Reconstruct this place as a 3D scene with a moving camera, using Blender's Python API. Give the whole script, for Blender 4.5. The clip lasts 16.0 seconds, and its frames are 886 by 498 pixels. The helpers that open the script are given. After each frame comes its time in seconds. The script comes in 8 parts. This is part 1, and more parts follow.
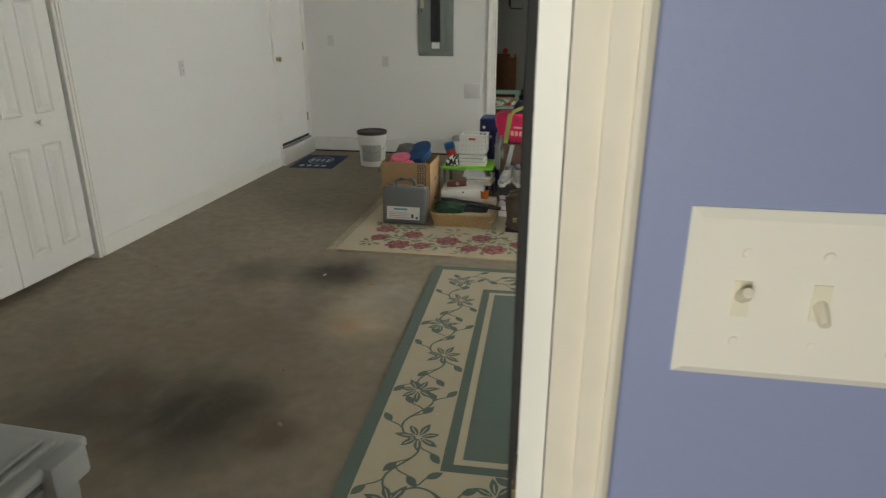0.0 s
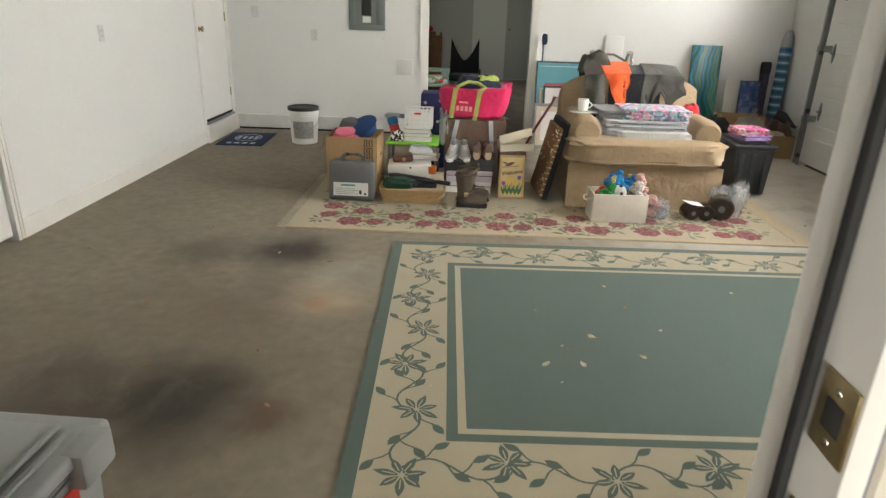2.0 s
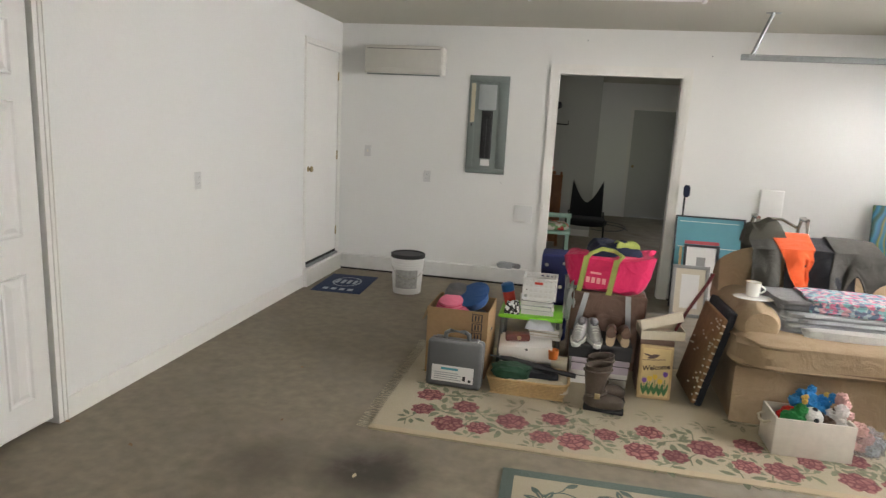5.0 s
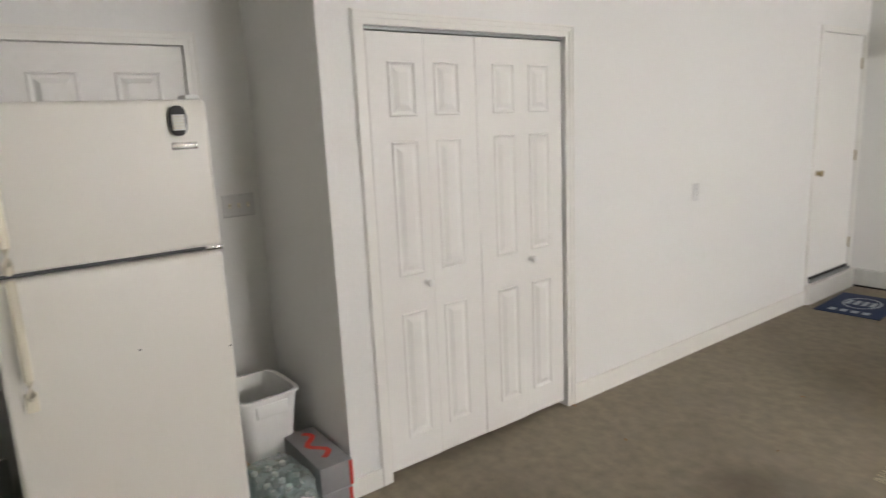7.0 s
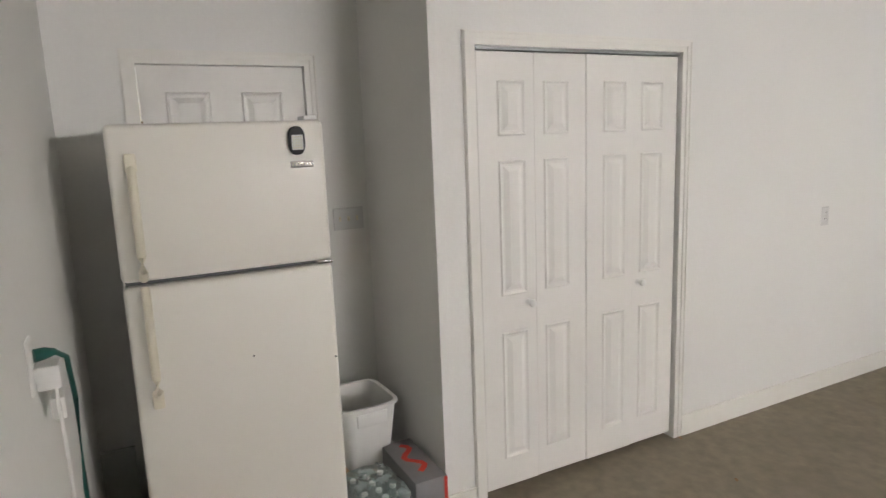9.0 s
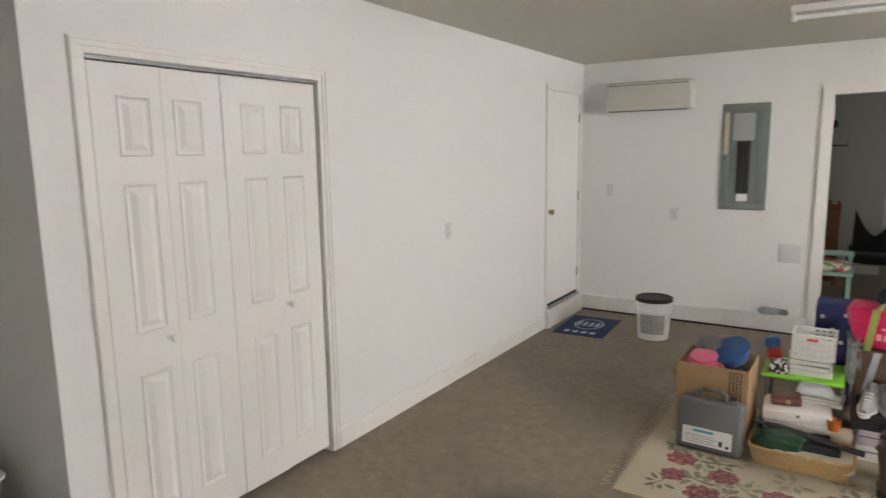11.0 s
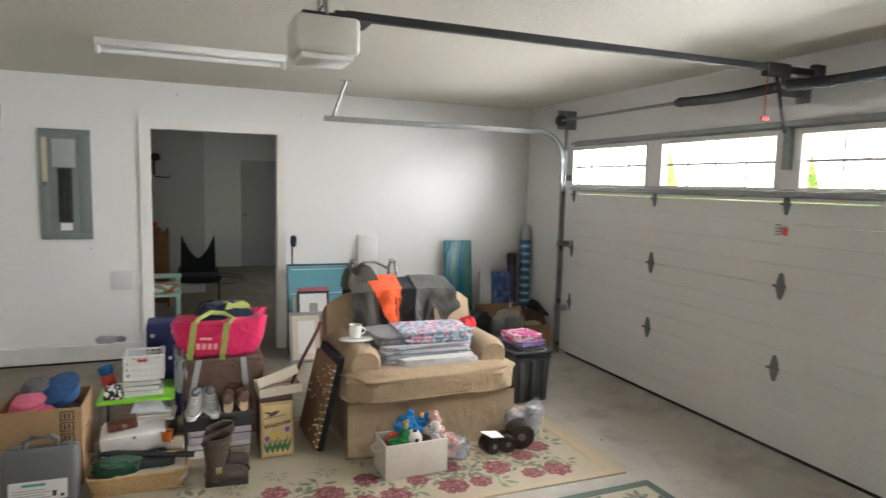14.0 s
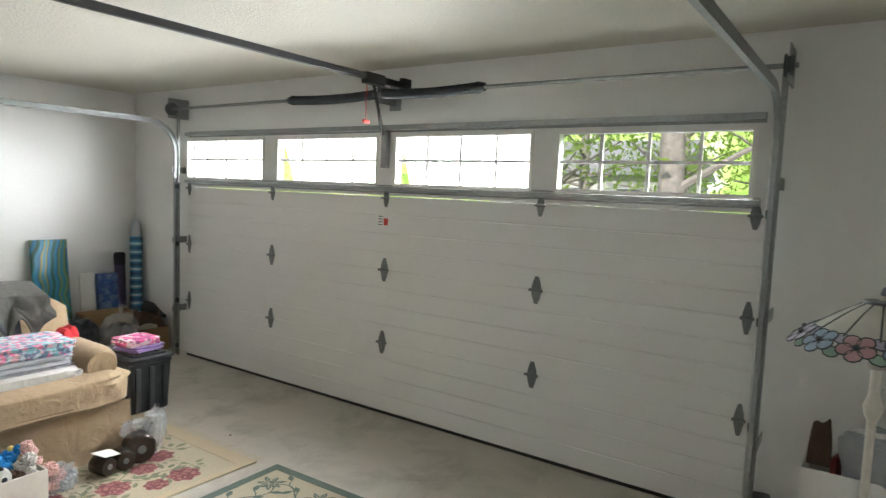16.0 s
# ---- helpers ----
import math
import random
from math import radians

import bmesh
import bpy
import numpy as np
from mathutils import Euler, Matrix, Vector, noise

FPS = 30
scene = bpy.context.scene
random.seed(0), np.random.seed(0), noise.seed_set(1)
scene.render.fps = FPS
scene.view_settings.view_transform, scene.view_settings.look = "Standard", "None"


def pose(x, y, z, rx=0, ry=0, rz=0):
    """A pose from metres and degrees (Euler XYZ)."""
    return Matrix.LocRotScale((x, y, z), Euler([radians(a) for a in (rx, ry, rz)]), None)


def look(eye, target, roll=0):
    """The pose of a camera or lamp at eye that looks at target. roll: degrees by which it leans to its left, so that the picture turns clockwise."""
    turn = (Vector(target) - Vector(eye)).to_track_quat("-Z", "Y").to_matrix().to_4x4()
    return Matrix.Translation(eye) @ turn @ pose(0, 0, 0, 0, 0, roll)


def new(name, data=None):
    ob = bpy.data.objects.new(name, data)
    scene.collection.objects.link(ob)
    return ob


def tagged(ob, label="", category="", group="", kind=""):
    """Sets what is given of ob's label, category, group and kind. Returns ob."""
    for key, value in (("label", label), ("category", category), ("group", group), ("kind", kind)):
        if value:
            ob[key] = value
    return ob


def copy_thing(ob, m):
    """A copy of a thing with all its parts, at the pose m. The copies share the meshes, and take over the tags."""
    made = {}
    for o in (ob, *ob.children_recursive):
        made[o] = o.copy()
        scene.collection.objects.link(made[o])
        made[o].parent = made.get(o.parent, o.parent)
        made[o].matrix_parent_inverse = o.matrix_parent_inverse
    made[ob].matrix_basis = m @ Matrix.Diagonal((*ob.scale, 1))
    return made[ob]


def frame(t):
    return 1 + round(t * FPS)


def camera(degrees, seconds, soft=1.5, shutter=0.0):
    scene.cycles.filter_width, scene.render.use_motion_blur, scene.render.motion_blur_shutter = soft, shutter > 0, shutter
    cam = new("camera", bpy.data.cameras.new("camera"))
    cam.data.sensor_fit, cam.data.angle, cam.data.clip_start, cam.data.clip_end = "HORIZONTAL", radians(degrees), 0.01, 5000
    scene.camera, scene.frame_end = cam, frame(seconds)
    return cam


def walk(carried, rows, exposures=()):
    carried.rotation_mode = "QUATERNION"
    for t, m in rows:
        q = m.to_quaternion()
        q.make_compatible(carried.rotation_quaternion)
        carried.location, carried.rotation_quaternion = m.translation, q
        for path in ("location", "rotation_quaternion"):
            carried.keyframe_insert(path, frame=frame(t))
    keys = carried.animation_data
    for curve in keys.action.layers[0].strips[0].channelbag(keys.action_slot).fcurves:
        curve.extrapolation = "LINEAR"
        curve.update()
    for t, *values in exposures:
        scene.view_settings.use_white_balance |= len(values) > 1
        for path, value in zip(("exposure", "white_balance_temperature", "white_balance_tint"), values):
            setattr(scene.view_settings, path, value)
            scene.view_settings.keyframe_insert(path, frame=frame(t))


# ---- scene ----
# the camera and its walk
cam = camera(70.0, 16.0, soft=1.35, shutter=0.3)
PATH = [
    (0, (2.890, -6.946, 1.442), (2.560, -5.091, 0.771), -0.0),
    (0.5, (2.811, -6.987, 1.432), (2.409, -5.151, 0.748), -1.9),
    (1, (2.671, -7.015, 1.383), (2.418, -5.162, 0.674), -1.8),
    (1.5, (2.586, -7.024, 1.347), (2.527, -5.160, 0.625), -0.6),
    (2, (2.576, -6.945, 1.358), (2.536, -5.076, 0.645), 1.8),
    (2.5, (2.590, -6.773, 1.425), (2.466, -4.866, 0.834), 2.9),
    (3, (2.575, -6.656, 1.518), (2.390, -4.725, 1.029), 3.0),
    (3.2, (2.545, -6.602, 1.528), (2.368, -4.665, 1.062), 2.7),
    (5.3, (2.388, -5.992, 1.569), (1.934, -4.082, 1.186), 2.9),
    (5.5, (2.392, -6.000, 1.599), (1.879, -4.116, 1.168), 2.5),
    (6, (2.380, -6.014, 1.626), (1.575, -4.246, 1.152), 0.9),
    (6.5, (2.353, -6.044, 1.643), (1.100, -4.550, 1.202), -1.7),
    (7, (2.349, -6.093, 1.627), (0.768, -4.931, 1.243), -2.7),
    (7.5, (2.310, -6.117, 1.659), (0.566, -5.213, 1.282), -2.3),
    (8, (2.289, -6.127, 1.667), (0.485, -5.342, 1.306), -2.5),
    (8.2, (2.302, -6.120, 1.665), (0.488, -5.355, 1.314), -2.7),
    (10.3, (2.354, -6.045, 1.670), (0.955, -4.650, 1.357), -1.0),
    (10.5, (2.362, -6.031, 1.670), (1.043, -4.560, 1.359), -0.9),
    (11, (2.378, -6.004, 1.673), (1.299, -4.347, 1.367), -0.9),
    (11.5, (2.406, -5.993, 1.677), (1.584, -4.194, 1.376), -0.7),
    (12, (2.423, -5.987, 1.671), (1.904, -4.077, 1.386), -0.6),
    (12.5, (2.438, -5.991, 1.665), (2.265, -4.016, 1.399), -0.4),
    (13, (2.469, -5.990, 1.661), (2.617, -4.011, 1.417), 0.1),
    (13.5, (2.486, -5.999, 1.665), (2.939, -4.064, 1.440), 0.9),
    (14, (2.513, -6.006, 1.658), (3.254, -4.160, 1.455), 1.4),
    (14.5, (2.529, -6.040, 1.668), (3.541, -4.325, 1.479), 1.1),
    (15, (2.518, -6.037, 1.656), (3.817, -4.526, 1.479), 1.8),
    (15.5, (2.491, -6.045, 1.650), (4.015, -4.761, 1.479), 2.1),
    (16, (2.475, -6.044, 1.647), (4.116, -4.914, 1.467), 2.3),
]
EXPOSURES = [(0, -0.27, 6800, 4), (1.0, 0.42, 6800, 4), (1.5, 0.48, 6800, 6), (3.0, 0.42, 6800, 9), (5.5, 0.26, 6700, 11), (6.5, 0.42, 6750, 12), (8, 0.24, 6800, 13), (10.5, 0.30, 6800, 13), (12.5, 0.24, 6550, 13), (14, 0.30, 6420, 10), (16, 0.43, 6300, 6)]
walk(cam, [(t, look(eye, target, roll)) for t, eye, target, roll in PATH], EXPOSURES)

# world, sun and the lamps that stand in for daylight in the openings
world = bpy.data.worlds.new("world")
scene.world = world
world.use_nodes = True
wn = world.node_tree.nodes
sky = wn.new("ShaderNodeTexSky")
sky.sky_type = 'NISHITA'
sky.sun_disc = False
sky.sun_elevation = radians(38)
sky.sun_rotation = radians(-100)
wn["Background"].inputs["Strength"].default_value = 0.15
world.node_tree.links.new(sky.outputs[0], wn["Background"].inputs["Color"])
sun_data = bpy.data.lights.new("sun", 'SUN')
sun_data.energy = 5.0
sun_data.angle = radians(2)
sun_data.color = (1.0, 0.95, 0.88)
sun = new("sun", sun_data)
sun.matrix_world = look((-22, -8, 22), (6, -3, 0))


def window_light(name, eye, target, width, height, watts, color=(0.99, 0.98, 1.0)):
    """An area lamp set at an opening in place of daylight."""
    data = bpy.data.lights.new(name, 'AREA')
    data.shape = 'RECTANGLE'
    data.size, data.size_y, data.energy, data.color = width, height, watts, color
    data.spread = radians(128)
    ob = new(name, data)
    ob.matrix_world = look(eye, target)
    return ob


WINDOW_Y = (-1.239, -2.482, -3.720, -4.960)
for wy, watts, ty in zip(WINDOW_Y, (36, 50, 62), WINDOW_Y):
    window_light("window_standin_lamp", (6.12, wy, 1.86), (3.0, ty, 0.75), 1.08, 0.44, watts)
# narrow lamp added at the second window to throw the far wall's bright patch
low = window_light("window_standin_lamp", (6.10, WINDOW_Y[1], 1.86), (5.30, 0.3, 1.52), 1.0, 0.34, 3.2)
low.data.spread = radians(38)
# lamp added above the last window, out of view, to brighten the right side
window_light("window_standin_lamp", (6.75, WINDOW_Y[3], 2.75), (4.6, WINDOW_Y[3] - 0.3, 0.9), 1.2, 0.5, 210)
# lamp added in an assumed window of the unseen house room, lights blue wall
window_light("house_fill_lamp", (2.2, -9.35, 1.5), (2.4, -6.4, 1.2), 1.2, 1.2, 37, (1, 0.97, 0.90))
# lamp added in an assumed, unseen side window to light the far bay
window_light("bay_fill_lamp", (5.62, 3.2, 1.5), (2.6, 3.6, 1.0), 1.1, 1.1, 9)


# ---- materials ----
def material(name, color, rough=0.6, metal=0.0, grain=0.08, scale=30.0, bump=0.1, stain=0.0, stain_scale=2.0, stain_color=None,
             coat=0.0, vary=0.0, alpha=1.0, trans=0.0, sheen=0.0):
    """A surface with fine grain, broad stains and relief."""
    m = bpy.data.materials.new(name)
    m.use_nodes = True
    nt = m.node_tree
    n, l = nt.nodes, nt.links
    b = n["Principled BSDF"]
    tc = n.new("ShaderNodeTexCoord")
    fine = n.new("ShaderNodeTexNoise")
    fine.inputs["Scale"].default_value = scale
    fine.inputs["Detail"].default_value = 5
    l.new(tc.outputs["Object"], fine.inputs["Vector"])
    mix = n.new("ShaderNodeMix")
    mix.data_type = 'RGBA'
    dark = [c * (1 - grain * 2) for c in color]
    light = [min(1, c * (1 + grain)) for c in color]
    mix.inputs[6].default_value = (*dark, 1)
    mix.inputs[7].default_value = (*light, 1)
    l.new(fine.outputs["Fac"], mix.inputs[0])
    out = mix.outputs[2]
    if stain:
        broad = n.new("ShaderNodeTexNoise")
        broad.inputs["Scale"].default_value = stain_scale
        broad.inputs["Detail"].default_value = 8
        broad.inputs["Roughness"].default_value = 0.65
        l.new(tc.outputs["Object"], broad.inputs["Vector"])
        ramp = n.new("ShaderNodeMapRange")
        ramp.inputs[1].default_value, ramp.inputs[2].default_value = 0.45, 0.75
        ramp.inputs[4].default_value = stain
        l.new(broad.outputs["Fac"], ramp.inputs[0])
        mix2 = n.new("ShaderNodeMix")
        mix2.data_type = 'RGBA'
        sc = stain_color or [c * 0.5 for c in color]
        mix2.inputs[7].default_value = (*sc, 1)
        l.new(ramp.outputs[0], mix2.inputs[0])
        l.new(out, mix2.inputs[6])
        out = mix2.outputs[2]
    if vary:
        info = n.new("ShaderNodeObjectInfo")
        hsv = n.new("ShaderNodeHueSaturation")
        mr = n.new("ShaderNodeMapRange")
        mr.inputs[3].default_value, mr.inputs[4].default_value = 1 - vary, 1 + vary
        l.new(info.outputs["Random"], mr.inputs[0])
        l.new(mr.outputs[0], hsv.inputs["Value"])
        l.new(out, hsv.inputs["Color"])
        out = hsv.outputs[0]
    l.new(out, b.inputs["Base Color"])
    b.inputs["Roughness"].default_value = rough
    b.inputs["Metallic"].default_value = metal
    b.inputs["Coat Weight"].default_value = coat
    b.inputs["Transmission Weight"].default_value = trans
    b.inputs["Sheen Weight"].default_value = sheen
    b.inputs["Alpha"].default_value = alpha
    if bump:
        bp = n.new("ShaderNodeBump")
        bp.inputs["Strength"].default_value = bump
        bp.inputs["Distance"].default_value = 0.01
        l.new(fine.outputs["Fac"], bp.inputs["Height"])
        l.new(bp.outputs[0], b.inputs["Normal"])
    return m


WALL = material("wall_paint", (0.80, 0.80, 0.78), 0.55, grain=0.015, scale=60, bump=0.06, stain=0.06, stain_scale=1.2, stain_color=(0.70, 0.69, 0.64))
TRIM = material("white_gloss_trim", (0.82, 0.81, 0.77), 0.35, grain=0.02, scale=20, bump=0.02, stain=0.08, stain_scale=3, stain_color=(0.68, 0.65, 0.58))
CASING = material("brushed_cream_casing", (0.76, 0.70, 0.60), 0.45, grain=0.05, scale=30, bump=0.05, stain=0.25, stain_scale=6, stain_color=(0.66, 0.59, 0.48))
DOORW = material("door_white_paint", (0.82, 0.81, 0.78), 0.38, grain=0.015, scale=35, bump=0.03, stain=0.05, stain_scale=2)
# darker and warmer than the white ceiling: dim floor bounce is in the base
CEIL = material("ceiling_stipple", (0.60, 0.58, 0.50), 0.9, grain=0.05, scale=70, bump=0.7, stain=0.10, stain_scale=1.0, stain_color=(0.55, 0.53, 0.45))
CURB = material("painted_curb", (0.74, 0.74, 0.72), 0.6, grain=0.06, scale=12, bump=0.2, stain=0.35, stain_scale=4, stain_color=(0.50, 0.48, 0.44))
BLUE = material("periwinkle_paint", (0.26, 0.295, 0.48), 0.5, grain=0.02, scale=80, bump=0.08)
# greyer than WALL: the far bay's shade is put into this colour
DARKWALL = material("bay_shade_board_grey", (0.52, 0.53, 0.50), 0.6, grain=0.03, scale=30, bump=0.05)
GDOOR = material("garage_door_white_steel", (0.80, 0.80, 0.78), 0.45, grain=0.03, scale=150, bump=0.12, stain=0.05, stain_scale=1.5)
GALV = material("galvanised_steel", (0.34, 0.355, 0.35), 0.40, 0.9, grain=0.18, scale=40, bump=0.05)
DARKSTEEL = material("dark_oiled_steel", (0.10, 0.11, 0.12), 0.45, 0.7, grain=0.2, scale=30, bump=0.1)
GREYMETAL = material("grey_enamel_panel", (0.20, 0.23, 0.22), 0.45, 0.2, grain=0.05, scale=30, bump=0.03, stain=0.1)
BLACK = material("black_plastic", (0.018, 0.018, 0.02), 0.5, grain=0.1, scale=60, bump=0.05)
RUBBER = material("black_rubber", (0.02, 0.02, 0.02), 0.8, grain=0.2, scale=40, bump=0.3)
PLATE = material("ivory_switch_plate", (0.80, 0.77, 0.70), 0.3, grain=0.01, scale=20, bump=0.0)
PALEPLATE = material("aged_white_plate", (0.66, 0.66, 0.65), 0.4, grain=0.02, scale=20, bump=0.02)
BRASS = material("tarnished_brass", (0.45, 0.36, 0.20), 0.35, 1.0, grain=0.25, scale=60, bump=0.1)
CHROME = material("satin_chrome", (0.65, 0.64, 0.62), 0.22, 1.0, grain=0.05, scale=30, bump=0.0)
WHITEPL = material("white_plastic", (0.80, 0.80, 0.78), 0.4, grain=0.02, scale=20, bump=0.02)
FRIDGE = material("white_pebbled_enamel", (0.82, 0.80, 0.74), 0.28, grain=0.012, scale=420, bump=0.16, coat=0.2)
IVORY = material("aged_ivory_plastic", (0.76, 0.71, 0.58), 0.4, grain=0.02, scale=20, bump=0.0)


def concrete():
    m = material("stained_concrete", (0.256, 0.218, 0.158), 0.72, grain=0.22, scale=14, bump=0.14, stain=0.55, stain_scale=1.3, stain_color=(0.135, 0.108, 0.070))
    nt = m.node_tree
    n, l = nt.nodes, nt.links
    b = n["Principled BSDF"]
    src = b.inputs["Base Color"].links[0].from_socket
    geo = n.new("ShaderNodeNewGeometry")
    warp = n.new("ShaderNodeTexNoise")
    warp.inputs["Scale"].default_value = 5.0
    warp.inputs["Detail"].default_value = 6
    l.new(geo.outputs["Position"], warp.inputs["Vector"])
    # oil stains, rust patch, pale patches: centre, radius, strength, colour
    SPOTS = [
        # first row: broad, faint browner area around the entry-side spots
        (1.35, -4.85, 1.10, 0.38, (0.115, 0.088, 0.055)),
        (1.61, -3.50, 0.36, 0.95, (0.035, 0.028, 0.020)), (1.14, -3.56, 0.33, 0.60, (0.07, 0.055, 0.04)),
        (1.57, -5.03, 0.42, 0.96, (0.035, 0.028, 0.018)), (1.10, -5.00, 0.42, 0.70, (0.06, 0.045, 0.032)),
        (1.93, -4.13, 0.28, 0.70, (0.47, 0.36, 0.24)), (1.90, -4.20, 0.10, 0.60, (0.36, 0.19, 0.10)),
        (2.05, -3.85, 0.36, 0.35, (0.46, 0.43, 0.37)), (1.53, -4.30, 0.34, 0.35, (0.14, 0.10, 0.065)),
        (1.92, -5.10, 0.18, 0.70, (0.09, 0.055, 0.03)), (5.25, -2.45, 0.30, 0.30, (0.15, 0.13, 0.11)),
        (5.35, -4.0, 0.45, 0.40, (0.16, 0.135, 0.11)),
    ]
    for x, y, r, k, c in SPOTS:
        sub = n.new("ShaderNodeVectorMath")
        sub.operation = 'SUBTRACT'
        sub.inputs[1].default_value = (x, y, 0)
        l.new(geo.outputs["Position"], sub.inputs[0])
        ln = n.new("ShaderNodeVectorMath")
        ln.operation = 'LENGTH'
        l.new(sub.outputs[0], ln.inputs[0])
        add = n.new("ShaderNodeMath")
        add.operation = 'MULTIPLY_ADD'
        add.inputs[1].default_value = 0.55 * r
        l.new(warp.outputs["Fac"], add.inputs[0])
        l.new(ln.outputs["Value"], add.inputs[2])
        mr = n.new("ShaderNodeMapRange")
        mr.interpolation_type = 'SMOOTHSTEP'
        mr.inputs[1].default_value, mr.inputs[2].default_value = r * 0.45, r * 1.35
        mr.inputs[3].default_value, mr.inputs[4].default_value = k, 0
        l.new(add.outputs[0], mr.inputs[0])
        mx = n.new("ShaderNodeMix")
        mx.data_type = 'RGBA'
        mx.inputs[7].default_value = (*c, 1)
        l.new(mr.outputs[0], mx.inputs[0])
        l.new(src, mx.inputs[6])
        src = mx.outputs[2]
    # paler slab towards the garage door
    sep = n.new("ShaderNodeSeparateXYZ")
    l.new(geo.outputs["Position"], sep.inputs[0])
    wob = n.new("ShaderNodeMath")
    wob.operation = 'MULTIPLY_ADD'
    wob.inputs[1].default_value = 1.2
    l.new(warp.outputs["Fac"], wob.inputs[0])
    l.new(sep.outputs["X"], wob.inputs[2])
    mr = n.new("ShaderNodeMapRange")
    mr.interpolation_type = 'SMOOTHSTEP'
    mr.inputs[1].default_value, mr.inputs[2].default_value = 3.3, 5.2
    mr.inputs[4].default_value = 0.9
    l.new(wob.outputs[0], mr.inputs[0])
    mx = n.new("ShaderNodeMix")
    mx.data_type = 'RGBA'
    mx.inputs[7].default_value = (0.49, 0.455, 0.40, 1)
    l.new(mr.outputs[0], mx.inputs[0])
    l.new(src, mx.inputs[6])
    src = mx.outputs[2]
    # scuffs and blotches at two sizes, and dark specks
    for sc, lo, hi, k, c in ((2.6, 0.50, 0.68, 0.40, (0.22, 0.195, 0.16)), (1.6, 0.54, 0.74, 0.45, (0.13, 0.108, 0.08)), (7.0, 0.62, 0.76, 0.25, (0.11, 0.09, 0.07)), (48.0, 0.70, 0.76, 0.7, (0.06, 0.05, 0.04))):
        tn = n.new("ShaderNodeTexNoise")
        tn.inputs["Scale"].default_value = sc
        tn.inputs["Detail"].default_value = 7
        tn.inputs["Roughness"].default_value = 0.62
        tn.inputs["Distortion"].default_value = 0.6
        l.new(geo.outputs["Position"], tn.inputs["Vector"])
        mr = n.new("ShaderNodeMapRange")
        mr.inputs[1].default_value, mr.inputs[2].default_value, mr.inputs[4].default_value = lo, hi, k
        l.new(tn.outputs["Fac"], mr.inputs[0])
        mx = n.new("ShaderNodeMix")
        mx.data_type = 'RGBA'
        mx.inputs[7].default_value = (*c, 1)
        l.new(mr.outputs[0], mx.inputs[0])
        l.new(src, mx.inputs[6])
        src = mx.outputs[2]
    l.new(src, b.inputs["Base Color"])
    return m


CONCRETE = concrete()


# ---- mesh helpers ----
def box(bm, x0, x1, y0, y1, z0, z1, bevel=0.0, seg=2):
    """A box between two corners, its edges rounded by bevel."""
    r = bmesh.ops.create_cube(bm, size=1.0)
    vs = r["verts"]
    for v in vs:
        v.co = Vector(((x0 + x1) / 2 + v.co.x * (x1 - x0), (y0 + y1) / 2 + v.co.y * (y1 - y0), (z0 + z1) / 2 + v.co.z * (z1 - z0)))
    if bevel:
        es = list({e for v in vs for e in v.link_edges})
        bmesh.ops.bevel(bm, geom=es, offset=bevel, segments=seg, affect='EDGES', profile=0.5)
    return bm


def boxes(*rows, bevel=0.0, seg=2):
    bm = bmesh.new()
    for r in rows:
        box(bm, *r, bevel=bevel, seg=seg)
    return bm


def lathe(profile, seg=24, bm=None, at=(0, 0, 0)):
    """A turned shape from (radius, height) pairs about the upright axis."""
    bm = bm or bmesh.new()
    rings = []
    for r, z in profile:
        rings.append([bm.verts.new((at[0] + r * math.cos(2 * math.pi * i / seg), at[1] + r * math.sin(2 * math.pi * i / seg), at[2] + z)) for i in range(seg)])
    for a, b in zip(rings, rings[1:]):
        for i in range(seg):
            bm.faces.new((a[i], a[(i + 1) % seg], b[(i + 1) % seg], b[i]))
    if profile[0][0] > 1e-4:
        bm.faces.new(list(reversed(rings[0])))
    if profile[-1][0] > 1e-4:
        bm.faces.new(rings[-1])
    return bm


def tube(points, r, seg=8, bm=None, closed=False):
    """A round bar along points; r may be one radius or one for each point."""
    bm = bm or bmesh.new()
    pts = [Vector(p) for p in points]
    rad = r if isinstance(r, (list, tuple)) else [r] * len(pts)
    rings, up = [], Vector((0.013, 0.027, 1))
    for i, p in enumerate(pts):
        if closed:
            d = pts[(i + 1) % len(pts)] - pts[i - 1]
        else:
            d = pts[min(i + 1, len(pts) - 1)] - pts[max(i - 1, 0)]
        d.normalize()
        if abs(d.dot(up.normalized())) > 0.98:
            up = Vector((1, 0.02, 0.03))
        a = d.cross(up).normalized()
        b = d.cross(a).normalized()
        rings.append([bm.verts.new(p + rad[i] * (math.cos(2 * math.pi * k / seg) * a + math.sin(2 * math.pi * k / seg) * b)) for k in range(seg)])
    pairs = list(zip(rings, rings[1:])) + ([(rings[-1], rings[0])] if closed else [])
    for a, b in pairs:
        for k in range(seg):
            bm.faces.new((a[k], a[(k + 1) % seg], b[(k + 1) % seg], b[k]))
    if not closed:
        bm.faces.new(list(reversed(rings[0])))
        bm.faces.new(rings[-1])
    return bm


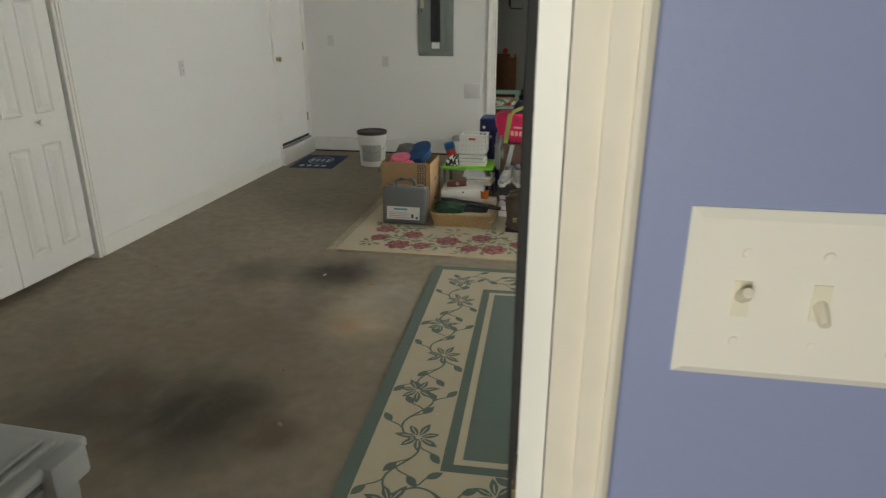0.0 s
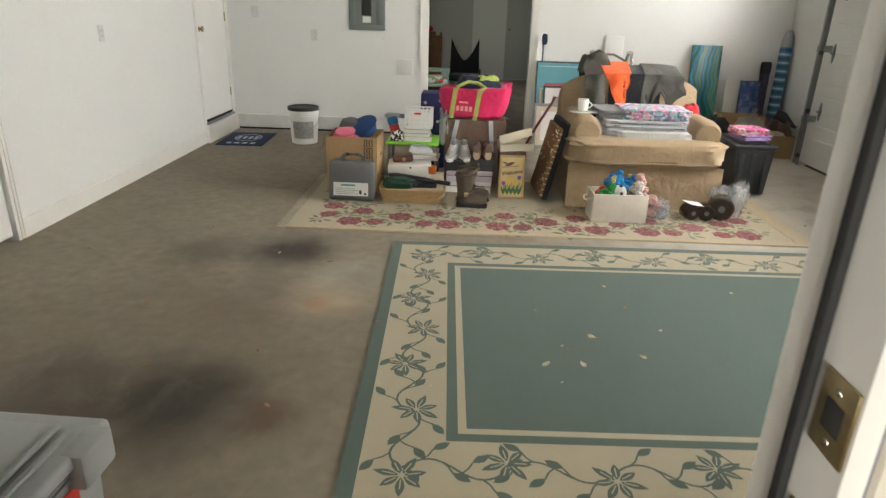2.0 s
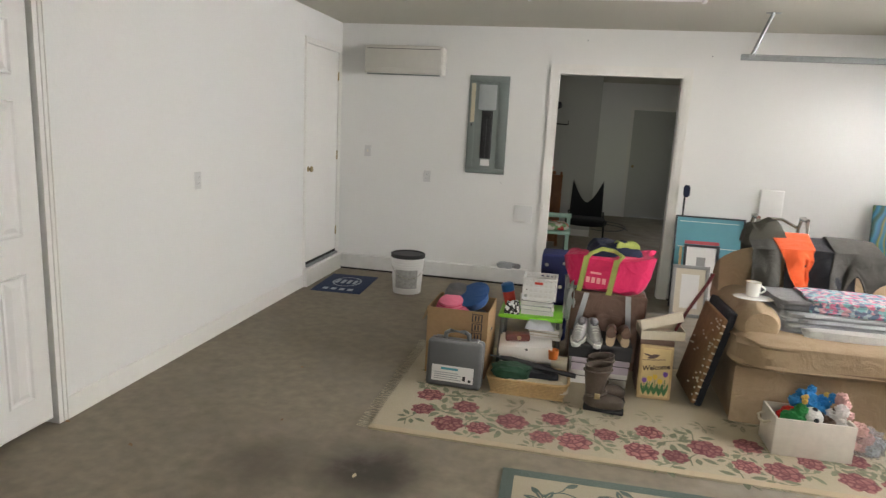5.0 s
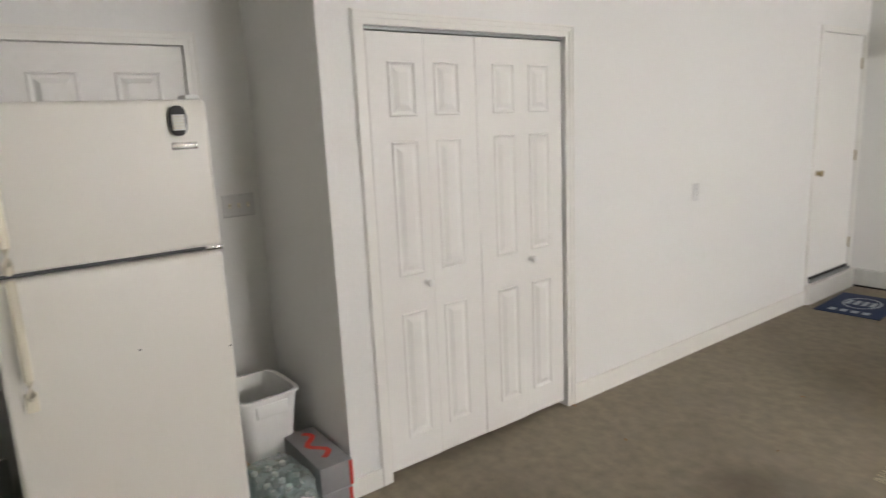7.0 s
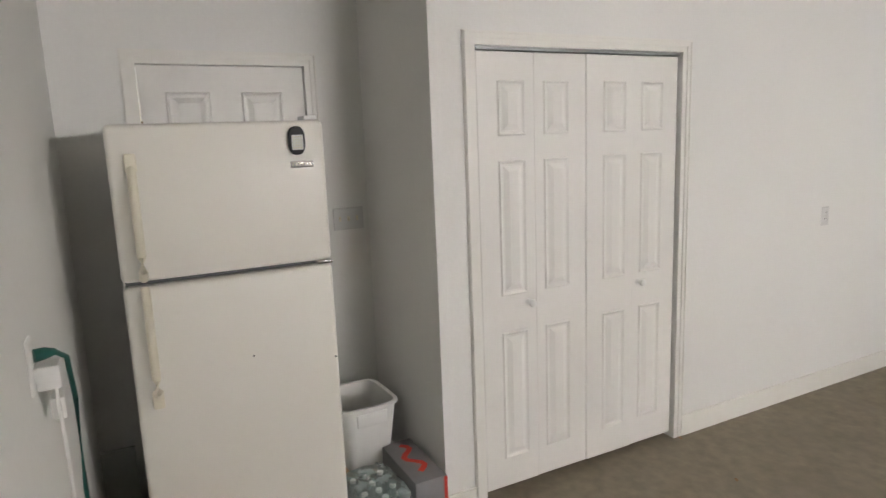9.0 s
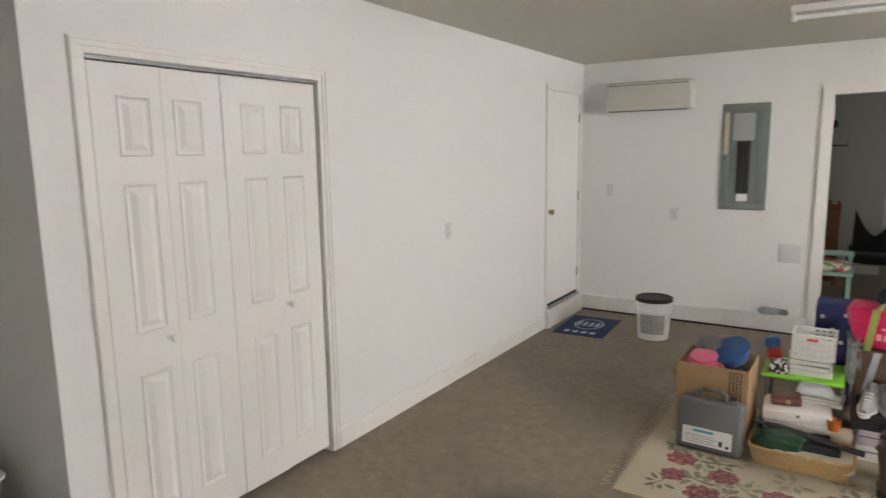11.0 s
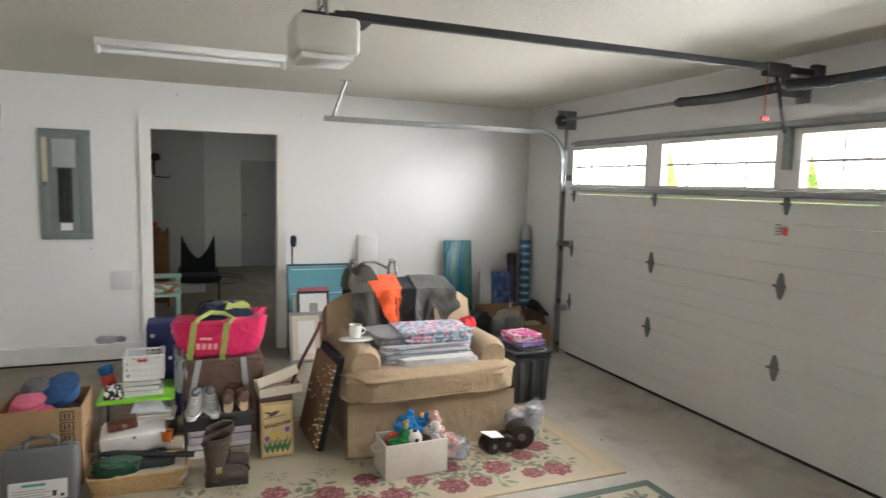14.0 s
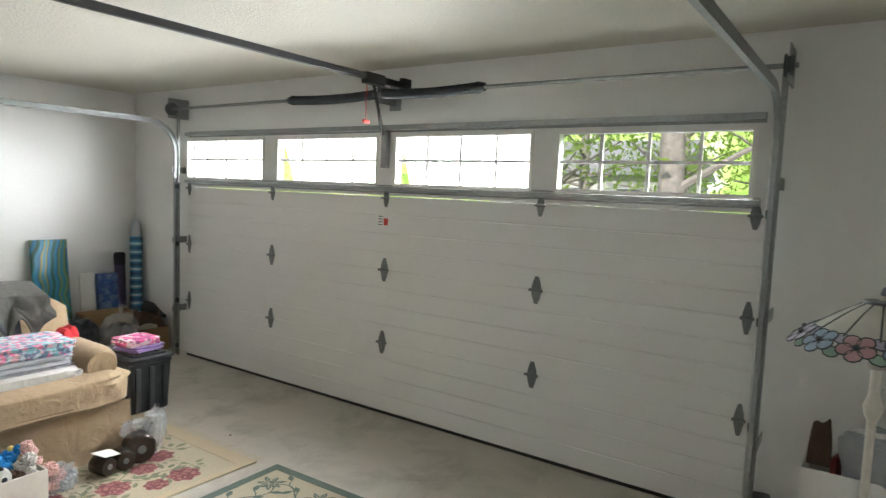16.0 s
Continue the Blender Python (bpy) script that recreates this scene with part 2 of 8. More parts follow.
def blob(cx, cy, cz, rx, ry, rz, e=1.0, u=20, v=12, lumps=0.0, freq=3.0, bm=None, seed=0.0):
    """A superellipsoid with lumps; e below 1 makes it boxy, as cushions are."""
    bm = bm or bmesh.new()
    f = lambda c: math.copysign(abs(c) ** e, c)
    rings = []
    for j in range(v + 1):
        ph = -math.pi / 2 + math.pi * j / v
        ring = []
        for i in range(u):
            th = 2 * math.pi * i / u
            d = Vector((f(math.cos(ph)) * f(math.cos(th)), f(math.cos(ph)) * f(math.sin(th)), f(math.sin(ph))))
            k = 1 + lumps * noise.noise(d * freq + Vector((seed, seed * 1.7, 0)))
            ring.append(bm.verts.new((cx + rx * d.x * k, cy + ry * d.y * k, cz + rz * d.z * k)))
        rings.append(ring)
    for a, b in zip(rings, rings[1:]):
        for i in range(u):
            bm.faces.new((a[i], a[(i + 1) % u], b[(i + 1) % u], b[i]))
    bmesh.ops.remove_doubles(bm, verts=bm.verts, dist=1e-5)
    return bm


def sheet(fn, nu, nv, thick=0.004, bm=None):
    """A cloth or board from fn(u, v), u and v from 0 to 1, with thickness."""
    own = bmesh.new()
    g = [[own.verts.new(fn(i / nu, j / nv)) for j in range(nv + 1)] for i in range(nu + 1)]
    for i in range(nu):
        for j in range(nv):
            own.faces.new((g[i][j], g[i + 1][j], g[i + 1][j + 1], g[i][j + 1]))
    own.normal_update()
    h = [[own.verts.new(v.co - v.normal * thick) for v in row] for row in g]
    for i in range(nu):
        for j in range(nv):
            own.faces.new((h[i][j + 1], h[i + 1][j + 1], h[i + 1][j], h[i][j]))
    rim = [(i, 0) for i in range(nu)] + [(nu, j) for j in range(nv)] + [(i, nv) for i in range(nu, 0, -1)] + [(0, j) for j in range(nv, 0, -1)]
    for (a, b), (c, d) in zip(rim, rim[1:] + rim[:1]):
        own.faces.new((g[a][b], h[a][b], h[c][d], g[c][d]))
    if bm is None:
        return own
    tmp = bpy.data.meshes.new("tmp")
    own.to_mesh(tmp)
    own.free()
    bm.from_mesh(tmp)
    bpy.data.meshes.remove(tmp)
    return bm


def finish(bm, name, mat, smooth):
    bmesh.ops.recalc_face_normals(bm, faces=bm.faces)
    me = bpy.data.meshes.new(name)
    bm.to_mesh(me)
    bm.free()
    for m in mat if isinstance(mat, (list, tuple)) else [mat]:
        me.materials.append(m)
    if smooth:
        me.shade_smooth()
        if smooth != 'all':
            me.set_sharp_from_angle(angle=radians(38))
    return me


SITE = Vector((0, 0, 0))   # where the group of things being built is set down


def part(name, bm, mat, parent=None, label="", smooth=True, m=None):
    """Links a bmesh as one mesh object under a thing or a part."""
    ob = new(name, finish(bm, name, mat, smooth))
    if parent:
        ob.parent = parent
    if m is not None:
        ob.matrix_basis = m
    if not parent:
        ob.location += SITE
    if label:
        ob["label"] = label
    return ob


def thing(name, label, category, m=None, group="", kind=""):
    """An empty at a thing's base, which parents its parts."""
    ob = new(name)
    ob.empty_display_size = 0.05
    if m is not None:
        ob.matrix_basis = m
    ob.location += SITE
    return tagged(ob, label, category, group, kind)


def solo(name, bm, mat, label, category, m=None, group="", kind="", smooth=True):
    """A thing that is one mesh."""
    ob = part(name, bm, mat, None, "", smooth, m)
    return tagged(ob, label, category, group, kind)


def structure(name, bm, mat, label="", category="", smooth=False):
    ob = part(name, bm, mat, None, "", smooth)
    return tagged(ob, label, category or name.split("_")[0], "", "structure")


# ---- the shell ----
H = 2.51           # ceiling height
XR = 6.055         # garage door wall
TX = 5.945         # line of the door tracks
YN = 0.30          # far wall with the doorway
YS = -6.29         # house wall, garage side
YH = -6.55         # house wall, house side
YE = -6.43         # house wall at the entry, garage side
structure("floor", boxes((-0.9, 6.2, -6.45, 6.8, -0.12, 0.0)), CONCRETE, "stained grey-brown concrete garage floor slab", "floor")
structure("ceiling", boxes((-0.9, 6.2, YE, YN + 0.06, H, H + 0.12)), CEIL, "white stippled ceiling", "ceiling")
# closet wall with openings for the bifold doors and the side door
CL0, CL1, CLH = -4.721, -3.527, 2.045
SD0, SD1, SDB, SDH = -0.576, 0.205, 0.175, 2.21
structure("wall_west", boxes(
    (-0.12, 0, -4.93, CL0, 0, H), (-0.12, 0, CL1, SD0, 0, H), (-0.12, 0, SD1, YN, 0, H),
    (-0.12, 0, CL0, CL1, CLH, H), (-0.12, 0, SD0, SD1, SDH, H), (-0.12, 0, SD0, SD1, 0, SDB)), WALL, "white painted drywall wall", "wall")
structure("wall_closet_side", boxes((-0.78, -0.12, -4.93, -4.83, 0, H)), WALL, "white painted side wall of closet", "wall")
structure("wall_closet_back", boxes((-0.90, -0.78, -4.83, YN, 0, H)), WALL, "plain closing wall behind closet", "wall")
BD0, BD1, BDH = -5.96, -5.22, 2.04
structure("wall_alcove", boxes((-0.90, -0.78, YS, BD0, 0, H), (-0.90, -0.78, BD1, -4.83, 0, H), (-0.90, -0.78, BD0, BD1, BDH, H)), WALL, "white painted alcove wall", "wall")
EN0, EN1, ENH = 2.035, 2.896, 2.07
structure("wall_south", boxes((-0.9, 1.95, YH + 0.02, YS, 0, H), (1.95, EN0, YH + 0.02, YE, 0, H), (EN1, 6.2, YH + 0.02, YE, 0, H), (EN0, EN1, YH + 0.02, YE, ENH, H)), WALL, "white painted house wall", "wall")
structure("wall_house_side", boxes((-0.9, EN0, YH, YH + 0.02, 0, H), (EN1, 6.2, YH, YH + 0.02, 0, H), (EN0, EN1, YH, YH + 0.02, ENH, H)), BLUE, "periwinkle blue painted house wall", "wall")
GD0, GD1, GDH = -5.570, -0.695, 2.133
structure("wall_east", boxes((XR, XR + 0.14, GD1 - 0.03, YN, 0, H), (XR, XR + 0.14, YE, GD0 + 0.03, 0, H), (XR, XR + 0.14, GD0 + 0.03, GD1 - 0.03, GDH - 0.03, H)), WALL, "white painted garage door wall", "wall")
DW0, DW1, DWH = 2.172, 3.314, 2.11
SITE.y = YN
structure("wall_north", boxes((-0.12, DW0, 0, 0.12, 0, H), (DW1, 6.195, 0, 0.12, 0, H), (DW0, DW1, 0, 0.12, DWH, H)), WALL, "white painted drywall wall", "wall")
SITE.y = 0
# house room behind the entry, unseen; its window opening is assumed
structure("house_floor", boxes((-0.5, 5.2, -9.6, -6.45, -0.1, 0.005)), material("house_floor_wood", (0.25, 0.15, 0.08), 0.4, grain=0.2, scale=12), "plain house floor", "floor")
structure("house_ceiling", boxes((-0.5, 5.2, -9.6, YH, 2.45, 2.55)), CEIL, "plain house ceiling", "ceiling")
structure("wall_house_room", boxes((-0.62, -0.5, -9.6, YH, 0, 2.55), (5.2, 5.32, -9.6, YH, 0, 2.55), (-0.5, 1.5, -9.6, -9.48, 0, 2.55), (2.9, 5.2, -9.6, -9.48, 0, 2.55),
          (1.5, 2.9, -9.6, -9.48, 0, 0.8), (1.5, 2.9, -9.6, -9.48, 2.2, 2.55)), BLUE, "plain closing house walls", "wall")
# second bay behind the doorway
SITE.y = YN
structure("wall_bay", boxes((0.5, 2.71, 3.5, 3.62, 0, H), (2.59, 2.71, 3.62, 6.33, 0, H), (0.5, 0.62, 0.12, 3.5, 0, H)), DARKWALL, "walls of next bay with shade in their grey", "wall")
structure("wall_bay_end", boxes((2.59, 3.42, 6.33, 6.45, 0, H), (4.22, 5.72, 6.33, 6.45, 0, H), (3.42, 4.22, 6.33, 6.45, 2.03, H), (5.6, 5.72, 0.12, 2.6, 0, H), (5.6, 5.72, 3.8, 6.33, 0, H), (5.6, 5.72, 2.6, 3.8, 0, 0.9), (5.6, 5.72, 2.6, 3.8, 2.1, H)), WALL, "white walls of next bay", "wall")
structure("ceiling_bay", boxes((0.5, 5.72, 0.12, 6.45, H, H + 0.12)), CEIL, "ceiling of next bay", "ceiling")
SITE.y = 0


def casing(bm, axis, face, out, a0, a1, z0, z1, w=0.058, d=0.014):
    """Stepped casing round an opening in a wall whose face lies at a fixed x or y."""
    for step, (wid, dep) in enumerate(((w, d * 0.6), (w * 0.55, d), (w * 0.2, d * 1.35))):
        lo, hi = sorted((face, face + out * dep))
        e = w - 0.0025 * step
        for p0, p1, q0, q1 in ((a0 - e, a0 - w + wid, z0 + 0.002 * step, z1 + e), (a1 + w - wid, a1 + e, z0 + 0.002 * step, z1 + e), (a0 - w + wid, a1 + w - wid, z1 + w - wid, z1 + e)):
            if axis == 'x':
                box(bm, lo, hi, p0, p1, q0, q1)
            else:
                box(bm, p0, p1, lo, hi, q0, q1)
    return bm


structure("trim_closet", casing(bmesh.new(), 'x', 0, 1, CL0, CL1, 0, CLH), TRIM, "white stepped door casing", "trim")
structure("trim_side_door", casing(bmesh.new(), 'x', 0, 1, SD0, SD1, SDB, SDH, 0.05), TRIM, "white stepped door casing", "trim")
SITE.y = YN
structure("trim_doorway", casing(bmesh.new(), 'y', 0, -1, DW0, DW1, 0, DWH, 0.074), TRIM, "white door casing round open doorway", "trim")
structure("trim_doorway_lining", boxes((DW0, DW0 + 0.018, 0.002, 0.118, 0, DWH), (DW1 - 0.018, DW1, 0.002, 0.118, 0, DWH), (DW0 + 0.018, DW1 - 0.018, 0.002, 0.118, DWH - 0.018, DWH)), TRIM, "white lining of open doorway", "trim")
SITE.y = 0
structure("trim_alcove_door", casing(bmesh.new(), 'x', -0.78, 1, BD0, BD1, 0, BDH, 0.06), TRIM, "white stepped door casing", "trim")
structure("trim_entry_house", casing(bmesh.new(), 'y', YH, -1, EN0, EN1, 0, ENH, 0.046), CASING, "white grooved casing of entry door", "trim")
structure("trim_entry_garage", casing(bmesh.new(), 'y', YE, 1, EN0, EN1, 0, ENH, 0.062), TRIM, "white casing of entry door", "trim")
# low white curb along the slab's edge
bm = bmesh.new()
for row in ((0.0, 0.012, CL1 + 0.06, SD0 - 0.05, 0.0, 0.115), (0.0, 0.012, -4.93, CL0 - 0.06, 0, 0.09), (-0.78, 0.012, -4.942, -4.93, 0, 0.09), (0.0, 0.045, SD0 - 0.05, YN, 0, 0.165),
            (-0.78, 0.0, -4.944, -4.942, 0, 0.001)):
    box(bm, *row)
structure("baseboard", bm, TRIM, "white wooden baseboard", "baseboard")
SITE.y = YN
structure("curb_north", boxes((0.046, DW0 - 0.078, -0.055, 0.0, 0.02, 0.165), (DW1 + 0.078, XR, -0.055, 0.0, 0.02, 0.165), bevel=0.006), CURB, "low white painted concrete curb", "curb")
structure("curb_gap_north", boxes((0.046, DW0 - 0.078, -0.040, 0.0, 0.0, 0.02), (DW1 + 0.078, XR, -0.040, 0.0, 0.0, 0.02)), RUBBER, "dark joint under curb", "curb")
SITE.y = 0
# unseen slab added on top to keep sun and sky from leaking in
structure("roof", boxes((-1.2, 6.6, -9.9, 7.1, 2.72, 2.85)), RUBBER, "unseen slab added over garage and house against light leaks", "roof")
SITE.y = YN
structure("baseboard_bay", boxes((0.62, 2.71, 3.488, 3.5, 0, 0.10), (2.71, 3.36, 6.318, 6.33, 0, 0.10)), TRIM, "white baseboard in next bay", "baseboard")
structure("trim_bay_door", casing(bmesh.new(), 'y', 6.33, -1, 3.42, 4.22, 0, 2.03, 0.06), TRIM, "white casing of door in next bay", "trim")

SITE.y = 0


# ---- doors ----
def raised_panel(bm, y0, y1, z0, z1, x):
    """A moulded raised panel on a face that looks along +x: groove, bevel and field."""
    rings = [(0, 0.0005), (0.006, 0.008), (0.016, 0.0006), (0.025, 0.0006), (0.048, 0.013)]
    loops = []
    for ins, out in rings:
        loops.append([bm.verts.new((x + out, y0 + ins, z0 + ins)), bm.verts.new((x + out, y1 - ins, z0 + ins)),
                      bm.verts.new((x + out, y1 - ins, z1 - ins)), bm.verts.new((x + out, y0 + ins, z1 - ins))])
    for a, b in zip(loops, loops[1:]):
        for i in range(4):
            bm.faces.new((a[i], a[(i + 1) % 4], b[(i + 1) % 4], b[i]))
    bm.faces.new(loops[-1])


def knob(parent, m, mat, r=0.018, label=""):
    bm = lathe([(r * 0.9, 0), (r * 0.9, 0.003), (r * 0.45, 0.006), (r * 0.4, 0.018), (r * 0.8, 0.024), (r, 0.032), (r * 0.85, 0.042), (r * 0.3, 0.046), (0.0001, 0.0465)], 20)
    return part("knob", bm, mat, parent, label, m=m)


bifold = thing("bifold_closet_door", "white moulded six-panel bifold closet doors, closed", "door", pose(0, 0, 0))
leaf_w = (CL1 - CL0 - 0.02) / 4
FOLD = (0.004, 0.0, 0.003, -0.002)
for i in range(4):
    y0 = CL0 + 0.01 + i * leaf_w
    bm = bmesh.new()
    box(bm, -0.032, 0.0, y0 + 0.0015, y0 + leaf_w - 0.0015, 0.035, CLH - 0.022, bevel=0.003)
    for z0, z1 in ((0.175, 0.79), (0.96, 1.565), (1.67, 1.905)):
        raised_panel(bm, y0 + (0.050 if i % 2 else 0.100), y0 + leaf_w - (0.100 if i % 2 else 0.050), z0, z1, 0.0)
    lf = part("leaf", bm, DOORW, bifold, smooth=False, m=pose(FOLD[i] - 0.012, 0, 0))
    if i in (0, 3):
        ky = y0 + (leaf_w - 0.045 if i == 0 else 0.045)
        knob(lf, pose(0, ky, 0.915, 0, 90, 0), WHITEPL, 0.019, "small round white knob")
part("top_track", boxes((-0.045, -0.005, CL0 + 0.01, CL1 - 0.01, CLH - 0.016, CLH - 0.002)), GALV, bifold)
structure("closet_closure", boxes((-0.118, -0.10, CL0, CL1, 0, CLH)), WALL, "plain board closing closet opening", "wall")

side = thing("side_door", "plain white painted side door, closed", "door", pose(0, 0, 0))
part("slab", boxes((-0.045, -0.004, SD0 + 0.006, SD1 - 0.006, SDB + 0.025, SDH - 0.004), bevel=0.002), DOORW, side)
part("threshold", boxes((-0.06, 0.028, SD0, SD1, SDB, SDB + 0.022), bevel=0.004), GALV, side, "worn metal threshold")
part("sweep", boxes((-0.003, 0.004, SD0 + 0.01, SD1 - 0.01, SDB + 0.022, SDB + 0.045)), RUBBER, side)
knob(side, pose(-0.004, SD0 + 0.065, 1.094, 0, 90, 0), BRASS, 0.028, "tarnished brass door knob")
for z in (0.42, 1.2, 1.98):
    part("hinge", boxes((-0.004, 0.007, SD1 - 0.012, SD1 + 0.002, z - 0.045, z + 0.045), bevel=0.002), BRASS, side)

back = thing("house_door", "white six-panel door behind refrigerator, closed", "door", pose(0, 0, 0))
bm = boxes((-0.835, -0.795, BD0 + 0.004, BD1 - 0.004, 0.015, BDH - 0.004), bevel=0.002)
bw = (BD1 - BD0) / 2
for k in range(2):
    for z0, z1 in ((0.2, 0.78), (0.95, 1.58), (1.68, 1.92)):
        raised_panel(bm, BD0 + k * bw + 0.11 - 0.04 * k, BD0 + (k + 1) * bw - 0.07 - 0.04 * k, z0, z1, -0.795)
part("slab", bm, DOORW, back, smooth=False)
for z in (0.3, 1.75):
    part("hinge", boxes((-0.797, -0.785, BD0 - 0.004, BD0 + 0.008, z - 0.045, z + 0.045), bevel=0.002), BRASS, back)

# entry: jamb, weatherstrip and strike plates
jy0, jy1 = YH + 0.001, YE - 0.001
entry = tagged(part("door_jamb", boxes((EN1 - 0.02, EN1 - 0.001, jy0, jy1, 0, ENH - 0.02), (EN0 + 0.001, EN0 + 0.02, jy0, jy1, 0, ENH - 0.02), (EN0 + 0.001, EN1 - 0.001, jy0, jy1, ENH - 0.02, ENH - 0.001)), TRIM, smooth=False),
               "white wooden entry door jamb", "door jamb", "", "structure")
part("weatherstrip", boxes((EN1 - 0.030, EN1 - 0.02, YH + 0.058, YH + 0.072, 0, ENH - 0.02), (EN0 + 0.02, EN0 + 0.030, YH + 0.058, YH + 0.072, 0, ENH - 0.02), bevel=0.004), RUBBER, entry, "black rubber weatherstrip")
STRIKEMAT = BRASS
for z in (0.940, 1.070):
    sp = part("strike_plate", boxes((EN1 - 0.0235, EN1 - 0.02, YH + 0.004, YH + 0.050, z - 0.034, z + 0.034), bevel=0.0012), BRASS, entry, "tarnished brass strike plate")
    part("strike_hole", boxes((EN1 - 0.0242, EN1 - 0.0236, YH + 0.014, YH + 0.038, z - 0.013, z + 0.013)), BLACK, sp)
    for dz in (-0.022, 0.022):
        part("screw", lathe([(0.0035, 0), (0.003, 0.001), (0.0001, 0.0012)], 10), CHROME, sp, m=pose(EN1 - 0.0235, YH + 0.026, z + dz, 0, -90, 0))


def switch_plate(name, m, gangs, mat, label, toggles=True):
    """A wall plate in the x-z plane that looks along -y, with toggles and screws."""
    w = 0.07 + 0.046 * (gangs - 1)
    th = thing(name, label, "switch plate", m)
    bm = bmesh.new()
    rings = [(0, 0), (0, -0.002), (0.006, -0.006)]
    loops = [[bm.verts.new((sx * (w / 2 - i), o, sz * (0.057 - i))) for sx, sz in ((-1, -1), (1, -1), (1, 1), (-1, 1))] for i, o in rings]
    for a, b in zip(loops, loops[1:]):
        for i in range(4):
            bm.faces.new((a[i], a[(i + 1) % 4], b[(i + 1) % 4], b[i]))
    bm.faces.new(loops[-1])
    part("plate", bm, mat, th, smooth=False)
    for g in range(gangs):
        x = (g - (gangs - 1) / 2) * 0.046
        for dz in (-0.030, 0.030):
            part("screw", lathe([(0.0035, 0), (0.003, 0.0012), (0.0001, 0.0016)], 10), mat, th, m=pose(x, -0.006, dz, 90, 0, 0))
        if toggles:
            bez = part("bezel", boxes((x - 0.0052, x + 0.0052, -0.0072, -0.0055, -0.012, 0.012)), IVORY, th)
            up = 1 if g == 0 else -1
            bm = bmesh.new()
            tube([(x, -0.005, 0.001 * up), (x, -0.012, 0.004 * up), (x, -0.019, 0.009 * up)], [0.0045, 0.0042, 0.0035], 8, bm)
            part("toggle", bm, IVORY, bez)
        else:
            for dz in (-0.02, 0.02):
                s = part("socket", boxes((x - 0.017, x + 0.017, -0.0075, -0.0055, dz - 0.014, dz + 0.014), bevel=0.004), mat, th)
                part("slots", boxes((x - 0.008, x - 0.006, -0.0079, -0.0076, dz - 0.003, dz + 0.007), (x + 0.006, x + 0.008, -0.0079, -0.0076, dz - 0.003, dz + 0.007)), BLACK, s)
    return th


switch_plate("light_switch", pose(3.056, YH, 1.280), 3, PLATE, "ivory triple toggle switch plate on blue wall")
switch_plate("light_switch", pose(-0.78, -5.043, 1.283, 0, 0, 90), 3, PALEPLATE, "white triple switch plate in alcove")
switch_plate("wall_outlet", pose(0.0, -2.283, 1.117, 0, 0, 90), 1, PALEPLATE, "white wall outlet plate with socket", False)
switch_plate("wall_outlet", pose(0.937, YN, 1.038), 1, PALEPLATE, "small white outlet plate on wall", False)
switch_plate("wall_outlet", pose(0.835, YS, 1.240, 0, 0, 180), 1, WHITEPL, "white outlet plate with plugged cords", False)
switch_plate("light_switch", pose(0.30, YN, 1.26), 1, PALEPLATE, "small white switch plate near corner")
solo("blank_wall_plate", boxes((1.845, 2.026, YN - 0.007, YN, 0.645, 0.812), bevel=0.003), PALEPLATE, "square white blank cover plate on wall", "wall plate")


# ---- the garage door ----
GX = 5.990
gdoor = thing("garage_door", "white insulated sectional garage door with windows, closed", "garage door", pose(0, 0, 0))
SEC = GDH / 4
GLASS = bpy.data.materials.new("window_glass")
GLASS.use_nodes = True
gb = GLASS.node_tree.nodes["Principled BSDF"]
gb.inputs["Transmission Weight"].default_value = 1.0
gb.inputs["Roughness"].default_value = 0.02
gb.inputs["IOR"].default_value = 1.1
WZ0, WZ1, WHW = 1.672, 2.036, 0.545
for s in range(4):
    z0, z1 = s * SEC + (0.02 if s == 0 else 0.002), (s + 1) * SEC - 0.002
    bm = bmesh.new()
    if s < 3:
        # ribbed steel skin: shallow grooves between flat lands
        prof, n = [(0.0, z0)], 4
        for k in range(1, n):
            zc = z0 + (z1 - z0) * k / n
            prof += [(0.0, zc - 0.006), (0.0035, zc - 0.002), (0.0035, zc + 0.002), (0.0, zc + 0.006)]
        prof.append((0.0, z1))
        cols = [[bm.verts.new((GX + o, y, z)) for o, z in prof] for y in (GD0 + 0.002, GD1 - 0.002)]
        for a in range(len(prof) - 1):
            bm.faces.new((cols[0][a], cols[0][a + 1], cols[1][a + 1], cols[1][a]))
        box(bm, GX + 0.004, GX + 0.045, GD0 + 0.002, GD1 - 0.002, z0, z1)
        part("door_section", bm, GDOOR, gdoor)
    else:
        ys = [GD0 + 0.002] + [e for wy in sorted(WINDOW_Y) for e in (wy - WHW, wy + WHW)] + [GD1 - 0.002]
        for a, b in zip(ys[::2], ys[1::2]):
            box(bm, GX, GX + 0.045, a, b, z0, z1)
        for a, b in zip(ys[1::2], ys[2::2]):
            box(bm, GX, GX + 0.045, a, b, z0, WZ0)
            box(bm, GX, GX + 0.045, a, b, WZ1, z1)
        part("door_section", bm, GDOOR, gdoor, smooth=False)
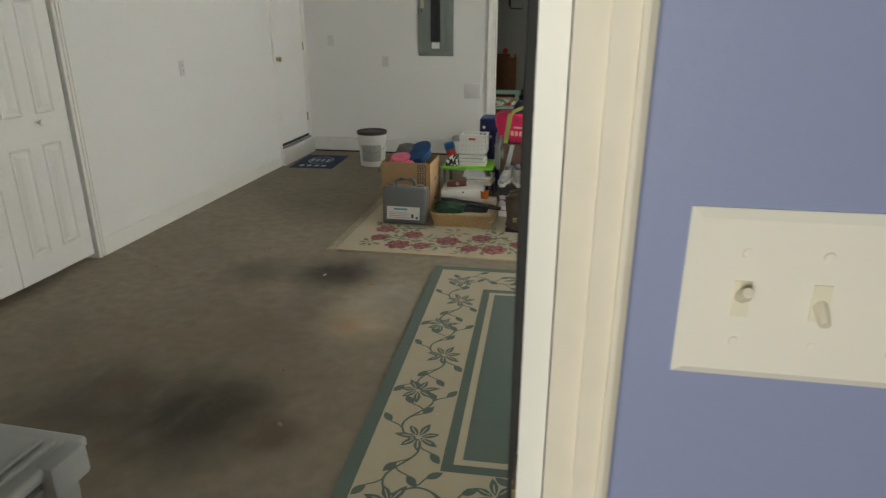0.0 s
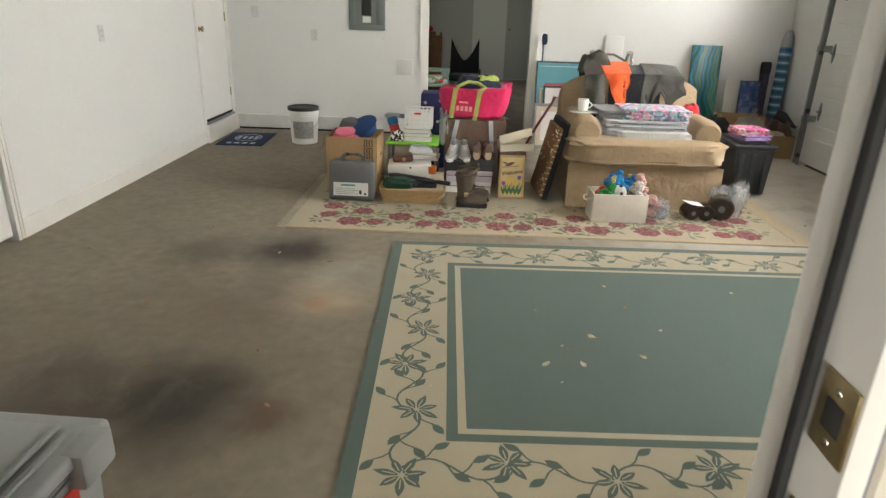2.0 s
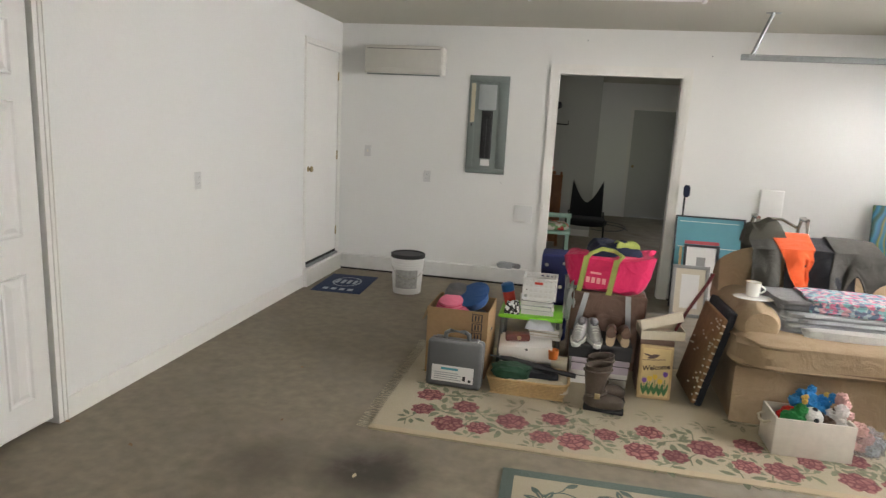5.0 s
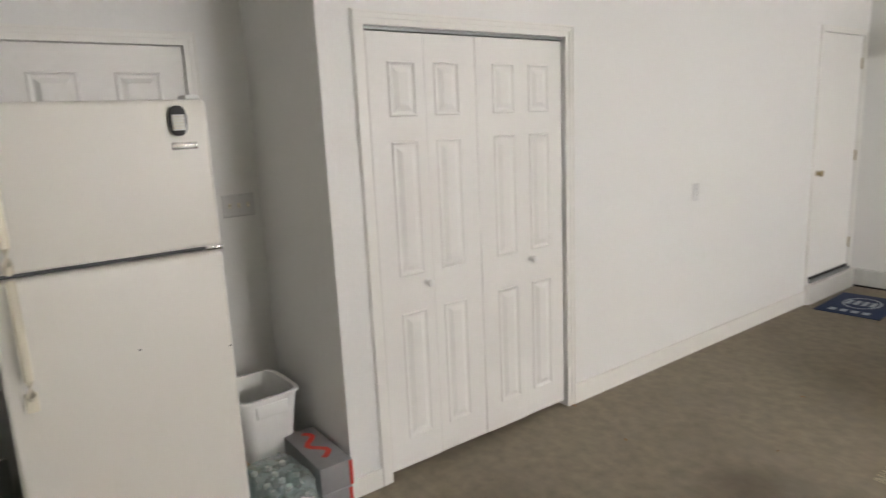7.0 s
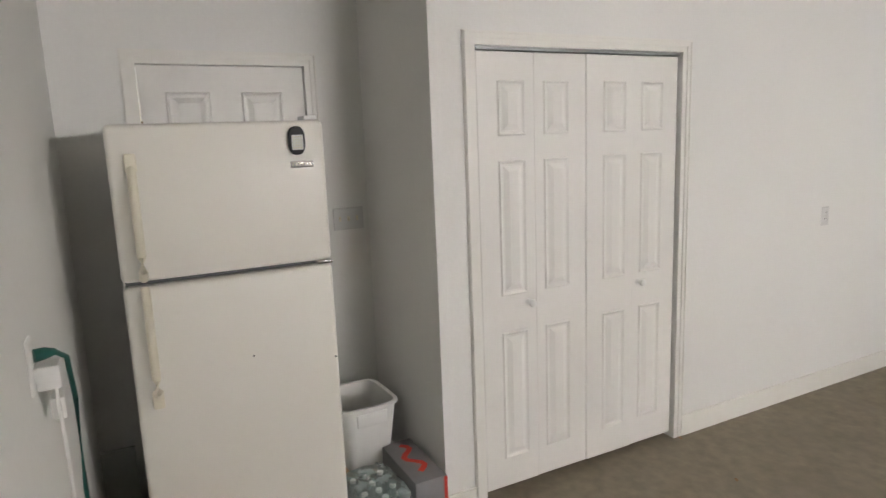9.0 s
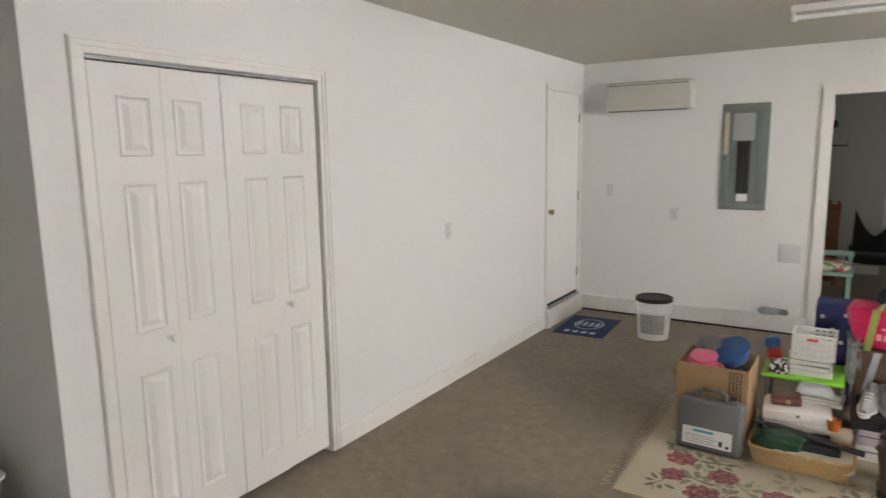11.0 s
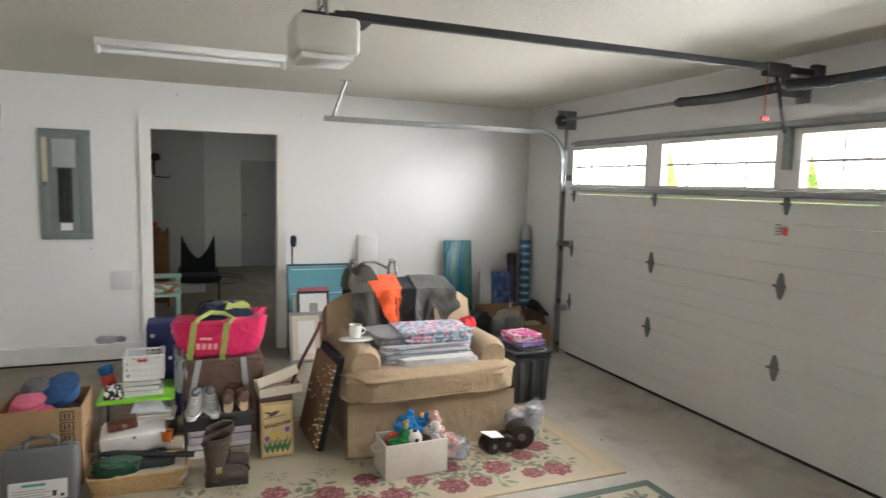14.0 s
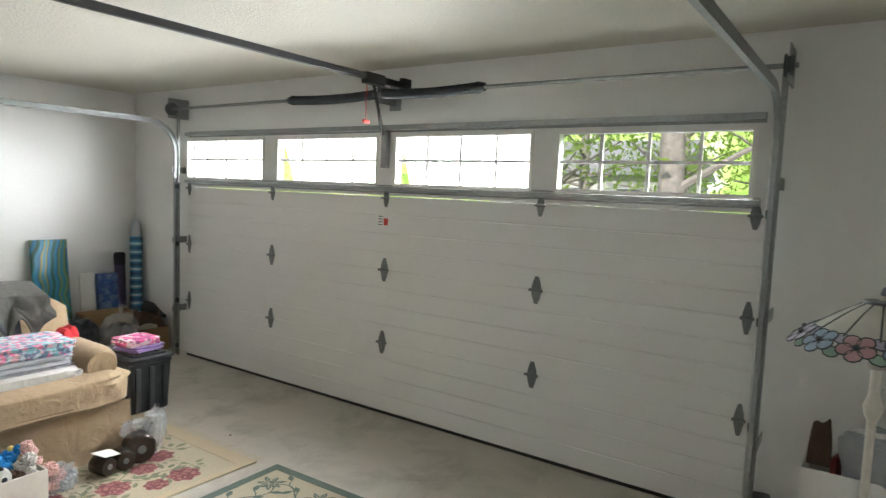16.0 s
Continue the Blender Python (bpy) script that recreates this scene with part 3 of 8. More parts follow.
for wy in WINDOW_Y:
    y0, y1 = wy - WHW, wy + WHW
    fr = part("window_frame", boxes((GX - 0.010, GX + 0.055, y0, y0 + 0.022, WZ0, WZ1), (GX - 0.010, GX + 0.055, y1 - 0.022, y1, WZ0, WZ1),
                                    (GX - 0.010, GX + 0.055, y0 + 0.022, y1 - 0.022, WZ0, WZ0 + 0.02), (GX - 0.010, GX + 0.055, y0 + 0.022, y1 - 0.022, WZ1 - 0.02, WZ1)), TRIM, gdoor, smooth=False)
    for k in range(1, 4):
        y = y0 + (y1 - y0) * k / 4
        part("muntin", boxes((GX + 0.02, GX + 0.038, y - 0.009, y + 0.009, WZ0 + 0.02, WZ1 - 0.02)), WHITEPL, fr, smooth=False)
    part("muntin", boxes((GX + 0.018, GX + 0.040, y0 + 0.022, y1 - 0.022, (WZ0 + WZ1) / 2 - 0.009, (WZ0 + WZ1) / 2 + 0.009)), WHITEPL, fr, smooth=False)
    pn = part("pane", boxes((GX + 0.043, GX + 0.047, y0 + 0.02, y1 - 0.02, WZ0 + 0.018, WZ1 - 0.018)), GLASS, fr, smooth=False)
    pn.visible_shadow = False


def strut(z, h):
    """A folded galvanised stiffener across the door."""
    prof = [(0, -h), (-0.004, -h), (-0.004, -h * 0.6), (-0.045, -h * 0.5), (-0.045, h * 0.5), (-0.004, h * 0.6), (-0.004, h), (0, h)]
    bm = bmesh.new()
    cols = [[bm.verts.new((GX - 0.002 + x, y, z + dz)) for x, dz in prof] for y in (GD0 + 0.03, GD1 - 0.03)]
    for a in range(len(prof)):
        b = (a + 1) % len(prof)
        bm.faces.new((cols[0][a], cols[0][b], cols[1][b], cols[1][a]))
    bm.faces.new(cols[0])
    bm.faces.new(list(reversed(cols[1])))
    return part("strut", bm, GALV, gdoor, "galvanised steel strut", smooth=False)


strut(1.652, 0.028)
strut(2.078, 0.026)
HY = (GD1 - 0.045, -1.895, -3.115, -4.335, GD0 + 0.045)
hbm = bmesh.new()
for pts in (((0.0, -0.016), (0.011, 0.012), (0.030, 0.016)),):
    # a waisted leaf that tapers to a point above and below the pin
    outline = [(-0.012, 0.085), (0.012, 0.085), (0.026, 0.045), (0.034, 0.012), (0.034, -0.012), (0.026, -0.045), (0.012, -0.085), (-0.012, -0.085), (-0.026, -0.045), (-0.034, -0.012), (-0.034, 0.012), (-0.026, 0.045)]
    a = [hbm.verts.new((0, y, z)) for y, z in outline]
    b = [hbm.verts.new((-0.004, y * 0.95, z * 0.97)) for y, z in outline]
    hbm.faces.new(a)
    hbm.faces.new(list(reversed(b)))
    for i in range(12):
        hbm.faces.new((a[i], a[(i + 1) % 12], b[(i + 1) % 12], b[i]))
tube([(-0.012, -0.045, 0), (-0.012, 0.045, 0)], 0.009, 10, hbm)
hmesh = finish(hbm, "hinge", material("dull_zinc", (0.20, 0.21, 0.215), 0.5, 0.7, grain=0.15, scale=40, bump=0.05), True)
for s in (1, 2, 3):
    for y in HY:
        h = new("hinge", hmesh)
        h.parent = gdoor
        h.matrix_basis = pose(GX - 0.002, y, s * SEC if s < 3 else 1.588)
        if s == 3:
            h.scale = (1, 0.8, 0.8)
        elif y in (HY[0], HY[-1]):
            h.scale = (0.8, 0.75, 1)
part("bottom_seal", boxes((GX - 0.004, GX + 0.05, GD0 + 0.01, GD1 - 0.01, 0.0, 0.022), bevel=0.004), RUBBER, gdoor, "black rubber bottom seal")
st = part("warning_label", boxes((GX - 0.0012, GX - 0.0004, -3.175, -3.035, 1.375, 1.475)), WHITEPL, gdoor, "white and red warning label", smooth=False)
REDP = material("red_print", (0.65, 0.06, 0.04), 0.5, grain=0.02, bump=0)
BLACKP = material("black_print", (0.03, 0.03, 0.03), 0.6, grain=0.02, bump=0)
part("label_block", boxes((GX - 0.0018, GX - 0.0013, -3.135, -3.095, 1.39, 1.44)), REDP, st, smooth=False)
for k in range(4):
    part("print_bar", boxes((GX - 0.0018, GX - 0.0013, -3.085, -3.045, 1.39 + 0.02 * k, 1.396 + 0.02 * k)), BLACKP, st, smooth=False)


def track(y, side):
    """One roller track: upright, curve and the hung level run; side says where its wall lies."""
    th = thing("garage_door_track", "galvanised roller track with curved corner", "door track", pose(0, 0, 0), "garage door tracks")
    pts = [(TX - 0.035, y, 0.02), (TX - 0.035, y, 1.0), (TX - 0.035, y, 1.91)]
    for k in range(1, 9):
        a = k / 8 * math.pi / 2
        pts.append((TX - 0.035 - 0.27 * (1 - math.cos(a)), y, 1.91 + 0.27 * math.sin(a)))
    pts += [(4.6, y, 2.182), (3.565, y, 2.184)]
    bm = bmesh.new()
    prof = [(-0.022, -0.012), (0.022, -0.012), (0.022, 0.012), (0.016, 0.012), (0.016, -0.006), (-0.016, -0.006), (-0.016, 0.012), (-0.022, 0.012)]
    rings = []
    for i, p in enumerate(pts):
        d = (Vector(pts[min(i + 1, len(pts) - 1)]) - Vector(pts[max(i - 1, 0)])).normalized()
        nrm = Vector((0, side, 0)).cross(d)
        rings.append([bm.verts.new(Vector(p) + nrm * u + Vector((0, -side * v, 0))) for u, v in prof])
    for a, b in zip(rings, rings[1:]):
        for k in range(8):
            bm.faces.new((a[k], a[(k + 1) % 8], b[(k + 1) % 8], b[k]))
    bm.faces.new(rings[0])
    bm.faces.new(list(reversed(rings[-1])))
    part("rail", bm, GALV, th, smooth=False)
    part("wall_angle", boxes((TX - 0.018, TX - 0.001, y + side * 0.012 - 0.014, y + side * 0.012 + 0.014, 0.0, 2.28)), GALV, th, smooth=False)
    for z in (0.45, 1.1, 1.75):
        part("bracket", boxes((TX - 0.055, XR - 0.001, y + side * 0.028, y + side * 0.032, z - 0.03, z + 0.03)), GALV, th, smooth=False)
    for z in (0.10, SEC, 2 * SEC, 3 * SEC):
        part("roller", tube([(TX - 0.035, y - side * 0.02, z), (TX - 0.035, y + side * 0.012, z)], 0.022, 12), DARKSTEEL, th)
    part("hanger", boxes((3.615, 3.66, y - 0.016, y + 0.016, 2.184, 2.20)), GALV, th, smooth=False, m=pose(0, 0, 0))
    part("ceiling_plate", boxes((3.70, 3.80, y - 0.018, y + 0.018, H - 0.006, H - 0.001)), GALV, th, smooth=False)
    part("hanger_strap", tube([(3.635, y, 2.19), (3.75, y, H - 0.004)], 0.013, 4), GALV, th, smooth=False)
    part("header_plate", boxes((TX - 0.10, XR - 0.001, y + side * 0.03, y + side * 0.036, 2.22, 2.40)), GALV, th, smooth=False)
    return th


track(GD1 + 0.045, 1)
track(GD0 - 0.03, -1)

spring = thing("torsion_spring", "grey torsion springs on steel shaft over door", "torsion spring", pose(0, 0, 0))
SX, SZ, SC = TX - 0.075, 2.300, -3.118
part("shaft", tube([(SX, GD0 - 0.10, SZ), (SX, GD1 + 0.10, SZ)], 0.0125, 12), GALV, spring)
for a, b in ((SC - 0.04, SC - 0.80), (SC + 0.04, SC + 0.86)):
    n = 520
    pts = []
    prof = []
    turns = 62
    bm = bmesh.new()
    seg = 20
    rings = []
    steps = turns * 2
    for i in range(steps + 1):
        y = a + (b - a) * i / steps
        r = 0.034 if i % 2 else 0.029
        sag = -0.012 * math.sin(math.pi * i / steps)
        rings.append([bm.verts.new((SX + r * math.cos(2 * math.pi * k / seg), y, SZ + sag + r * math.sin(2 * math.pi * k / seg))) for k in range(seg)])
    for p, q in zip(rings, rings[1:]):
        for k in range(seg):
            bm.faces.new((p[k], p[(k + 1) % seg], q[(k + 1) % seg], q[k]))
    part("coil", bm, DARKSTEEL, spring, smooth=False)
    part("cone", tube([(SX, b, SZ), (SX, b + 0.05 * (1 if b > a else -1), SZ)], [0.038, 0.026], 14), DARKSTEEL, spring)
part("centre_bracket", boxes((SX - 0.02, XR - 0.001, SC - 0.004, SC + 0.004, SZ - 0.06, SZ + 0.06), (XR - 0.006, XR - 0.001, SC - 0.05, SC + 0.05, SZ - 0.09, SZ + 0.09)), GALV, spring, smooth=False)
for y in (GD0 - 0.06, GD1 + 0.06):
    part("cable_drum", lathe([(0.03, -0.02), (0.055, -0.018), (0.055, -0.012), (0.045, -0.008), (0.045, 0.012), (0.055, 0.016), (0.03, 0.02)], 22), DARKSTEEL, spring, m=pose(SX, y, SZ, 90, 0, 0))

opener = thing("garage_door_opener", "white garage door opener hung from ceiling", "door opener", pose(0, 0, 0))
OX, OY = 3.05, -3.235
bm = bmesh.new()
box(bm, OX - 0.135, OX + 0.135, OY - 0.13, OY + 0.13, 2.185, 2.335, bevel=0.025, seg=3)
OPENW = material("aged_white_housing", (0.62, 0.60, 0.54), 0.45, grain=0.03, scale=15, bump=0.03)
part("motor_housing", bm, OPENW, opener)
LENS = material("frosted_lens", (0.72, 0.72, 0.70), 0.35, grain=0.05, scale=60, bump=0.1)
part("light_lens", boxes((OX - 0.11, OX + 0.11, OY - 0.11, OY + 0.11, 2.158, 2.186), bevel=0.012), LENS, opener, "frosted plastic lamp lens")
part("chassis_plate", boxes((OX - 0.10, OX + 0.20, OY - 0.09, OY + 0.09, 2.336, 2.352)), BLACK, opener, smooth=False)
part("rail", boxes((OX + 0.05, XR - 0.06, OY - 0.016, OY + 0.016, 2.353, 2.385)), BLACK, opener, "black steel rail", smooth=False)
part("belt", boxes((OX + 0.1, XR - 0.1, OY - 0.006, OY + 0.006, 2.386, 2.392)), DARKSTEEL, opener, smooth=False)
part("header_bracket", boxes((XR - 0.09, XR - 0.001, OY - 0.022, OY + 0.022, 2.345, 2.42), bevel=0.006), BLACK, opener)
part("trolley", boxes((TX - 0.36, TX - 0.18, OY - 0.028, OY + 0.028, 2.325, 2.40), bevel=0.008), BLACK, opener)
part("arm", tube([(TX - 0.27, OY, 2.34), (TX - 0.21, OY, 2.16), (TX - 0.02, -3.11, 2.03)], 0.011, 8), BLACK, opener, "black door arm")
part("arm_plate", boxes((GX - 0.05, GX - 0.002, -3.13, -3.09, 1.80, 2.06)), GALV, opener, smooth=False)
rc = part("release_cord", tube([(TX - 0.30, OY + 0.03, 2.33), (TX - 0.302, OY + 0.033, 2.2), (TX - 0.30, OY + 0.03, 2.10)], 0.003, 6), REDP, opener, "red emergency release cord")
part("release_handle", boxes((TX - 0.33, TX - 0.27, OY + 0.022, OY + 0.038, 2.075, 2.10), bevel=0.006), REDP, rc)
for dy in (-0.09, 0.09):
    part("hanger", tube([(OX + 0.0, OY + dy, 2.345), (OX, OY + dy, H - 0.004)], 0.009, 6), GALV, opener)
part("hanger_brace", tube([(OX - 0.005, OY - 0.09, 2.36), (OX + 0.005, OY + 0.09, 2.52)], 0.008, 6), GALV, opener)
cord = [(OX - 0.02 + 0.10 * math.sin(a / 10 * 6.3) * (a / 10), OY + 0.05 + 0.08 * math.cos(a / 10 * 6.3), 2.36 + 0.18 * a / 10) for a in range(11)]
part("power_cord", tube(cord, 0.004, 6), BLACK, opener, "black looped power cord")

# fluorescent strip
tl = thing("fluorescent_light", "white fluorescent strip light fitted to ceiling", "ceiling light", pose(0, 0, 0))
part("channel", boxes((1.98, 3.14, -1.505, -1.395, H - 0.045, H - 0.001), bevel=0.006), WHITEPL, tl)
part("fluorescent_tube", tube([(2.01, -1.45, H - 0.068), (3.11, -1.45, H - 0.068)], 0.0165, 14), WHITEPL, tl)
for x in (1.995, 3.125):
    part("lamp_holder", boxes((x - 0.012, x + 0.012, -1.48, -1.42, H - 0.092, H - 0.044), bevel=0.004), WHITEPL, tl)

# wall unit and panel
ac = thing("wall_air_conditioner", "aged white wall-mounted air conditioner over wall", "air conditioner", pose(0.021, YN, -0.036))
bm = boxes((0.27, 1.06, -0.165, -0.001, 2.06, 2.325), bevel=0.02, seg=3)
part("housing", bm, OPENW, ac)
part("front_panel", boxes((0.285, 1.045, -0.176, -0.164, 2.115, 2.315), bevel=0.006), OPENW, ac)
part("intake_slot", boxes((0.30, 1.03, -0.1775, -0.1762, 2.292, 2.297)), BLACK, ac, smooth=False)
part("louvre", boxes((0.30, 1.03, -0.158, -0.13, 2.050, 2.062), bevel=0.003), GREYMETAL, ac)
for k in range(9):
    part("intake_slat", boxes((0.31, 1.02, -0.15 + k * 0.014, -0.143 + k * 0.014, 2.322, 2.329)), OPENW, ac, smooth=False)

ep = thing("electrical_panel", "grey metal breaker panel with cover open", "breaker panel", pose(-0.028, YN, -0.100) @ Matrix.Diagonal((1.034, 1, 1.038, 1)))
part("cover_frame", boxes((1.312, 1.69, -0.016, -0.001, 1.16, 1.21), (1.312, 1.69, -0.016, -0.001, 2.02, 2.072), (1.312, 1.375, -0.016, -0.001, 1.21, 2.02), (1.60, 1.69, -0.016, -0.001, 1.21, 2.02), bevel=0.002), GREYMETAL, ep)
LTGREY = material("pale_grey_enamel", (0.36, 0.38, 0.38), 0.45, 0.1, grain=0.03, bump=0.02)
part("dead_front", boxes((1.375, 1.60, -0.010, -0.001, 1.21, 2.02)), GREYMETAL, ep, smooth=False)
part("upper_plate", boxes((1.405, 1.575, -0.014, -0.010, 1.76, 1.99), bevel=0.002), LTGREY, ep)
part("paper_schedule", boxes((1.335, 1.372, -0.0185, -0.0165, 1.64, 2.0)), material("yellowed_paper", (0.52, 0.47, 0.34), 0.8, grain=0.06, bump=0.05), ep, "yellowed circuit schedule", smooth=False)
for c in range(2):
    for r in range(10):
        x, z = 1.452 + 0.046 * c, 1.315 + 0.036 * r
        br = part("breaker", boxes((x, x + 0.042, -0.026, -0.010, z, z + 0.033), bevel=0.002), BLACK, ep, smooth=False)
        part("breaker_toggle", boxes((x + 0.012 + 0.01 * c, x + 0.022 + 0.01 * c, -0.034, -0.026, z + 0.011, z + 0.021)), BLACK, br, smooth=False)
part("breaker_backing", boxes((1.444, 1.548, -0.0125, -0.0102, 1.305, 1.752)), BLACK, ep, smooth=False)
part("main_breaker", boxes((1.46, 1.535, -0.030, -0.010, 1.69, 1.745), bevel=0.003), BLACK, ep)
part("white_label", boxes((1.455, 1.54, -0.013, -0.010, 1.235, 1.295)), WHITEPL, ep, smooth=False)
part("latch", boxes((1.343, 1.352, -0.024, -0.016, 1.60, 1.63), bevel=0.002), BLACK, ep)

# small marks on the walls: a screw hook high on the wall and nails
for x, z in ((2.42, 2.40), (3.53, 2.29), (1.70, 1.02)):
    solo("wall_hook", tube([(x, YN - 0.001, z), (x, YN - 0.012, z), (x, YN - 0.018, z + 0.006)], 0.003, 6), DARKSTEEL, "small dark screw hook in wall", "hook")
solo("wall_hook", boxes((XR - 0.006, XR - 0.0005, -6.06, -6.04, 1.98, 2.03), bevel=0.001), GALV, "small metal hanger on wall", "hook")


# ---- rugs ----
RUG_GREEN = material("sage_green_rug_pile", (0.085, 0.125, 0.105), 0.95, grain=0.12, scale=320, bump=0.5, stain=0.35, stain_scale=3, stain_color=(0.11, 0.125, 0.095), sheen=0.1)
RUG_CREAM = material("cream_rug_pile", (0.46, 0.40, 0.28), 0.95, grain=0.12, scale=320, bump=0.5, stain=0.35, stain_scale=4, stain_color=(0.37, 0.31, 0.19), sheen=0.1)
RUG_ROSE = material("dusty_rose_yarn", (0.33, 0.125, 0.12), 0.95, grain=0.25, scale=120, bump=0.4, stain=0.5, stain_scale=30, stain_color=(0.46, 0.28, 0.22), vary=0.2)
RUG_DEEP = material("wine_red_yarn", (0.20, 0.025, 0.035), 0.95, grain=0.2, scale=120, bump=0.4)
RUG_LEAF = material("grey_green_yarn", (0.20, 0.22, 0.14), 0.95, grain=0.2, scale=120, bump=0.4, vary=0.2)
RUG_BUFF = material("buff_rug_pile", (0.52, 0.43, 0.29), 0.95, grain=0.12, scale=300, bump=0.5, stain=0.3, stain_scale=5, stain_color=(0.42, 0.33, 0.2))


def petal_shape(bm, ang, r0, r1, w, z, mid=None):
    """One pointed petal or leaf lying flat."""
    c, s = math.cos(ang), math.sin(ang)
    pts = []
    for t, k in ((0, 0.12), (0.25, 0.75), (0.5, 1.0), (0.75, 0.7), (1.0, 0.04)):
        pts.append((r0 + (r1 - r0) * t, w * k))
    left = [bm.verts.new((c * r - s * h, s * r + c * h, z)) for r, h in pts]
    right = [bm.verts.new((c * r + s * h, s * r - c * h, z)) for r, h in pts]
    for i in range(4):
        bm.faces.new((left[i], right[i], right[i + 1], left[i + 1]))


def strip(bm, pts, w, z):
    """A flat ribbon along points."""
    prev = None
    for i, (x, y) in enumerate(pts):
        a, b = pts[max(i - 1, 0)], pts[min(i + 1, len(pts) - 1)]
        d = Vector((b[0] - a[0], b[1] - a[1]))
        d.normalize()
        l, r = bm.verts.new((x - d.y * w, y + d.x * w, z)), bm.verts.new((x + d.y * w, y - d.x * w, z))
        if prev:
            bm.faces.new((prev[0], prev[1], r, l))
        prev = (l, r)


def flower_bm(r):
    bm = bmesh.new()
    for k in range(7):
        petal_shape(bm, k * 2 * math.pi / 7 + 0.2, 0.012 * r / 0.1, r * (0.9 + 0.15 * (k % 2)), r * 0.17, 0)
    return bm


def vine_bm(L, amp):
    """A winding stem with twigs and open leaves, along x."""
    bm = bmesh.new()
    pts = [(L * i / 16 - L / 2, amp * math.sin(i / 16 * math.pi * 2)) for i in range(17)]
    strip(bm, pts, 0.0042, 0)
    for i, sgn in ((3, 1), (6, -1), (9, 1), (12, -1), (14, 1)):
        x, y = pts[i]
        e = (x + 0.035, y + sgn * 0.05)
        strip(bm, [(x, y), (x + 0.02, y + sgn * 0.02), e], 0.0032, 0)
        own = bmesh.new()
        petal_shape(own, sgn * 0.6, 0, 0.066, 0.017, 0)
        tmp = bpy.data.meshes.new("tmp")
        own.transform(Matrix.Translation((e[0], e[1], 0)))
        own.to_mesh(tmp)
        own.free()
        bm.from_mesh(tmp)
        bpy.data.meshes.remove(tmp)
    return bm


RW, RL = 2.72, 2.24
rug = thing("green_area_rug", "worn sage green area rug with cream vine border", "rug", pose(2.196, -3.300, 0, 0, 0, 1.3))


def frame_bm(o, i, z0, z1):
    """A rectangular band of the rug between two insets, as one closed ring."""
    bm = bmesh.new()
    loops = [[bm.verts.new((x, y, z)) for x, y in ((e, -e), (RW - e, -e), (RW - e, -RL + e), (e, -RL + e))] for e, z in ((o, z0), (o, z1), (i, z1), (i, z0))]
    for p, q in zip(loops, loops[1:] + loops[:1]):
        for k in range(4):
            bm.faces.new((p[k], p[(k + 1) % 4], q[(k + 1) % 4], q[k]))
    return bm


B1, B2, B3, B4 = 0.055, 0.33, 0.37, 0.40
part("outer_border", frame_bm(0, B1, 0.0, 0.0095), RUG_GREEN, rug, "sage green outer border", smooth=False)
part("border_band", frame_bm(B1, B2, 0.0, 0.009), RUG_CREAM, rug, "cream border band", smooth=False)
part("inner_line", frame_bm(B2, B3, 0.0, 0.0095), RUG_GREEN, rug, smooth=False)
part("cream_line", frame_bm(B3, B4, 0.0, 0.009), RUG_CREAM, rug, smooth=False)
part("field", boxes((B4, RW - B4, -RL + B4, -B4, 0, 0.0095)), RUG_GREEN, rug, "plain sage green field", smooth=False)
fl = finish(flower_bm(0.088), "flower", RUG_GREEN, False)
# pale midribs in the petals
mb = bmesh.new()
for k in range(7):
    a = k * 2 * math.pi / 7 + 0.2
    strip(mb, [(0.02 * math.cos(a), 0.02 * math.sin(a)), (0.062 * math.cos(a), 0.062 * math.sin(a))], 0.0022, 0)
rib = finish(mb, "petal_rib", RUG_CREAM, False)
vn = finish(vine_bm(0.34, 0.045), "vine", RUG_GREEN, False)
lb = bmesh.new()
for a, b in ((0.052, 0.08),):
    petal_shape(lb, 0, 0.008, 0.05, 0.009, 0)
leafcore = finish(lb, "leaf_core", RUG_CREAM, False)


def motif(mesh, name, x, y, z, rz, s=1.0):
    o = new(name, mesh)
    o.parent = rug
    o.matrix_basis = pose(x, y, z, 0, 0, rz) @ Matrix.Diagonal((s, s, 1, 1))
    return o


mid = (B1 + B2) / 2
nx, ny = 8, 7
for i in range(nx):
    x = mid + (RW - 2 * mid) * i / (nx - 1)
    for y in (-mid, -RL + mid):
        off = 0.035 * (1 if i % 2 else -1)
        motif(fl, "flower", x, y + off, 0.0102, 37 * i)
        motif(rib, "petal_rib", x, y + off, 0.0110, 37 * i)
        if i < nx - 1:
            motif(vn, "vine", x + (RW - 2 * mid) / (nx - 1) / 2, y, 0.0098, 180 * (i % 2))
for j in range(1, ny - 1):
    y = -mid - (RL - 2 * mid) * j / (ny - 1)
    for x in (mid, RW - mid):
        off = 0.03 * (1 if j % 2 else -1)
        motif(fl, "flower", x + off, y, 0.0102, 53 * j)
        motif(rib, "petal_rib", x + off, y, 0.0110, 53 * j)
for j in range(ny - 1):
    y = -mid - (RL - 2 * mid) * (j + 0.5) / (ny - 1)
    for x in (mid, RW - mid):
        motif(vn, "vine", x, y, 0.0098, 90 + 180 * (j % 2))

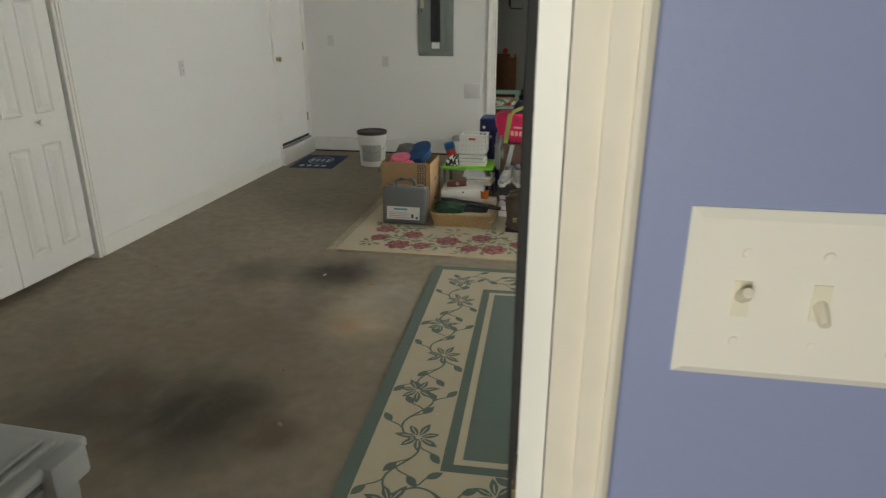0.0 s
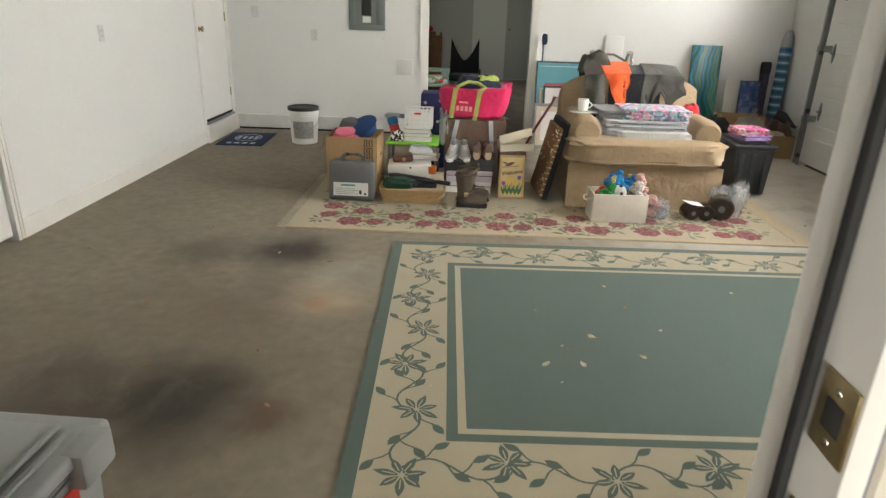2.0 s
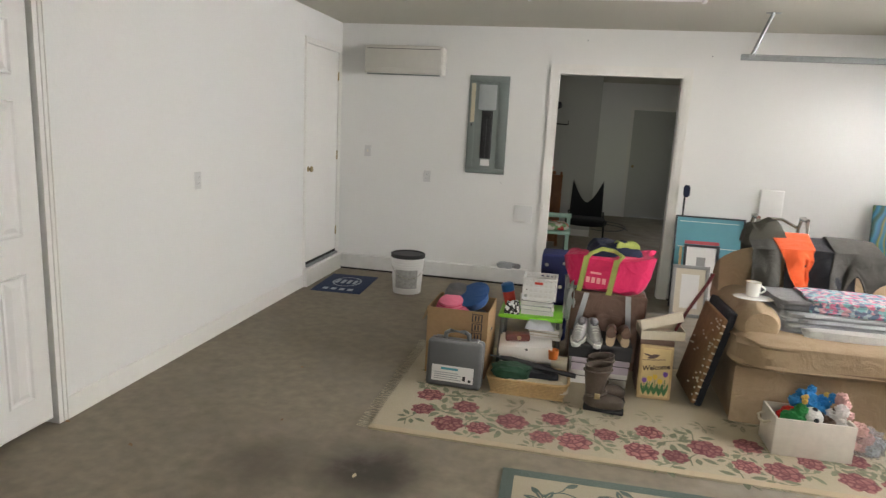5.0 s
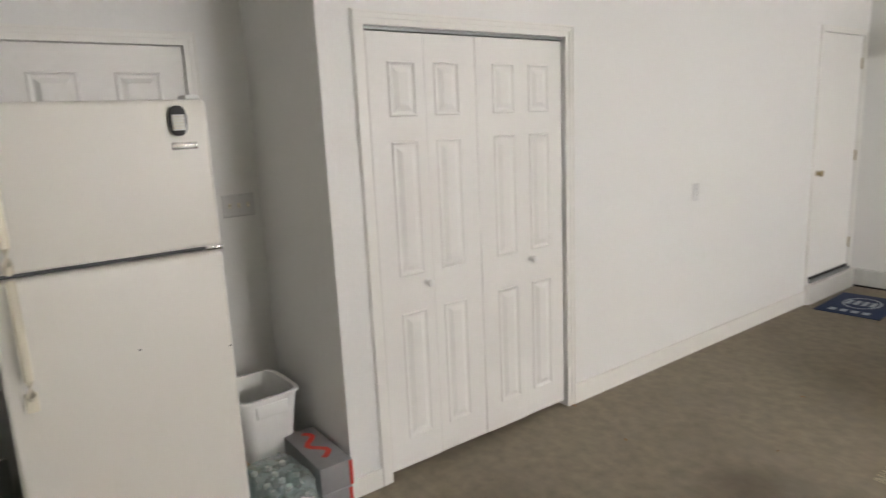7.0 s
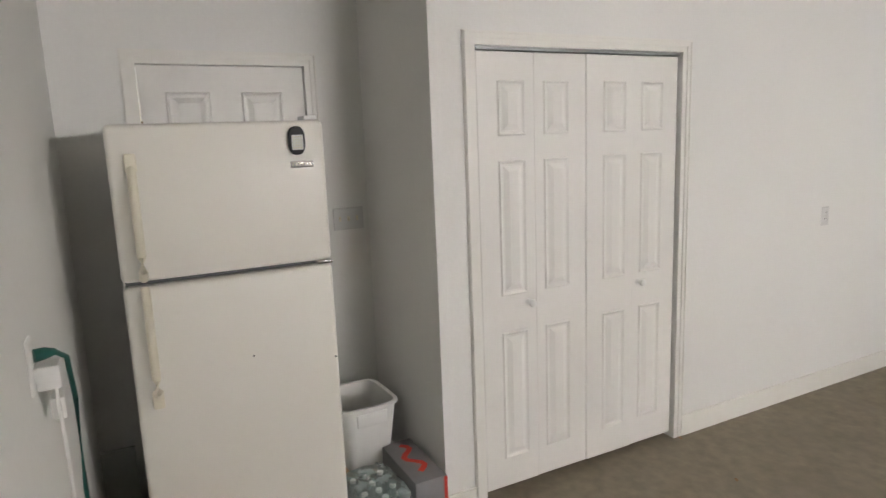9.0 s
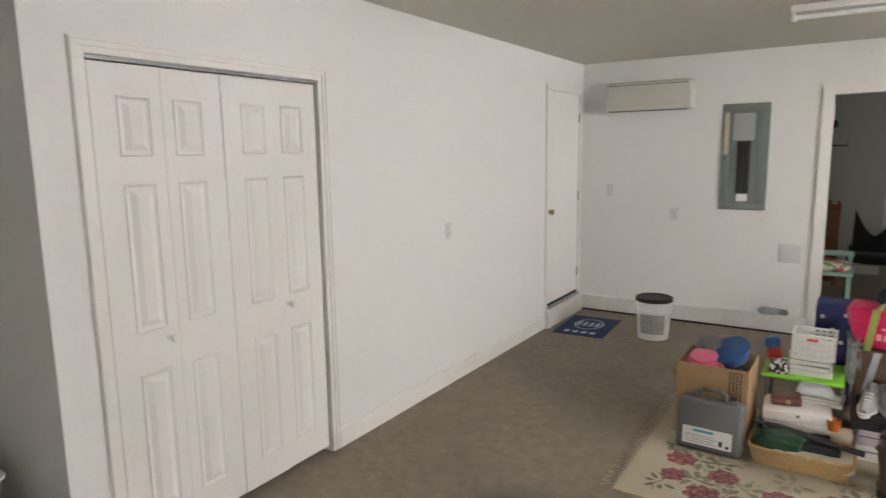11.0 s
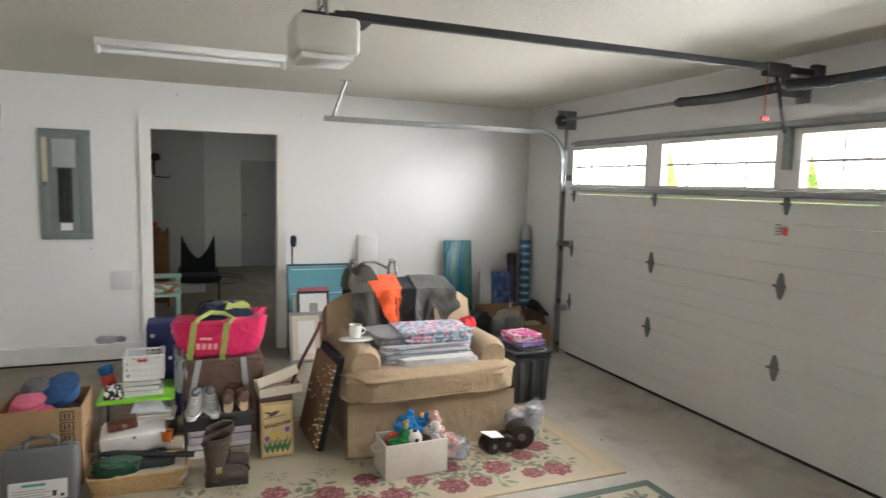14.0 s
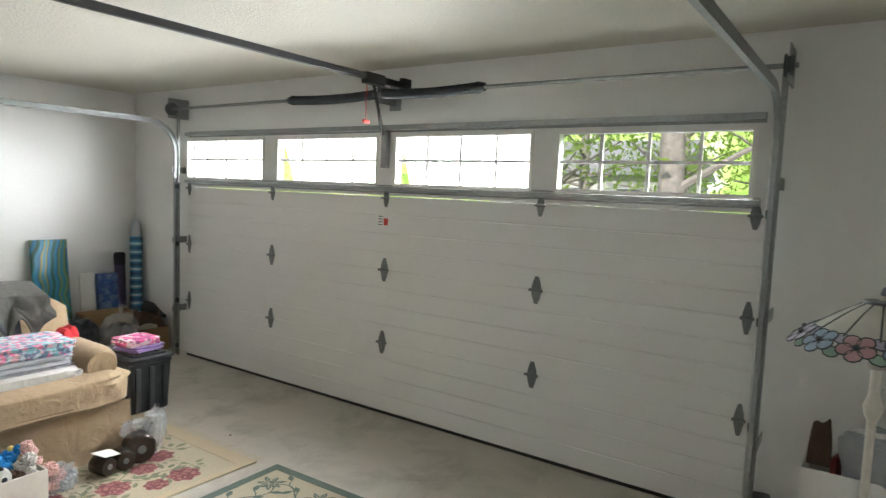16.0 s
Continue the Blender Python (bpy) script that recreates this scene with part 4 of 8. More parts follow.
# cream rug with roses under the heap of things
FX0, FX1, FY0, FY1 = 1.475, 4.865, -3.115, -1.69
frug = thing("floral_area_rug", "cream fringed area rug with dusty red roses", "rug", pose(0, 0, 0))
part("rug_field", boxes((FX0, FX1, FY0, FY1, 0.0, 0.008)), RUG_CREAM, frug, smooth=False)
part("rug_edge", boxes((FX0, FX1, FY0, FY0 + 0.045, 0.0081, 0.0105), (FX0, FX1, FY1 - 0.045, FY1, 0.0081, 0.0105), (FX1 - 0.1, FX1, FY0 + 0.045, FY1 - 0.045, 0.0081, 0.0105)), RUG_BUFF, frug, "buff bound edge", smooth=False)
fb = bmesh.new()
rnd = random.Random(5)
for x, sg in ((FX0, -1), (FX1, 1)):
    y = FY0 + 0.01
    while y < FY1:
        strip(fb, [(x, y), (x + sg * 0.03, y + rnd.uniform(-.008, .008)), (x + sg * rnd.uniform(0.05, 0.075), y + rnd.uniform(-.015, .015))], 0.0028, 0.004)
        y += 0.009
tagged(part("fringe", fb, RUG_CREAM, frug, "knotted cream fringe", smooth=False), kind="stuff")


def rose_bm(r, seed):
    """A rose seen from above: one lobed, ragged disc with raised inner rings."""
    q = random.Random(seed)
    bm = bmesh.new()
    n = 40
    ph = q.uniform(0, 6)
    rings = []
    for k, (s, z) in enumerate(((1.0, 0), (0.72, 0.0008), (0.45, 0.0014), (0.2, 0.0018))):
        rings.append([bm.verts.new((r * s * (0.78 + 0.22 * abs(math.sin((3.5 - 0.5 * k) * t / n * 6.2832 + ph + k)) + q.uniform(-.05, .05)) * math.cos(t / n * 6.2832),
                                    r * s * (0.78 + 0.22 * abs(math.sin((3.5 - 0.5 * k) * t / n * 6.2832 + ph + k)) + q.uniform(-.05, .05)) * math.sin(t / n * 6.2832), z)) for t in range(n)])
    for a, b in zip(rings, rings[1:]):
        for t in range(n):
            bm.faces.new((a[t], a[(t + 1) % n], b[(t + 1) % n], b[t]))
    bm.faces.new(rings[-1])
    return bm


nt = RUG_ROSE.node_tree
vo = nt.nodes.new("ShaderNodeTexVoronoi")
vo.feature = 'DISTANCE_TO_EDGE'
vo.inputs["Scale"].default_value = 26
tcn = nt.nodes.new("ShaderNodeTexCoord")
nt.links.new(tcn.outputs["Object"], vo.inputs["Vector"])
mr = nt.nodes.new("ShaderNodeMapRange")
mr.inputs[1].default_value, mr.inputs[2].default_value = 0.03, 0.16
mxn = nt.nodes.new("ShaderNodeMix")
mxn.data_type = 'RGBA'
mxn.inputs[6].default_value = (0.13, 0.03, 0.04, 1)
nt.links.new(vo.outputs["Distance"], mr.inputs[0])
nt.links.new(mr.outputs[0], mxn.inputs[0])
base_in = nt.nodes["Principled BSDF"].inputs["Base Color"]
nt.links.new(base_in.links[0].from_socket, mxn.inputs[7])
nt.links.new(mxn.outputs[2], base_in)
roses = [finish(rose_bm(0.092, s), "rose", RUG_ROSE, False) for s in range(5)]
sp = bmesh.new()
for k in range(6):
    petal_shape(sp, k * 0.9 + 0.2, 0.03, 0.085 + 0.02 * (k % 2), 0.016, 0)
strip(sp, [(-0.10, -0.03), (-0.04, 0.01), (0.03, 0.0), (0.10, 0.04)], 0.0035, 0)
spray = finish(sp, "leaf_spray", RUG_LEAF, False)


def on_rug(mesh, name, x, y, z, rz, s):
    o = new(name, mesh)
    o.parent = frug
    o.matrix_basis = pose(x, y, z, 0, 0, rz) @ Matrix.Diagonal((s, s, 1, 1))


rnd = random.Random(11)
spots = []
x = FX0 + 0.22
k = 0
while x < FX1 - 0.2:
    spots.append((x, FY0 + (0.17 if k % 3 else 0.30), 1.0 if k % 2 else 0.75))
    if k % 3 == 1:
        spots.append((x + 0.06, FY0 + 0.40, 0.85))
    x += 0.165
    k += 1
for y in (-2.62, -2.38, -2.12, -1.88):
    spots += [(FX1 - 0.27 - 0.05 * math.sin(y * 9), y, 0.95), (FX0 + 0.22, y, 0.9)]
for i, (x, y, s) in enumerate(spots):
    a = rnd.uniform(0, 360)
    on_rug(roses[i % 5], "rose", x, y, 0.0088, a, s)
    on_rug(spray, "leaf_spray", x + 0.10, y + rnd.uniform(-0.09, 0.09), 0.0084, rnd.uniform(0, 360), rnd.uniform(0.8, 1.3))
    on_rug(spray, "leaf_spray", x - 0.04, y + rnd.choice((-0.11, 0.12)), 0.0084, rnd.uniform(0, 360), rnd.uniform(0.7, 1.1))
    on_rug(spray, "leaf_spray", x + 0.03, y + rnd.choice((0.2, 0.26)), 0.0080, rnd.uniform(0, 360), rnd.uniform(0.7, 1.15))

# dark blue door mat
mat_ob = thing("door_mat", "dark blue door mat with faded white print", "door mat", pose(0.335, -0.36, 0, 0, 0, 3))
NAVY = material("navy_mat", (0.018, 0.035, 0.10), 0.9, grain=0.25, scale=120, bump=0.5)
part("mat_base", boxes((-0.235, 0.235, -0.335, 0.335, 0, 0.008), bevel=0.003), NAVY, mat_ob)
PALEBLUE = material("pale_print", (0.42, 0.47, 0.56), 0.9, grain=0.2, scale=80, bump=0.2)
bm = bmesh.new()
strip(bm, [(0.13 * math.cos(t / 24 * 6.2832), 0.05 + 0.17 * math.sin(t / 24 * 6.2832)) for t in range(25)], 0.008, 0.0088)
part("print_ring", bm, PALEBLUE, mat_ob, smooth=False)
for k in range(4):
    part("print_bar", boxes((-0.11 + 0.058 * k, -0.075 + 0.058 * k, -0.02, 0.12, 0.0082, 0.0090)), PALEBLUE, mat_ob, smooth=False)
    part("print_bar", boxes((-0.15 + 0.08 * k, -0.10 + 0.08 * k, -0.27, -0.20, 0.0082, 0.0090)), PALEBLUE, mat_ob, smooth=False)

# leaf litter on slab and rug
LITTER = material("dry_leaf", (0.30, 0.17, 0.08), 0.9, grain=0.3, scale=60, bump=0.3, vary=0.3)
PALELIT = material("pale_chip", (0.55, 0.46, 0.30), 0.9, grain=0.2, scale=60, bump=0.3, vary=0.3)
for i, (x, y, s, m_, z) in enumerate(((2.235, -4.36, 0.05, LITTER, 0.0), (1.36, -4.80, 0.035, LITTER, 0), (1.92, -5.04, 0.03, LITTER, 0), (1.87, -3.66, 0.03, LITTER, 0), (1.56, -3.56, 0.035, PALELIT, 0),
                                    (3.195, -4.44, 0.045, PALELIT, 0.0095), (2.962, -4.69, 0.045, PALELIT, 0.0095), (3.115, -4.68, 0.042, PALELIT, 0.0095), (3.073, -4.56, 0.025, LITTER, 0.0095), (3.05, -4.53, 0.02, PALELIT, 0.0095),
                                    (3.38, -4.60, 0.035, PALELIT, 0.0095), (3.524, -4.35, 0.02, PALELIT, 0.0095), (3.412, -4.125, 0.028, LITTER, 0.0095), (3.362, -3.877, 0.022, PALELIT, 0.0095), (3.009, -4.818, 0.015, PALELIT, 0.0095),
                                    (2.97, -4.198, 0.015, PALELIT, 0.0095), (3.72, -4.62, 0.02, LITTER, 0.0095), (2.50, -4.88, 0.012, PALELIT, 0.0095), (4.02, -3.90, 0.02, PALELIT, 0.0095), (0.82, -2.46, 0.02, LITTER, 0),
                                    (1.02, -3.16, 0.02, LITTER, 0), (0.47, -3.61, 0.03, LITTER, 0), (1.12, -4.26, 0.03, LITTER, 0), (1.77, -4.66, 0.02, LITTER, 0), (0.03, -3.50, 0.03, LITTER, 0), (5.02, -2.66, 0.03, LITTER, 0))):
    def fn(u, v, s=s, i=i, z=z):
        return (s * (u - .5), s * 0.45 * (v - .5) * (1 - abs(2 * u - 1) ** 2 + 0.15), 0.002 + s * 0.18 * abs(math.sin(3 * u + 2 * v + i)))
    solo("dry_leaf", sheet(fn, 5, 3, 0.0012), m_, "small dry curled leaf scrap on floor", "leaf", pose(x, y, z, 0, 0, i * 67), "leaf litter")


SITE.xyz = 0.025, -0.035, 0


# ---- the armchair and what lies on it ----
def fabric(name, color, scale=260, grain=0.1, **k):
    m = material(name, color, 0.92, grain=grain, scale=scale, bump=k.pop("bump", 0.35), sheen=0.03, **k)
    return wrinkled(m)


def wrinkled(m, scale=9.0, depth=0.02, strength=0.55):
    """Adds soft creases to a cloth."""
    n, l = m.node_tree.nodes, m.node_tree.links
    b = n["Principled BSDF"]
    tc = n.new("ShaderNodeTexCoord")
    tn = n.new("ShaderNodeTexNoise")
    tn.inputs["Scale"].default_value, tn.inputs["Detail"].default_value, tn.inputs["Distortion"].default_value = scale, 3, 1.6
    l.new(tc.outputs["Object"], tn.inputs["Vector"])
    bp = n.new("ShaderNodeBump")
    bp.inputs["Strength"].default_value, bp.inputs["Distance"].default_value = strength, depth
    l.new(tn.outputs["Fac"], bp.inputs["Height"])
    if b.inputs["Normal"].links:
        l.new(b.inputs["Normal"].links[0].from_socket, bp.inputs["Normal"])
    l.new(bp.outputs[0], b.inputs["Normal"])
    return m


TAN = fabric("tan_chenille", (0.37, 0.27, 0.165), stain=0.6, stain_scale=7, stain_color=(0.28, 0.195, 0.11))
chair = thing("armchair", "wide tan upholstered armchair with rolled arms and skirt", "armchair", pose(3.345, -2.40, 0))
CW = 1.115


def quilt(cx, cy, cz, rx, ry, rz, e, lumps=0.03, freq=2.5, seed=0.0, u=40, v=20):
    return blob(cx, cy, cz, rx, ry, rz, e, u, v, lumps, freq, None, seed)


part("seat_frame", boxes((0.03, CW - 0.03, 0.03, 0.90, 0.05, 0.345), bevel=0.03, seg=3), TAN, chair)


def skirt(x0, y0, x1, y1, n):
    """A hanging skirt with a seam on top and soft pleats."""
    d = Vector((x1 - x0, y1 - y0)).normalized()
    nx_, ny_ = d.y, -d.x

    def fn(u, v):
        o = 0.006 * math.sin(u * n) * (1 - v) + 0.012 * (1 - v)
        return (x0 + (x1 - x0) * u + nx_ * o, y0 + (y1 - y0) * u + ny_ * o, 0.012 + 0.318 * v)
    return sheet(fn, 60, 4, 0.006)


part("skirt", skirt(0.0, 0.0, CW, 0.0, 9), TAN, chair, m=pose(0, 0.02, 0))
part("skirt", skirt(0.0, 0.88, 0.0, 0.0, 7), TAN, chair, m=pose(0.02, 0.02, 0))
part("skirt", skirt(CW, 0.0, CW, 0.88, 7), TAN, chair, m=pose(-0.02, 0.02, 0))
part("seat_cushion", quilt(CW / 2, 0.34, 0.420, CW / 2 + 0.012, 0.400, 0.100, 0.34, 0.07, 4.2, 1.0, 90, 30), TAN, chair, "plump seat cushion with piped seam")
pipe = []
for k in range(48):
    a = 2 * math.pi * k / 48
    f_ = lambda c: math.copysign(abs(c) ** 0.30, c)
    pipe.append((CW / 2 + (CW / 2 - 0.004) * f_(math.cos(a)), 0.34 + 0.384 * f_(math.sin(a)), 0.366 + 0.008 * math.sin(3 * a)))
PIPING = fabric("brown_piping", (0.17, 0.11, 0.06))
part("piping", tube(pipe, 0.008, 6, closed=True), PIPING, chair, "darker brown piping")
for s, x in ((1, 0.125), (-1, CW - 0.125)):
    bm = bmesh.new()
    # rolled arm: an upright slab under a fat roll
    box(bm, x - 0.085, x + 0.085, 0.12, 0.86, 0.30, 0.58, bevel=0.03, seg=3)
    rings = []
    for j in range(15):
        t = j / 14
        y = 0.095 + 0.78 * t
        k = min(1.0, 0.72 + 0.28 * math.sqrt(min(1, t * 9))) if t < 0.3 else 1.0
        rings.append([bm.verts.new((x + 0.122 * k * math.cos(a * math.pi / 12) * (1 + 0.015 * noise.noise(Vector((a, t * 6, x)))), y, 0.545 + 0.110 * k * math.sin(a * math.pi / 12))) for a in range(24)])
    for a, b in zip(rings, rings[1:]):
        for k in range(24):
            bm.faces.new((a[k], a[(k + 1) % 24], b[(k + 1) % 24], b[k]))
    bm.faces.new(rings[0])
    bm.faces.new(rings[-1])
    part("armrest", bm, TAN, chair, "rolled armrest")
bm = bmesh.new()
NB = 30
front, rear = [], []


def back_surface(u, v, back):
    """The curved back: arched top, leaning away, bulging towards the seat."""
    top = 0.905 - 0.11 * abs(2 * u - 1) ** 4.5
    z = 0.33 + (top - 0.33) * v
    x = 0.015 + (CW - 0.03) * u
    lean = 0.62 + 0.16 * v
    bulge = (0.085 * math.sin(math.pi * u) ** 0.5 * math.sin(math.pi * min(1, v * 0.97 + 0.02)) ** 0.6) if not back else -0.02
    edge = 0.105 * (1 - (0.9 * v) ** 8)
    return (x, lean - bulge if not back else lean + edge + 0.10 * (1 - v ** 6), z - (0.03 * v if back else 0))


A_ = [[bm.verts.new(back_surface(i / NB, j / 16, False)) for j in range(17)] for i in range(NB + 1)]
B_ = [[bm.verts.new(back_surface(i / NB, j / 16, True)) for j in range(17)] for i in range(NB + 1)]
for i in range(NB):
    for j in range(16):
        bm.faces.new((A_[i][j], A_[i + 1][j], A_[i + 1][j + 1], A_[i][j + 1]))
        bm.faces.new((B_[i][j], B_[i][j + 1], B_[i + 1][j + 1], B_[i + 1][j]))
    bm.faces.new((A_[i][16], A_[i + 1][16], B_[i + 1][16], B_[i][16]))
    bm.faces.new((A_[i][0], B_[i][0], B_[i + 1][0], A_[i + 1][0]))
for j in range(16):
    bm.faces.new((A_[0][j], A_[0][j + 1], B_[0][j + 1], B_[0][j]))
    bm.faces.new((A_[NB][j], B_[NB][j], B_[NB][j + 1], A_[NB][j + 1]))
bmesh.ops.bevel(bm, geom=[e for e in bm.edges if len(e.link_faces) == 2 and e.calc_face_angle(0) > 0.9], offset=0.022, segments=3, affect='EDGES')
part("backrest", bm, TAN, chair, "rounded tight backrest")


def cloth_heap(name, label, cat, mat, cx, cy, z0, w, d, h, seed, fold=5.0, rz=0):
    """A folded or draped cloth whose top rolls in soft folds, lying on z0."""
    def fn(u, v):
        ex = min(u, 1 - u, v, 1 - v)
        rise = h * min(1, ex * 7) ** 0.5
        wob = 0.35 * h * noise.noise(Vector((u * fold, v * fold * 0.7, seed)))
        j = 0.05 * noise.noise(Vector((u * 3, v * 3, seed + 9)))
        return (w * (u - .5) * (1 + j), d * (v - .5) * (1 + j), max(0.002, rise + wob * min(1, ex * 8)))
    bm = sheet(fn, 26, 18, 0.004)
    return solo(name, bm, mat, label, cat, pose(cx, cy, z0, 0, 0, rz))


GREYC = fabric("heather_grey_cloth", (0.22, 0.22, 0.23), grain=0.2)
PALEC = fabric("pale_grey_cloth", (0.42, 0.43, 0.45), grain=0.12)
WHITEC = fabric("off_white_cloth", (0.62, 0.61, 0.58))
ORANGE = fabric("orange_red_cloth", (0.78, 0.11, 0.025))
CHAR = fabric("charcoal_cloth", (0.025, 0.027, 0.033))
OLIVE2 = fabric("dark_grey_cloth", (0.075, 0.072, 0.062), grain=0.2)
OLIVE = fabric("olive_grey_cloth", (0.085, 0.082, 0.065))
REDC = fabric("red_cloth", (0.55, 0.02, 0.03))


def print_cloth(name, base, colors, scale):
    """Cloth with a scattered print of several colours."""
    m = material(name, base, 0.9, grain=0.06, scale=200, bump=0.3)
    nt = m.node_tree
    n, l = nt.nodes, nt.links
    b = n["Principled BSDF"]
    tc = n.new("ShaderNodeTexCoord")
    vo = n.new("ShaderNodeTexVoronoi")
    vo.inputs["Scale"].default_value = scale
    l.new(tc.outputs["Object"], vo.inputs["Vector"])
    sep = n.new("ShaderNodeSeparateColor")
    l.new(vo.outputs["Color"], sep.inputs[0])
    cr = n.new("ShaderNodeValToRGB")
    cr.color_ramp.interpolation = 'CONSTANT'
    cols = [base] + colors
    while len(cr.color_ramp.elements) < len(cols):
        cr.color_ramp.elements.new(0.5)
    for i, c in enumerate(cols):
        cr.color_ramp.elements[i].position = i / len(cols)
        cr.color_ramp.elements[i].color = (*c, 1)
    l.new(sep.outputs[0], cr.inputs[0])
    l.new(cr.outputs[0], b.inputs["Base Color"])
    return m


FLORALC = print_cloth("bright_floral_cloth", (0.22, 0.24, 0.34), [(0.66, 0.22, 0.34), (0.25, 0.50, 0.54), (0.70, 0.42, 0.45), (0.16, 0.22, 0.32), (0.50, 0.60, 0.62)], 50)
PINKMIX = print_cloth("pink_print_cloth", (0.75, 0.10, 0.30), [(0.80, 0.62, 0.64), (0.74, 0.20, 0.40), (0.30, 0.10, 0.22)], 34)
LILAC = fabric("lilac_cloth", (0.40, 0.28, 0.60))


def folded(name, label, mat, x, y, z, w, d, h, layers, seed, rz=0):
    """A folded cloth: rounded layers one on another."""
    th = thing(name, label, "folded cloth", pose(x, y, z, 0, 0, rz))
    for k in range(layers):
        hh = h / layers
        part("fold", quilt(0.008 * math.sin(seed + k * 2), 0.006 * math.cos(seed * 2 + k), hh * (k + 0.5), w / 2 * (1 - 0.02 * (k % 2)), d / 2, hh * 0.60, 0.26, 0.12, 4.5, seed + k, 60, 12), mat, th)
    return th


SX0, SY0 = 3.345, -2.40
folded("folded_blanket", "folded pale grey blanket on armchair seat", PALEC, SX0 + 0.555, SY0 + 0.36, 0.515, 0.64, 0.42, 0.115, 4, 1.0, 1)
folded("folded_sheet", "folded off-white sheet under blankets", WHITEC, SX0 + 0.60, SY0 + 0.15, 0.512, 0.52, 0.14, 0.045, 1, 2.0, -1)
folded("folded_sweatshirt", "folded heather grey sweatshirt on blanket", GREYC, SX0 + 0.37, SY0 + 0.36, 0.632, 0.30, 0.34, 0.06, 2, 3.0, 4)
folded("folded_floral_cloth", "folded pink and teal floral cloth on blanket", FLORALC, SX0 + 0.635, SY0 + 0.35, 0.632, 0.50, 0.36, 0.075, 3, 4.0, -4)


def drape(name, label, mat, pts_front, seed, out=0.0, slope=0.0, thick=0.007, cat="clothing", taper=0.0):
    """Clothing hung over the chair's back: fn runs down the front, over the top and behind."""
    x0, x1, low, behind = pts_front

    def fn(u, v):
        x = x0 + (x1 - x0) * (u + taper * (0.75 - u) * (1 - v)) + 0.03 * noise.noise(Vector((u * 3, v * 3, seed)))
        t = v
        wob = 0.034 * noise.noise(Vector((x * 9, v * 4, 3.3))) + 0.008 * math.sin(x * 38) - out - 0.022 - 0.004 * noise.noise(Vector((x * 15, v * 5, seed)))
        lo = low + slope * u + 0.13 * noise.noise(Vector((u * 3.5, 0, seed + 5)))
        topz = 0.915 - 0.11 * abs(2 * (x - SX0) / CW - 1) ** 4.5
        if t < 0.6:
            k = t / 0.6
            z = lo + (topz + 0.012 - lo) * k
            y = SY0 + 0.50 + 0.14 * (z - 0.45) / 0.45 - 0.02 * (1 - k) + wob
            y = min(y, SY0 + 0.62 + 0.16 * ((z - 0.33) / 0.55) - 0.085 - 0.012 + (0.075 * k ** 3) + wob)
        elif t < 0.75:
            k = (t - 0.6) / 0.15
            z = topz + 0.02 + 0.012 * math.sin(k * math.pi) + 0.02 + out
            y = SY0 + 0.76 + 0.13 * k
        else:
            k = (t - 0.75) / 0.25
            z = topz + 0.02 - k * behind
            y = SY0 + 0.90 + 0.03 * k + 0.02 + out
        return (x, y, z)
    return solo(name, sheet(fn, 28, 34, thick), mat, label, cat)


drape("dark_jacket", "charcoal jacket draped over armchair back", CHAR, (SX0 + 0.36, SX0 + 0.74, 0.58, 0.12), 1.3, 0.006, 0.10)
drape("grey_trousers", "olive grey trousers draped over armchair back", OLIVE2, (SX0 + 0.66, SX0 + 0.90, 0.66, 0.06), 4.1, 0.020, 0.12, taper=-0.5)
drape("grey_shirt", "dark grey shirt draped over armchair back", OLIVE2, (SX0 + 0.17, SX0 + 0.31, 0.56, 0.1), 7.7, 0.018)
drape("orange_shirt", "orange-red shirt draped over armchair back", ORANGE, (SX0 + 0.22, SX0 + 0.56, 0.68, 0.02), 9.2, 0.028, 0.10, taper=0.85)
cloth_heap("rumpled_jacket", "rumpled olive grey jacket bunched on chair back", "clothing", OLIVE, SX0 + 0.27, SY0 + 0.82, 0.905, 0.24, 0.20, 0.14, 5.5, 4.0)
cloth_heap("red_cloth", "crumpled red cloth on armchair", "clothing", REDC, SX0 + 0.97, SY0 + 0.50, 0.64, 0.12, 0.10, 0.07, 8.0, 3.5, 20)

# mug on a tray on the arm
WHITECER = material("white_glazed_china", (0.80, 0.79, 0.75), 0.15, grain=0.01, bump=0, coat=0.5)
tray = thing("serving_plate", "pale oval plate on chair arm", "plate", pose(SX0 + 0.125, SY0 + 0.32, 0.6555))
part("plate_body", blob(0, 0, 0.006, 0.115, 0.085, 0.007, 0.9, 28, 8), WHITECER, tray)
mug = thing("coffee_mug", "white china mug with gold rim on plate", "mug", pose(SX0 + 0.115, SY0 + 0.32, 0.668))
part("mug_body", lathe([(0.030, 0), (0.036, 0.004), (0.039, 0.03), (0.042, 0.085), (0.039, 0.085), (0.036, 0.03), (0.0001, 0.008)], 28), WHITECER, mug)
part("handle", tube([(0.040 + 0.026 * math.sin(a / 8 * math.pi), 0, 0.066 - 0.046 * a / 8) for a in range(9)], 0.005, 8), WHITECER, mug)
part("rim", tube([(0.0405 * math.cos(a / 24 * 6.2832), 0.0405 * math.sin(a / 24 * 6.2832), 0.0855) for a in range(24)], 0.0016, 6, closed=True), BRASS, mug)


SITE.xyz = 0.012, -0.035, 0
